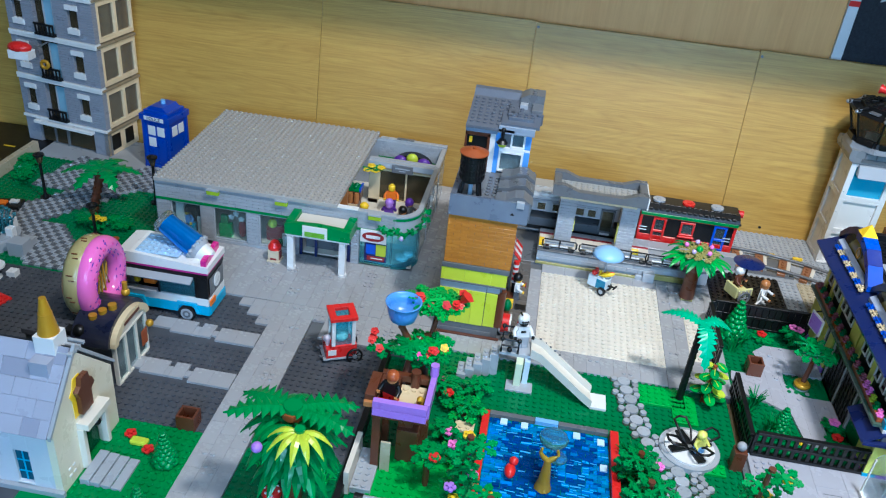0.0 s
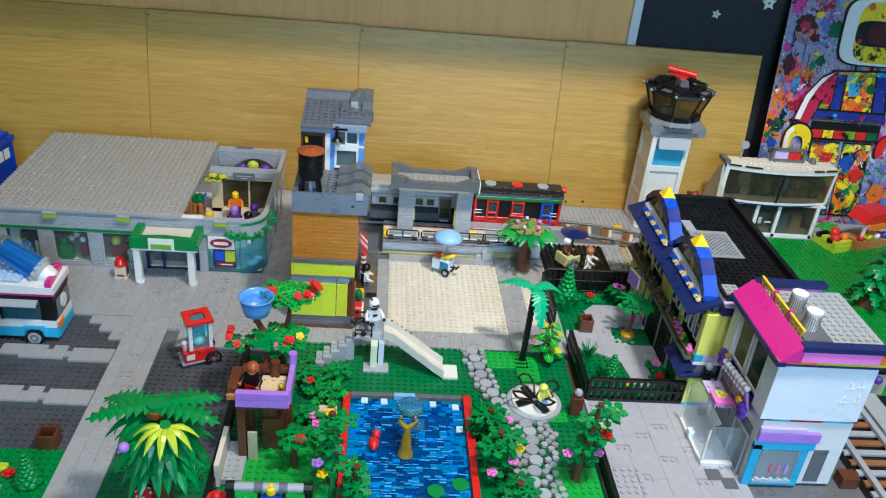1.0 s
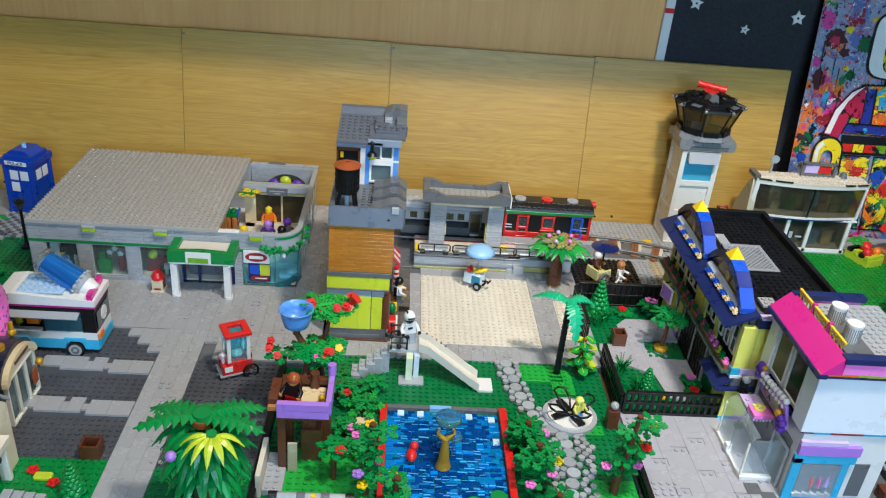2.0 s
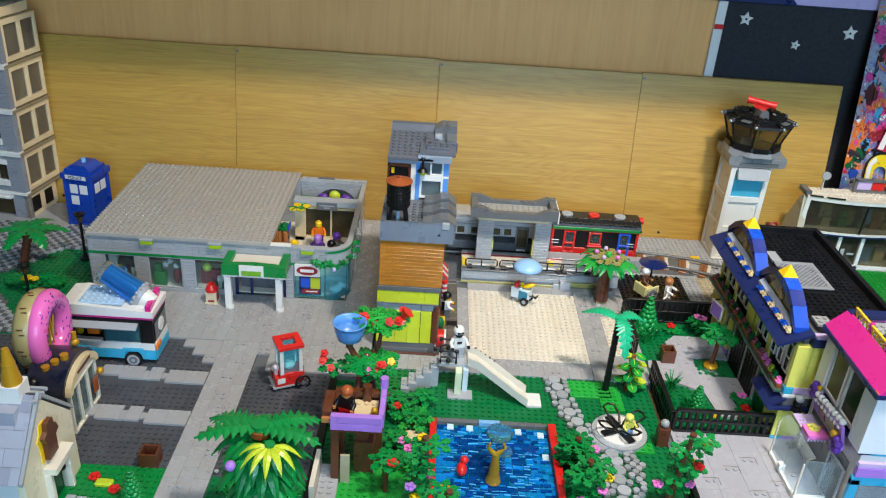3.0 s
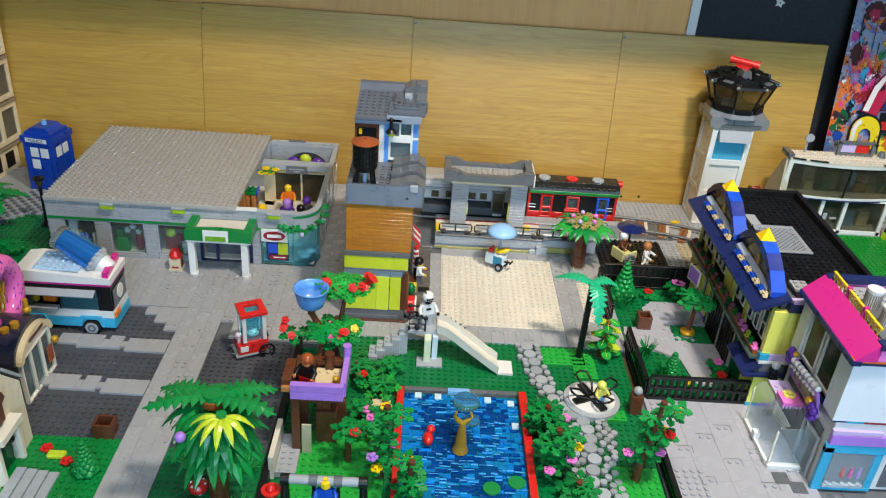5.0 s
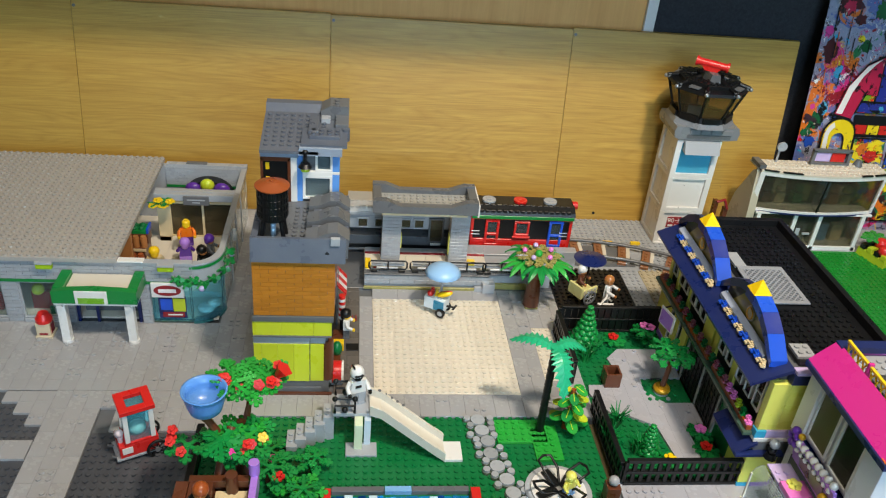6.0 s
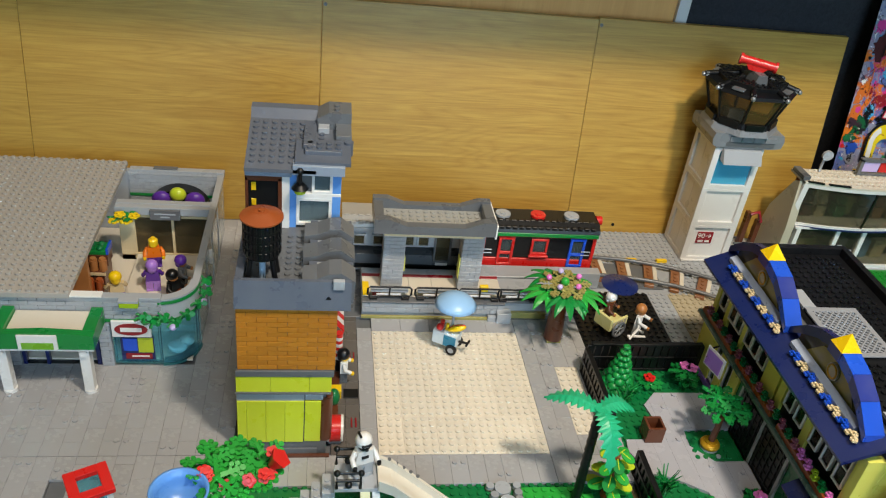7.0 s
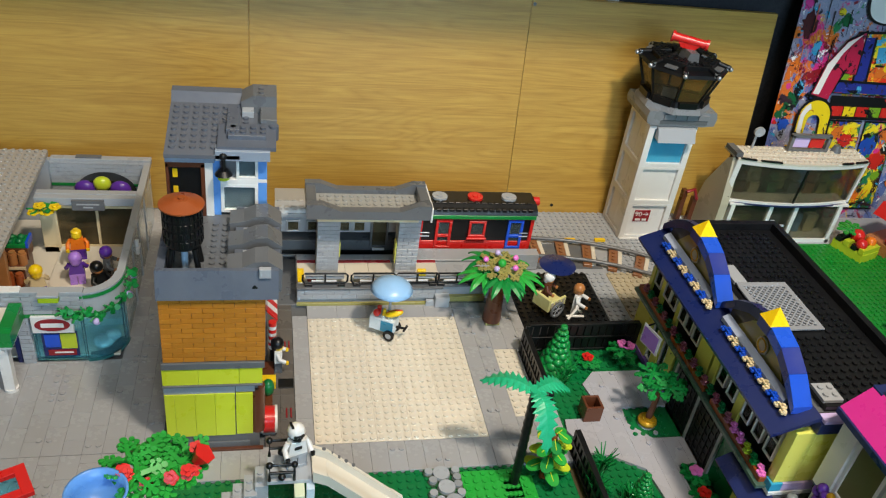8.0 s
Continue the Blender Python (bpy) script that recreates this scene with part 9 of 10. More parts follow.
surface = tagged(part("water", water, [WATER, DEEPWATER, GLINTWATER], pool, "clear blue plates as rippled water, with pale strips for glints"), kind="stuff")
surface.visible_shadow = False
for i in range(3):
    part("edge", box(-6.1 + 0.15 * (i % 2), -17.0 - 12 * (i + 1), GP, -5.15, -17.05 - 12 * i, 0.9 + 0.1 * (i % 2)), RED, pool, "red pool edge")
    part("edge", box(11.0, -17.0 - 12 * (i + 1), GP, 12.1 - 0.15 * (i % 2), -17.05 - 12 * i, 0.9 + 0.1 * ((i + 1) % 2)), RED, pool)
part("rear_edge", box(-5.1, -17.1, GP, 1.0, -16.3, 0.35).box(4.2, -17.1, GP, 10.9, -16.3, 0.35), DGREY, pool)
part("rear_edge", box(1.05, -17.1, GP, 4.15, -16.3, 0.4), SKYBLUE, pool)
for x, y in ((-3.6, -18.6), (-0.8, -18.7), (6.2, -18.9), (9.4, -19.4), (9.7, -24.0)):
    part("white_tile", box(x, y, 0.03, x + 0.95, y + 1.1, 0.3), plastic("pale_clear_plastic", "C4DEEA", rough=0.1), pool, "pale tile in the water")
tail = thing("tail_statue", "gold-green mermaid tail ornament standing in the pool", "ornament", (2.6, -28.5, 0.15))
tail.scale = (0.8, 0.8, 1.06)
part("tail", Build().cyl(0, 0, 0, 1.0, 1.35, 1.0, n=18).cyl(0, 0, 1.0, 4.4, 1.0, 0.5, n=18), plastic("gold_olive_plastic", "B08A14", rough=0.22, metal=0.3), tail)
for s in (-1, 1):
    part("fluke", Build().tube([(0, 0, 4.2), (0.9 * s, 0.1, 4.7), (1.35 * s, 0.1, 5.3), (1.15 * s, 0, 6.0)], 0.45, 8, 0.2), plastic("gold_olive_plastic", "B08A14", rough=0.22, metal=0.3), tail)
part("splash", Build().ball(0.4, 2.2, 6.2, 2.3, 1, 1, 0.35), TBLUE, tail, "clear blue splash dish")
part("splash", Build().ball(1.6, 2.4, 3.2, 1.5, 1, 1, 0.35).cyl(1.6, 2.4, 0, 3.2, 0.2, n=8), TBLUE, tail)
fish = thing("toy_fish", "red toy fish in the pool", "fish", (-1.6, -27.4, 0.15))
part("body", Build().ball(0, 0, 0.7, 0.9, 0.8, 1.3, 0.8).ball(0.3, 0.9, 1.5, 0.6), RED, fish)
for x, y in ((6.4, -35.0), (9.6, -33.8)):
    solo("lily_pad", Build().cyl(0, 0, 0, 0.16, 1.1, n=18), LEAF, "round green lily pad on the water", "leaf", (x, y, 0.16), group="lily pads")

# slide with platform and stairs
sl = thing("playground_slide", "white toy slide with black railing and grey stairs", "slide")
part("platform", box(-5.2, -8.6, 4.0, -0.8, -5.2, 4.5), LGREY, sl)
part("post", box(-2.6, -10.2, GP, -1.6, -8.5, 4.0), plastic("pale_green_post", "DDE6C4"), sl)
part("post", box(-1.4, -9.4, GP, -0.6, -8.4, 4.0), plastic("pale_blue_post", "CCDCE8"), sl)
part("foot", box(-3.6, -11.2, GP, 0.2, -9.0, 0.1), LGREY, sl)
CREAM = plastic("cream_slide_plastic", "DAD3C4", vary=0.02)
prof = [(-0.8, 4.9, -7.2), (0.6, 4.7, -7.6), (7.3, 0.9, -10.0), (8.5, 0.3, -10.4)]
chute = Build()
for (x0, z0, y0), (x1, z1, y1) in zip(prof, prof[1:]):
    for a, c, lift in ((-1.8, -1.4, 1.1), (-1.4, 1.4, 0.0), (1.4, 1.8, 1.1)):
        v = [(x0, y0 + a, z0 - 0.35), (x0, y0 + c, z0 - 0.35), (x0, y0 + c, z0 + lift), (x0, y0 + a, z0 + lift), (x1, y1 + a, z1 - 0.35), (x1, y1 + c, z1 - 0.35), (x1, y1 + c, z1 + lift * 0.9), (x1, y1 + a, z1 + lift * 0.9)]
        chute.add(v, [(0, 1, 2, 3), (7, 6, 5, 4), (0, 4, 5, 1), (1, 5, 6, 2), (2, 6, 7, 3), (3, 7, 4, 0)])
part("chute", chute, CREAM, sl, "cream slide chute")
part("end_pad", box(8.4, -12.0, GP, 10.7, -8.9, 0.15), WHITE, sl)
for k in range(5):
    part("hole", Build().cyl(0.4 + 0.75 * k, -5.9 - 0.24 * k, 5.75 - 0.38 * k, 5.85 - 0.38 * k, 0.2, n=10), DGREY, sl)
rl = Build()
for y in (-8.5, -5.3):
    rl.tube([(-5.0, y, 4.5), (-5.0, y, 6.7), (-2.6, y, 6.7), (-2.6, y, 4.5)], 0.17, 8).tube([(-5.0, y, 5.6), (-2.6, y, 5.6)], 0.15, 8).ball(-5.0, y, 6.7, 0.35).ball(-2.6, y, 6.7, 0.35).ball(-3.8, y, 5.0, 0.4)
part("railing", rl, BLACK, sl, "black railing")
for k in range(5):
    part("step", Build().box(-10.8 + 1.1 * k, -10.2 + 0.5 * k, GP, -9.5 + 1.1 * k, -7.2 + 0.4 * k, 0.5 + 0.72 * k).studs(-10.8 + 1.1 * k, -9.6 + 0.4 * k, 1, 2, 0.5 + 0.72 * k), LGREY, sl)
minifig("toy_figure", (-2.4, -6.6, 4.5), 20, WHITE, LGREY, BLACK, WHITE, "white helmeted toy figure on the slide platform", visor=True).scale = (1.08, 1.08, 1.18)

# winding stone path
stones = thing("stone_path", "winding path of round grey stones", "path", kind="structure")
way = [(13.4, -5.2), (13.8, -9.0), (14.8, -13.2), (16.4, -17.4), (18.4, -20.4), (20.4, -23.4), (20.2, -27.0), (19.4, -31.0), (19.8, -35.0), (20.2, -42)]
stone_mats = (LGREY, plastic("stone_mid_plastic", "92969A", vary=0.12), LGREY)
key = {}
for r in (0.47, 0.95):
    for i, m in enumerate(stone_mats):
        key[r, i] = Build().cyl(0, 0, 0, 0.36, r, r * 0.97, n=14 if r < 0.6 else 20).data("stone", [m])
spot = []
sr2 = random.Random(11)
for i, ((ax, ay), (bx, by)) in enumerate(zip(way, way[1:])):
    for tt in (0.0, 0.5):
        spot.append((ax + (bx - ax) * tt + sr2.uniform(-0.45, 0.45), ay + (by - ay) * tt, 0.95))
for (ax, ay), (bx, by) in zip(way, way[1:]):
    for tt in range(5):
        px_, py_ = ax + (bx - ax) * tt / 5, ay + (by - ay) * tt / 5
        wide = 2.7 if py_ < -19 else 1.6
        for _ in range(40):
            r = 0.95 if sr2.random() < 0.06 else 0.47
            x, y = px_ + (0.5 if wide > 2 else 0.0) + sr2.uniform(-wide, wide), py_ + sr2.uniform(-0.5, 0.5)
            if all((x - q[0]) ** 2 + (y - q[1]) ** 2 > (r + q[2]) ** 2 * 0.93 for q in spot):
                spot.append((x, y, r))
for x, y, r in spot:
    piece("stone", key[r, sr2.randrange(3)], stones, (x, y, 0.02))
bed = Build()
for x, y, r in spot:
    bed.cyl(x, y, GP, 0.04, r + 0.1, n=10)
part("bed", bed, plastic("path_bed_plastic", "4C5A4A"), stones)

# carousel
car = thing("roundabout", "white toy roundabout with black wheel arms and grey rim", "roundabout", (21.5, -17.4, GP))
part("rim", Build().cyl(0, 0, 0, 0.9, 4.0, n=36), LGREY, car)
part("disc", Build().cyl(0, 0, 0.9, 1.15, 3.3, n=36), WHITE, car)
for k in range(4):
    m = at(0, 0, 1.15, 0, 0, 90 * k + 25)
    part("arm", Build(m).box(0.4, -0.55, 0, 3.0, 0.55, 0.35), BLACK, car)
    part("handle", Build(m).tube([(0.6, -0.4, 0.3), (1.8, -0.9, 1.4), (3.4, -0.9, 2.0), (3.7, 0, 2.1), (3.4, 0.9, 2.0), (1.8, 0.9, 1.4), (0.6, 0.4, 0.3)], 0.17, 8), BLACK, car)
minifig("toy_figure", (22.4, -18.2, 0.95), 30, PALEY, SKYBLUE, PALEY, PALEY, "small pale yellow toy figure on the roundabout", 5).scale = (0.8, 0.8, 0.72)


# ---- plants ----
def sprig_tree(name, label, at_, h, levels, flowers, leaf=LEAF, trunk=BROWN, spread=2.6, seed=1, trunk_r=0.55, group="", twist=0.0):
    """A brown stem with flat leaf sprays at several heights and small flowers at the tips."""
    t = thing(name, label, "tree", at_, group=group)
    q = random.Random(seed)
    tb = Build()
    for i in range(6):
        tb.cyl(0.12 * math.sin(i + seed) + twist * i / 6, 0.12 * math.cos(i), h * i / 6, h * (i + 1) / 6, trunk_r * (1.1 - 0.1 * i), trunk_r * (1.0 - 0.1 * i), n=10)
    part("trunk", tb, trunk, t)
    tips = []
    for i in range(levels):
        z = h * (0.35 + 0.65 * i / max(1, levels - 1))
        a = q.uniform(0, 6.28)
        for s in range(2 if i < levels - 1 else 1):
            aa = a + math.pi * s + q.uniform(-0.5, 0.5)
            d = spread * q.uniform(0.3, 0.6)
            x, y = d * math.cos(aa) + twist * z / h, d * math.sin(aa)
            part("leaf_spray", leafy(Build(), x, y, z, spread * q.uniform(0.5, 0.72), 6, aa, q.uniform(-18, 25)), leaf, t)
            tips.append((x + 0.7 * spread * 0.6 * math.cos(aa), y + 0.6 * spread * math.sin(aa) * 0.7, z + 0.35))
    for k, mat in enumerate(flowers):
        x, y, z = tips[(k * 2 + 1) % len(tips)]
        part("flower", flower_mesh(Build(), x + q.uniform(-0.4, 0.4), y + q.uniform(-0.5, 0.2), z, 0.68), mat, t)
    part("top", Build().cyl(twist, 0, h, h + 0.5, 0.42, n=10), trunk, t)
    return t


sprig_tree("flower_tree", "toy tree with green sprays and pink, yellow and red flowers", (24.7, -32.3, 0.1), 12.4, 5, (PINK, YELLOW, RED, YELLOW, PINK), seed=2, group="flower trees", twist=1.2)
sprig_tree("flower_tree", "toy tree with green sprays and pink, yellow and orange flowers", (-7.4, -33.8, GP), 11.2, 5, (YELLOW, LAV, PINK, YELLOW, PINK), seed=4, group="flower trees", twist=0.6)
sprig_tree("flower_tree", "low toy tree with pink and yellow flowers at the pool edge", (-3.6, -38.6, GP), 7.4, 4, (PINK, RED, YELLOW, LAV), seed=6, group="flower trees")
sprig_tree("flower_bush", "dense green toy bush with brown knobs and pink flowers", (14.4, -31.0, GP), 6.6, 5, (PINK, PINK, YELLOW), LEAF, BROWN, 3.0, seed=8, group="flower trees")
sprig_tree("flower_bush", "dense dark green toy bush beside the pool", (14.0, -24.4, GP), 4.6, 5, (RUST, PINK), GREEN, BROWN, 2.8, seed=12, group="flower trees")
sprig_tree("flower_bush", "low green bush in front of the pool", (16.4, -37.0, GP), 4.0, 4, (PINK,), GREEN, BROWN, 2.6, seed=13, group="flower trees")


def tuft(x, y, z, h, n, mat=GREEN, label="spiky green toy grass tuft"):
    t = thing("grass_tuft", label, "grass", (x, y, z), group="grass tufts")
    q = random.Random(int(x * 7 + y * 13))
    b = Build()
    for i in range(n):
        a, d = q.uniform(0, 6.28), q.uniform(0.1, 0.9)
        e = q.uniform(0.5, 1.2)
        b.tube([(d * 0.5 * math.cos(a), d * 0.5 * math.sin(a), 0), (d * math.cos(a), d * math.sin(a), h * 0.6), ((d + e) * math.cos(a), (d + e) * math.sin(a), h * q.uniform(0.8, 1.1))], 0.17, 5, 0.05)
    tagged(part("foliage", b, mat, t), kind="stuff")


for x, y, h in ((13.4, -20.4, 2.4), (31.6, -6.0, 3.4), (33.2, -10.6, 3.0), (30.9, 7.6, 3.0), (32.4, 9.4, 2.6), (29.9, -9.0, 2.6)):
    tuft(x, y, GP + 0.1, h, 26)

# treehouse with purple railing
th = thing("tree_house", "brown toy tree house with a purple railing", "tree house", (-15.6, -27.6, GP + 0.9))

part("floor", box(-3.2, -3.2, 8.2, 3.4, 3.4, 8.7), BROWN, th)
for z in (8.75, 9.85):
    part("railing", box(-3.1, -3.5, z, 3.3, -2.7, z + 1.05), LAV, th, "lavender railing bar")
part("railing", box(2.8, -2.65, 8.75, 3.5, 3.4, 10.9), LAV, th, "lavender railing side")
part("finial", Build().cyl(3.1, 3.0, 10.9, 12.4, 0.55, n=12), LAV, th)
part("deck_tile", box(-0.6, -2.6, 8.72, 2.5, 2.2, 9.3).studs(-0.5, -2.6, 3, 2, 9.3).studs(-0.5, 0.8, 3, 1, 9.3), TAN, th, "tan deck tile")
for z in (8.7, 9.5):
    part("log", box(-4.4, -2.2 + 0.4 * (z > 9), z, -3.15, 2.6, z + 0.76), NOUGAT if z < 9 else BROWN, th, "stacked brown log")
part("log", box(-3.2, 2.5, 9.4, 2.6, 3.35, 10.3), BROWN, th)
part("log_end", Build().cyl(1.0, 2.2, 9.3, 11.6, 0.6, n=14), BROWN, th)
part("red_point", Build().add([(-3.2, -2.7, 9.2), (-1.4, -2.7, 9.2), (-1.4, -1.7, 9.2), (-3.2, -1.7, 9.2), (-3.0, -2.2, 10.5), (-1.6, -2.2, 10.5)], [(3, 2, 1, 0), (0, 1, 5, 4), (2, 3, 4, 5), (1, 2, 5), (3, 0, 4)]), RED, th, "red pointed piece")
part("deck_block", box(-3.1, 0.2, 8.72, -0.8, 3.2, 10.2).box(-3.6, -1.4, 8.0, -2.8, 2.4, 9.4), BROWN, th)
for x, y in ((-2.6, -2.4), (2.6, 2.2), (-2.4, 2.4)):
    part("post", box(x - 0.5, y - 0.5, -0.9, x + 0.5, y + 0.5, 8.2), BROWN, th)
part("trunk", Build().box(-0.4, -0.8, -0.9, 2.2, 1.6, 4.6).box(-0.4, -0.2, 4.6, 1.4, 1.6, 8.2), BROWN, th)
part("ladder", box(-1.9, -2.9, -0.9, -0.7, -2.6, 4.2), BEIGE, th, "beige ladder panel")
part("perch", Build().tube([(-0.6, 3.0, 8.7), (-0.2, 5.4, 11.0), (0.4, 7.6, 12.6)], 0.6, 8), BROWN, th)
minifig("toy_figure", (-17.0, -28.4, 9.35), -20, BLACK, RED, NOUGAT, RUST, "toy figure with rust hair on the tree house")
solo("gold_bird", Build().ball(0, 0, 0.7, 0.6, 0.8, 1.2, 1.0).ball(0, -0.5, 1.5, 0.4), GOLD, "small gold bird on the deck", "bird", (-13.4, -28.8, 9.9))
crown = thing("flowering_tree", "large flowering toy tree with red flowers and flat leaf sprays", "tree", (-14.4, -19.4, GP))
part("trunk", Build().tube([(0.4, -1.0, 0), (0.2, -0.4, 5.0), (-0.4, 0.2, 10.0), (0, 0.4, 13.4)], 0.95, 10, 0.5), BROWN, crown)
qd = random.Random(21)
part("branch", Build().tube([(-0.2, 0.2, 10.5), (0.6, 1.4, 14.0), (1.0, 2.2, 17.0)], 0.4, 8, 0.3), BROWN, crown)
part("branch", Build().tube([(-0.2, 0.2, 9.0), (-1.8, -1.0, 12.4), (-3.2, -0.8, 14.9)], 0.5, 8, 0.4), BROWN, crown)
for i in range(24):
    (cx, cy, cz), (rx, ry, rz) = (((-2.0, -1.8, 13.0), (4.2, 2.0, 0.8)), ((0.6, 2.8, 17.2), (2.9, 2.2, 1.0)))[i % 2]
    a, d = qd.uniform(0, 6.28), qd.uniform(0.35, 1.0)
    part("leaf_spray", leafy(Build(), cx + rx * d * math.cos(a), cy + ry * d * math.sin(a), cz + rz * qd.uniform(-1, 1), qd.uniform(1.9, 2.6), 5, a, qd.uniform(-18, 30)), BRGREEN if i % 2 or i % 3 == 0 else LEAF, crown)
for i in range(20):
    (cx, cy, cz), (rx, ry, rz) = (((-2.0, -2.2, 13.6), (4.6, 2.2, 0.7)), ((0.8, 2.4, 18.0), (3.0, 2.0, 0.7)))[i % 2]
    a = qd.uniform(2.6, 6.8)
    part("flower", flower_mesh(Build(at(cx + rx * math.cos(a), cy + ry * math.sin(a), cz + rz * qd.uniform(-0.6, 1), qd.uniform(20, 60), 0, 0)), 0, 0, 0, 0.5), RED if i % 6 else (YELLOW, MAGENTA, RED, RED)[i // 6], crown, "red flower")
part("big_flower", Build(at(3.6, 2.2, 18.0, 0, 40, 0)).cyl(0, 0, 0, 1.2, 0.4, 1.0, n=5), RED, crown)
bowl = thing("blue_bowl", "round medium-blue bowl resting in the tree crown", "bowl", (-17.6, -20.2, 15.8))
bp = [(1.3, 0.0), (1.62, 0.12), (1.85, 0.9), (2.05, 1.8), (2.15, 2.45), (2.28, 2.5), (2.28, 2.62), (2.08, 2.6), (1.9, 1.6), (1.6, 0.5), (0.0, 0.35)]
bv = [(r * math.cos(2 * math.pi * i / 28), r * math.sin(2 * math.pi * i / 28), z) for r, z in bp for i in range(28)]
part("bowl", Build().add(bv, [(j * 28 + i, j * 28 + (i + 1) % 28, (j + 1) * 28 + (i + 1) % 28, (j + 1) * 28 + i) for j in range(len(bp) - 1) for i in range(28)] + [tuple(range(27, -1, -1))], True), MIDBLUE, bowl)
part("peg", Build().cyl(0, 0, -1.3, -0.01, 0.5, n=12), BROWN, bowl, "brown peg")
# low shrubs round the tree house
for i, (x, y, z, r) in enumerate(((-10.8, -22.6, 1.6, 1.6), (-8.6, -17.6, 1.4, 2.4), (-12.4, -14.8, 1.8, 2.6), (-9.6, -26.8, 1.8, 1.4), (-13.0, -11.4, 1.0, 2.4), (-7.4, -12.8, 1.4, 1.8), (-11.6, -31.4, 5.6, 1.8))):
    sh = thing("shrub", "green toy shrub of flat leaf sprays", "shrub", (x, y, GP), group="shrubs")
    part("stem", Build().cyl(0, 0, 0, z, 0.4, n=10), BROWN, sh)
    part("leaf_spray", leafy(Build(), 0, 0, z, r * 1.2, 6, i, 8), BRGREEN if i in (1, 3) else LEAF, sh)
    part("leaf_spray", leafy(Build(), 0.4, -0.3, z + 0.7, r * 0.8, 5, i + 0.6, -8), LEAF, sh)
    if i % 2 == 0:
        part("flower", flower_mesh(Build(), r * 0.5, -r * 0.6, z + 0.5, 0.7), (PINK, RED, MAGENTA, RED)[i // 2], sh)
solo("stepping_stone", box(-1.3, -0.9, 0, 1.3, 0.9, 0.5).studs(-1, -0.9, 2, 1, 0.5), TAN, "tan plate among the shrubs", "plate", (-8.2, -20.2, GP))

# low wall, bench and swing on the left edge of the park
solo("low_wall", box(-21.6, -70, -1.3, -20.75, -7.0, 1.3), BLACK, "black low wall along the edge of the park", "wall", kind="structure")
bw_ = thing("garden_bench", "grey and white toy bench against the low wall", "bench", (-18.9, -31.2, GP))
part("seat", Build().box(-1.3, -3.4, 0.2, 1.2, 3.4, 1.1).studs(-1.2, -3.4, 2, 6, 1.1), LGREY, bw_)
part("backrest", box(-2.0, -3.6, 0, -1.35, 3.4, 3.6), OLDWHITE, bw_)
sw = thing("swing", "grey and black toy swing frame with blue seats", "swing", (-13.4, -40.4, GP))
part("beam", Build().cyl(0, 6.0, -4.6, 4.6, 0.55, n=16, axis="x"), LGREY, sw)
for x in (-4.4, -1.2, 1.6, 4.4):
    part("joint", Build().cyl(0, 6.0, x - 0.5, x + 0.5, 0.66, n=14, axis="x"), BLACK if abs(x) > 3 else DGREY, sw)
for s in (-1, 1):
    for e in (-1, 1):
        part("leg", Build().tube([(4.4 * s, 0, 6.0), (4.6 * s, 1.6 * e, 0)], 0.42, 10), BLACK, sw)
for x in (-1.2, 1.6):
    part("chain", Build().tube([(x, 0, 5.6), (x, 0, 2.0)], 0.22, 8), BLACK, sw)
part("seat", box(-1.5, -0.8, 1.6, 1.9, 0.8, 2.0), BLACK, sw)
minifig("toy_figure", (-13.2, -40.6, 1.7), 0, BLUE, BLUE, SKIN, None, "yellow-headed toy figure in blue on the swing", 30)
rf = thing("tall_flower", "tall red flower on a green stem", "flower", (-19.4, -40.6, GP))
part("stem", leafy(Build().cyl(0, 0, 0, 3.6, 0.25, n=8), 0, 0, 1.4, 1.3, 6), LEAF, rf)
part("flower", Build().cyl(0, 0, 3.6, 4.4, 0.8, 1.15, n=10).ball(0, 0, 4.5, 0.6), RED, rf)

def spear(b, length, width, droop, thick=0.12, rise=0.0):
    """A smooth pointed leaf along +x with a raised rib, bending down."""
    v, f, n = [], [], 7
    for i in range(n + 1):
        t = i / n
        w = width * max(0.04, math.sin(math.pi * (0.08 + 0.92 * t)) ** 0.8)
        z = rise * math.sin(math.pi * t) - droop * t * t
        x = length * (t - 0.12 * t * t)
        v += [(x, w, z), (x, 0.0, z + 0.16), (x, -w, z), (x, 0.0, z - thick)]
    for i in range(n):
        f += [(4 * i + j, 4 * i + (j + 1) % 4, 4 * i + 4 + (j + 1) % 4, 4 * i + 4 + j) for j in range(4)]
    return b.add(v, f)


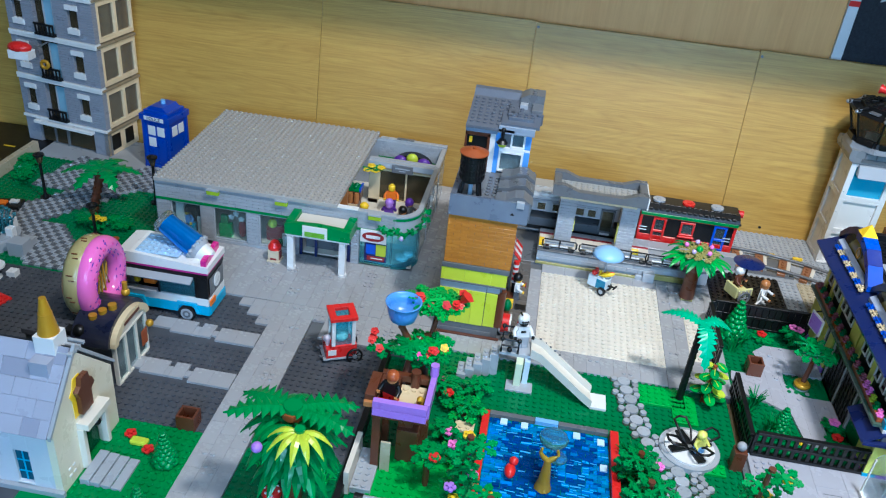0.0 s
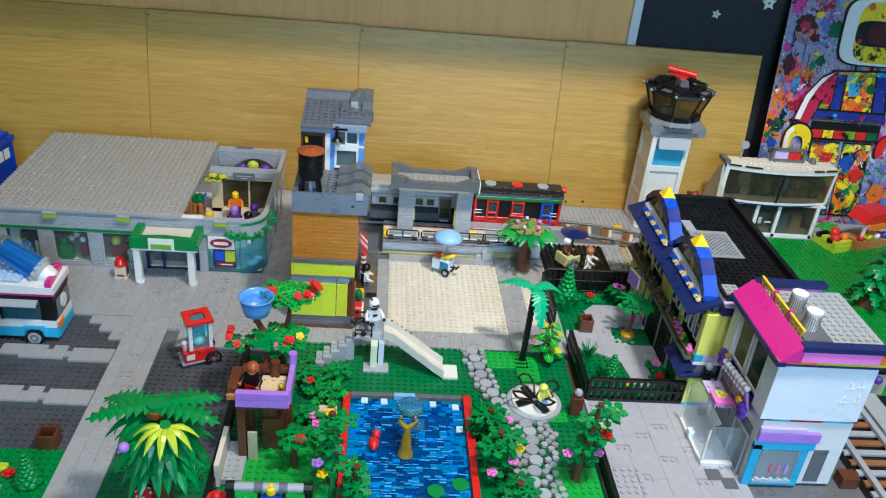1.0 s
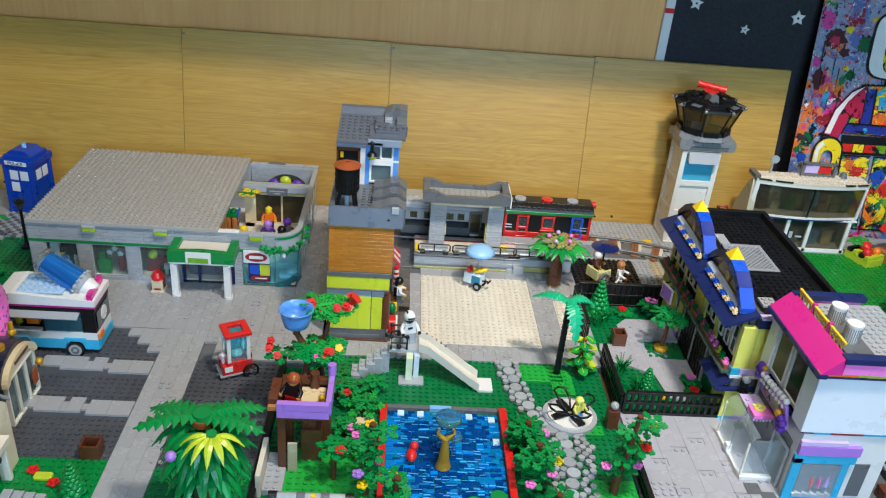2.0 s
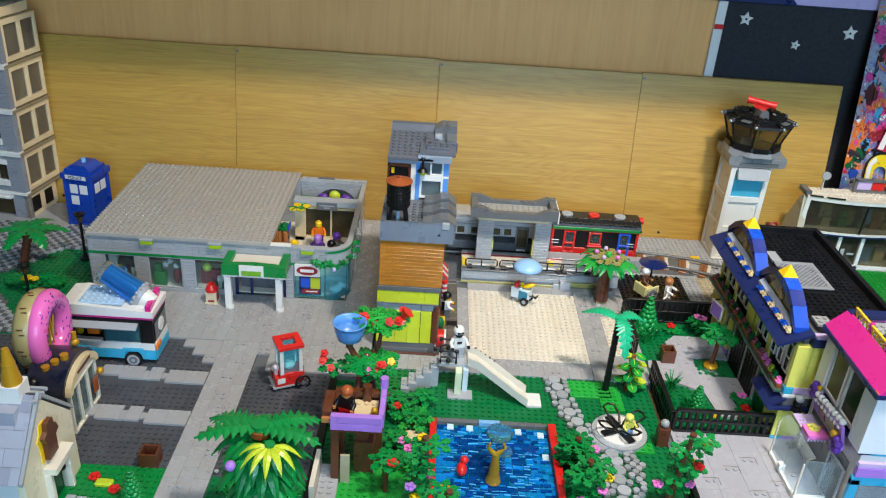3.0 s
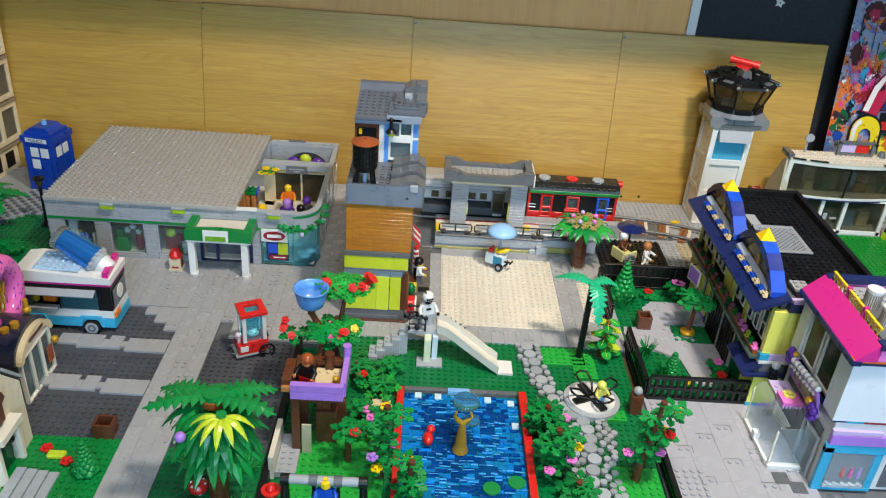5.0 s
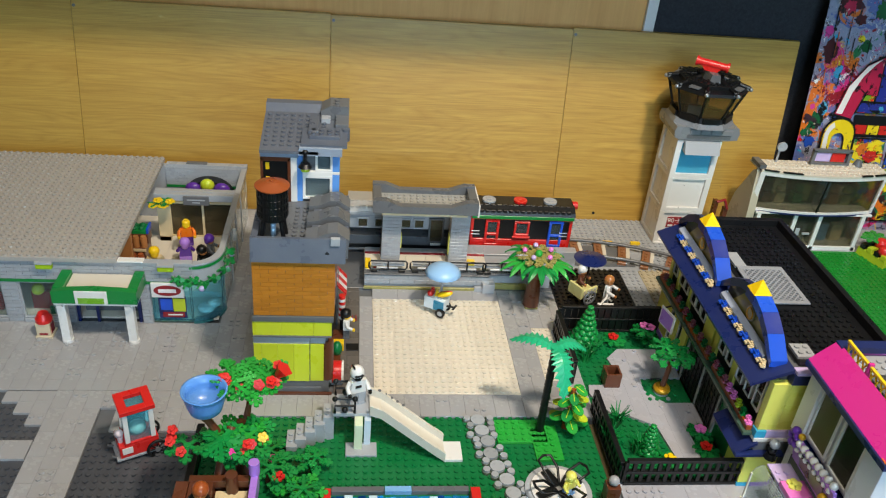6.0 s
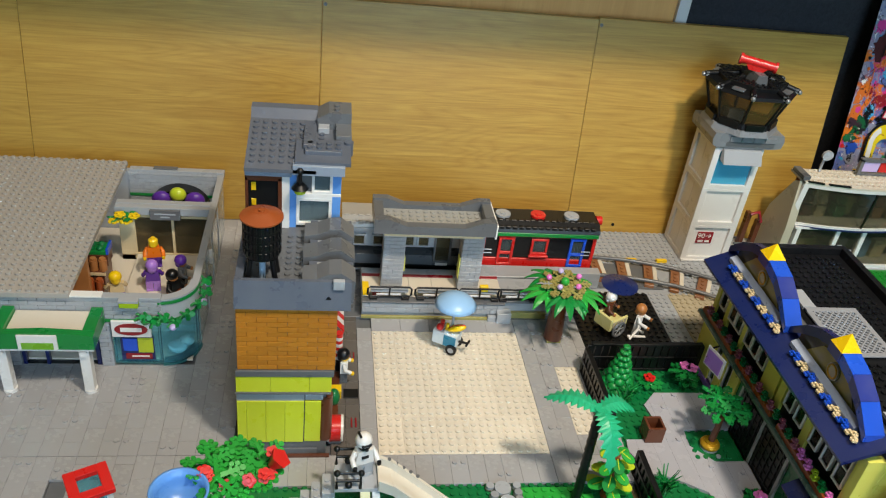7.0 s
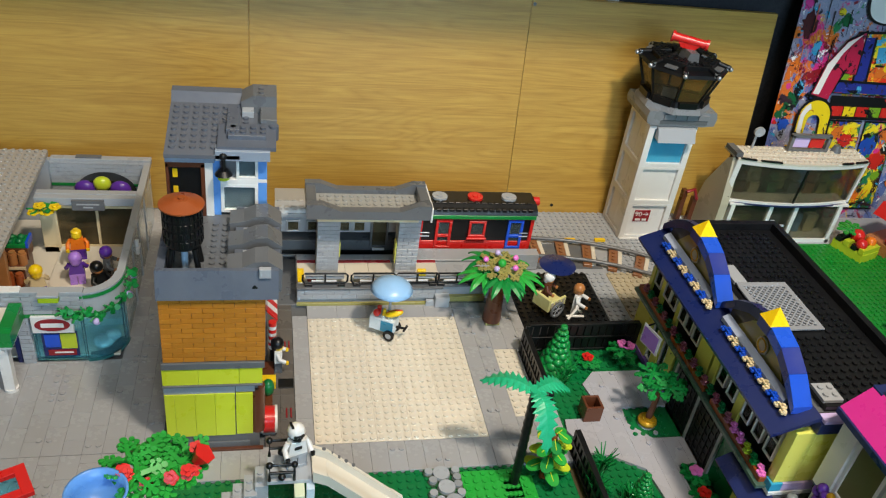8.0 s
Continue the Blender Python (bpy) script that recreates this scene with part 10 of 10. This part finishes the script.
# big layered palm in front
bigp = thing("large_palm", "large layered toy palm with pointed green leaves and a lime leaf", "palm", (-25.6, -39.6, DZ))
part("trunk", Build().tube([(0, 0, 0), (0.2, 0, 6), (0.3, 0, 11), (0.4, 0.2, 15.6)], 1.15, 12, 0.85), BROWN, bigp)
for i, a in enumerate((-12, 24, 158, 194)):
    part("leaf", blade(Build(at(0.4, -0.4, 16.2 + 0.12 * (i % 2), 0, 0, a)), 7.4, 1.9, 0.7 + 0.3 * (i % 3), teeth=8, rise=0.4, notch=0.4), GREEN, bigp)
for lev, (z, L, dr, n) in enumerate(((14.6, 5.2, 1.5, 5), (12.2, 5.4, 1.8, 5), (9.8, 5.4, 1.9, 5))):
    for i in range(n):
        fan = at(0.4, -0.2, z + 0.35 * (i % 2), 0, 0, 360 / n * i + 30 * lev - 100) @ at(1.0, 0, 0)
        part("leaf_joint", Build(fan).cyl(0, 0, -0.2, 0.35, 0.5, n=10), GREEN, bigp)
        for k in range(4):
            off = (k - 1.5) * 26
            part("leaf", spear(Build(fan @ at(0.2, 0, 0.1, 0, 2 + 5 * ((i + k) % 3), off)), L - 0.45 * abs(k - 1.5), 0.62, dr + 0.3 * ((i + k) % 3), rise=0.5), (GREEN, LEAF, GREEN, LEAF)[(i + k + lev) % 4], bigp)
part("crown_knob", Build().cyl(0.4, -0.4, 16.1, 16.75, 1.0, n=14), GREEN, bigp)
part("collar", Build().cyl(0.4, -0.4, 15.3, 16.1, 1.2, n=14), RUST, bigp, "rust collar")
for i in range(7):
    part("lime_leaf", spear(Build(at(2.1, -3.6, 16.2, 0, 0, -178 + 30 * i)), 3.8, 0.42, 1.3 + 0.3 * (i % 2), rise=0.45), LIME, bigp, "lime green leaf")
part("lime_stalk", Build().tube([(0.8, -1.0, 14.8), (1.6, -2.6, 15.9), (2.1, -3.6, 16.1)], 0.2, 8), GREEN, bigp)
part("lime_knob", Build().cyl(2.1, -3.6, 16.1, 16.8, 0.55, n=12), GREEN, bigp)
part("flower", Build().ball(-1.9, -5.0, 14.6, 0.6), LAV, bigp, "lavender flower")
part("flower_stalk", Build().tube([(0.2, -1.0, 13.8), (-1.2, -3.6, 14.2), (-1.9, -5.0, 14.4)], 0.14, 8), GREEN, bigp)
mush = thing("toadstool", "red spotted toy toadstool", "toadstool", (-28.4, -38.2, DZ))
part("cap", Build().ball(0, 0, 1.0, 1.2, 1, 1, 0.65), RED, mush)
part("stalk", Build().cyl(0, 0, 0, 0.8, 0.5, n=12), WHITE, mush)
for i in range(6):
    part("spot", Build().ball(0.8 * math.cos(i), 0.8 * math.sin(i), 1.52, 0.2, 1, 1, 0.5, 8, 5), WHITE, mush)
for x, y in ((-31.0, -34.0), (-22.9, -41.0), (-23.4, -34.4), (-29.0, -42.0)):
    tuft(x, y, DZ, 1.6, 14, BRGREEN)

# dark-trunked palm and broad-leaved plant by the square
palm("slim_palm", "slim toy palm with a black trunk and blue-green leaves", (21.2, -7.0, 0.1), 12.2, 0.5, 3, 6.0, TEAL, BLACK, (0.5, 1.4), 1.5, 1.5, 0.7, 0, angles=(152, 14, -80), droops=(0.9, 1.3, 4.6), lengths=(6.2, 4.8, 6.0))
bl = thing("broad_leaf_plant", "broad-leaved green and lime toy plant", "plant", (25.0, -6.0, GP))
part("stem", Build().cyl(0, 0, 0, 6.6, 0.3, n=10).cyl(0, 0, 0, 0.9, 0.6, n=12), RUST, bl)
for i in range(19):
    a = 2.4 * i
    z = 1.3 + 0.32 * i
    L = 2.5 - 0.05 * i
    m = at(0, 0, z, 0, 0, math.degrees(a)) @ at(0, 0, 0, 0, 12, 0)
    rim = [(0.35 + 0.5 * L * (1 - math.cos(u)), (0.82 - 0.012 * i) * math.sin(u)) for u in np.linspace(0, 2 * math.pi, 13)[:-1]]
    lf_ = part("leaf", Build(m).ext(rim, "z", 0, 0.14), (BRGREEN, LIME, BRGREEN, LEAF)[i % 4], bl)
    part("leaf_rib", Build(m).box(0.2, -0.05, 0.13, L * 0.9, 0.05, 0.2, b=0.02), YGREEN, lf_)

# station palm
stp = thing("station_palm", "toy palm with stout brown trunk and lilac flowers", "palm", (25.0, 20.9, 0.02))
part("foot", box(-1, -1, 0, 1, 1, 0.4).studs(-1, -1, 2, 2, 0.4), OLIVE, stp)
part("trunk", Build().cyl(0, 0, 0.4, 5.0, 1.3, 1.05, n=18).cyl(0, 0, 5.0, 8.0, 1.05, 0.95, n=18), BROWN, stp)
for i in range(5):
    m = at(0, 0, 8.0 + 0.35 * (i % 2), 0, 0, 72 * i + 50)
    part("stalk", Build(m).tube([(0, 0, 0), (1.4, 0, 0.8), (2.6, 0, 0.6)], 0.3, 8), LEAF, stp)
    for k in range(5):
        L = 4.6 - 0.2 * abs(k - 2) ** 2
        part("leaf", spear(Build(m @ at(2.1, 0, 0.5, 0, 3, 31 * (k - 2))), L, 0.56, 0.8 + 0.15 * abs(k - 2), rise=0.35), (BRGREEN, LEAF)[i % 2], stp)
for i in range(5):
    part("bud_spray", leafy(Build(), 1.5 * math.cos(1.25 * i), 1.5 * math.sin(1.25 * i), 9.4, 1.9, 5, i, 15), OLIVE, stp, "olive leaf spray")
    part("flower", Build().ball(2.2 * math.cos(1.25 * i + 0.4), 2.0 * math.sin(1.25 * i + 0.4), 10.1, 0.4), LILAC if i % 2 else PINK, stp)
part("crown_knob", Build().ball(0, 0, 9.8, 0.6), BRGREEN, stp)


# ---- fences ----
def fence_run(parent, x0, y0, x1, y1, h, z=0.0, wide=0.16):
    L = math.hypot(x1 - x0, y1 - y0)
    m = at(x0, y0, z, 0, 0, math.degrees(math.atan2(y1 - y0, x1 - x0)))
    for zz in (0.0, h * 0.45, h - 0.4):
        part("rail", Build(m).box(0, -0.32, zz, L, 0.32, zz + 0.4), BLACK, parent)
    n = int(L / 1.0)
    for i in range(n + 1):
        x = L * i / n
        part("post", Build(m).box(x - wide, -0.2, 0.38, x + wide, 0.2, h - 0.38), BLACK, parent)


fa = thing("garden_fence", "black toy fence round the garden", "fence", group="black fences")
fence_run(fa, 29.3, -15.8, 29.3, -2.8, 3.7, -0.2, 0.28)
fence_run(fa, 29.6, -16.2, 44.0, -16.2, 4.0, 0.42, 0.24)
fb_ = thing("garden_fence", "black toy fence behind the garden", "fence", group="black fences")
fence_run(fb_, 28.2, 14.7, 43.6, 14.7, 4.6, 0.0, 0.44)
fence_run(fb_, 27.6, 2.4, 27.6, 14.4, 4.2, -0.2, 0.3)
fc_ = thing("court_fence", "low black fence along the paved court", "fence", group="black fences")
fence_run(fc_, 28.9, -46, 28.9, -23.6, 2.2, -0.05)
gp = thing("gate_post", "brown toy gate post with a pale ball on top", "post", (27.4, -18.6, GP))
part("post", box(-0.8, -0.8, 0, 0.8, 0.8, 3.2), BROWN, gp)
part("ball", Build().ball(0, 0, 3.8, 0.65), LGREY, gp, "pale grey ball")

# ---- garden things ----
pine(31.4, 11.4, -0.2, 7.8, LEAF)
pine(34.6, -10.4, -0.2, 5.0)
gb = thing("planter_box", "brown open planter box on the garden path", "box", (33.1, 2.4, 0.2))
part("box", Build().box(-1.1, -1.1, 0, 1.1, 1.1, 0.3).box(-1.1, -1.1, 0.3, 1.1, -0.8, 2.3).box(-1.1, 0.8, 0.3, 1.1, 1.1, 2.3).box(-1.1, -0.8, 0.3, -0.8, 0.8, 2.3).box(0.8, -0.8, 0.3, 1.1, 0.8, 2.3), BROWN, gb)
pot = thing("potted_tree", "small toy tree in a gold basket pot", "tree", (40.0, 0.7, -0.2))
part("pot", Build().cyl(0, 0, 0, 0.5, 1.1, n=18), LGREY, pot)
part("basket", Build(at(0, 0, 0.9)).ring(0.8, 0.42, 18, 8).cyl(0, 0, -0.3, 0.6, 0.8, n=14), GOLD, pot, "gold basket")
part("trunk", Build().tube([(0, 0, 1.2), (0.3, 0.2, 4.0), (0.5, 0.6, 6.8)], 0.42, 8, 0.3), BROWN, pot)
for i in range(5):
    part("leaf_spray", leafy(Build(), 0.5 + 1.3 * math.cos(1.26 * i), 0.6 + 1.3 * math.sin(1.26 * i), 6.4 + 0.4 * (i % 3), 2.0, 6, i, 20 * (-1) ** i), LEAF, pot)
part("green_plate", box(-2.6, -2.2, 0.0, 3.2, 2.4, 0.3).studs(-2.6, -2.2, 5, 4, 0.3, keep=lambda x, y: x * x + y * y > 2), DKGREEN, pot)
for x, y, z, mats in ((40.6, 11.8, 3.0, (PINK, PINK)), (42.6, -7.8, 1.0, (PINK,)), (36.2, 11.9, 0.8, (RED,)), (37.0, -12.6, 0.6, (YELLOW,)), (42.4, -10.6, 0.7, (RED,))):
    gf_ = thing("garden_flowers", "garden plant with small bright flowers", "flowers", (x, y, -0.2), group="garden flowers")
    b = Build().cyl(0, 0, 0, z, 0.3, n=8)
    for k in range(3):
        leafy(b, 0.6 * math.cos(2.1 * k), 0.6 * math.sin(2.1 * k), z * (0.4 + 0.3 * k), 1.1 + 0.15 * z, 6, k, 12)
    part("leaves", b, LEAF, gf_)
    for k, mat in enumerate(mats):
        part("flower", flower_mesh(Build(), 0.7 * k - 0.2, -0.4 * k, z + 0.4, 0.75), mat, gf_)

# rickshaw on the black plate
rick = thing("rickshaw", "tan toy rickshaw with a navy parasol", "rickshaw", (35.0, 23.6, 0.2), 30)
rick.scale = (1.15, 1.15, 1.1)
part("seat", Build().box(-2.4, -1.2, 1.2, 0.4, 1.2, 1.6).box(-2.6, -1.3, 1.6, 0.2, -1.0, 2.6).box(-2.6, 1.0, 1.6, 0.2, 1.3, 2.6).box(-2.9, -1.3, 1.2, -2.5, 1.3, 3.0), plastic("straw_plastic", "D8D08A"), rick)
for k in range(4):
    part("slat", box(-2.5 + 0.66 * k, -1.4, 1.7, -2.1 + 0.66 * k, -1.3, 2.5), BEIGE, rick)
for s in (-1, 1):
    part("wheel", Build(at(-1.4, 1.55 * s, 1.2, 90, 0, 0)).ring(1.0, 0.18, 24, 8), DGREY, rick)
    sp_ = Build(at(-1.4, 1.55 * s, 1.2, 90, 0, 0))
    for k in range(6):
        sp_.m = at(-1.4, 1.55 * s, 1.2, 90, 0, 0) @ at(0, 0, 0, 0, 0, 60 * k)
        sp_.box(0, -0.05, -0.05, 0.95, 0.05, 0.05, b=0.01)
    part("spokes", sp_, LGREY, rick)
part("shaft", Build().tube([(0.4, 0, 1.4), (3.0, 0, 1.6)], 0.16), BLACK, rick)
part("pole", Build().cyl(0.2, 1.0, 1.6, 5.6, 0.16, n=8), BLACK, rick)
part("parasol", Build().cyl(0.6, 1.4, 5.6, 6.2, 2.3, 0.3, n=20), NAVY, rick, "navy parasol")
minifig("toy_figure", (33.4, 23.6, 1.5), 60, BROWN, BROWN, NOUGAT, WHITE, "toy figure seated in the rickshaw")
minifig("toy_figure", (37.8, 22.6, 0.2), 60, WHITE, WHITE, NOUGAT, NOUGAT, "toy figure with a tan hat pulling the rickshaw", 50)
cy = thing("toy_cycle", "white toy cycle frame beside the rickshaw", "cycle", (37.2, 21.0, 0.2), 30)
part("cycle", Build().tube([(-1.4, 0, 0.4), (0, 0, 1.6), (1.4, 0, 0.5)], 0.2).tube([(-1.0, 0.7, 0.3), (1.2, -0.7, 0.3)], 0.2).tube([(0, 0, 1.6), (0.6, 0.5, 2.4)], 0.18), WHITE, cy)

# trees on the green plate behind the café
for x, y in ((89.5, 15.0), (98.0, 24.0)):
    ft = thing("fir_tree", "dark green toy fir with brown foot", "tree", (x, y, 0.0), group="fir trees")
    part("trunk", Build().cyl(0, 0, 0, 4.0, 1.9, 1.3, n=14), BROWN, ft)
    for lev in range(3):
        for k in range(7):
            part("branch", blade(Build(at(0, 0, 3.6 + 2.2 * lev, 0, 0, 51.4 * k + 20 * lev)), 5.4 - 1.3 * lev, 1.2, 1.6, teeth=5, rise=0.3), GREEN, ft)
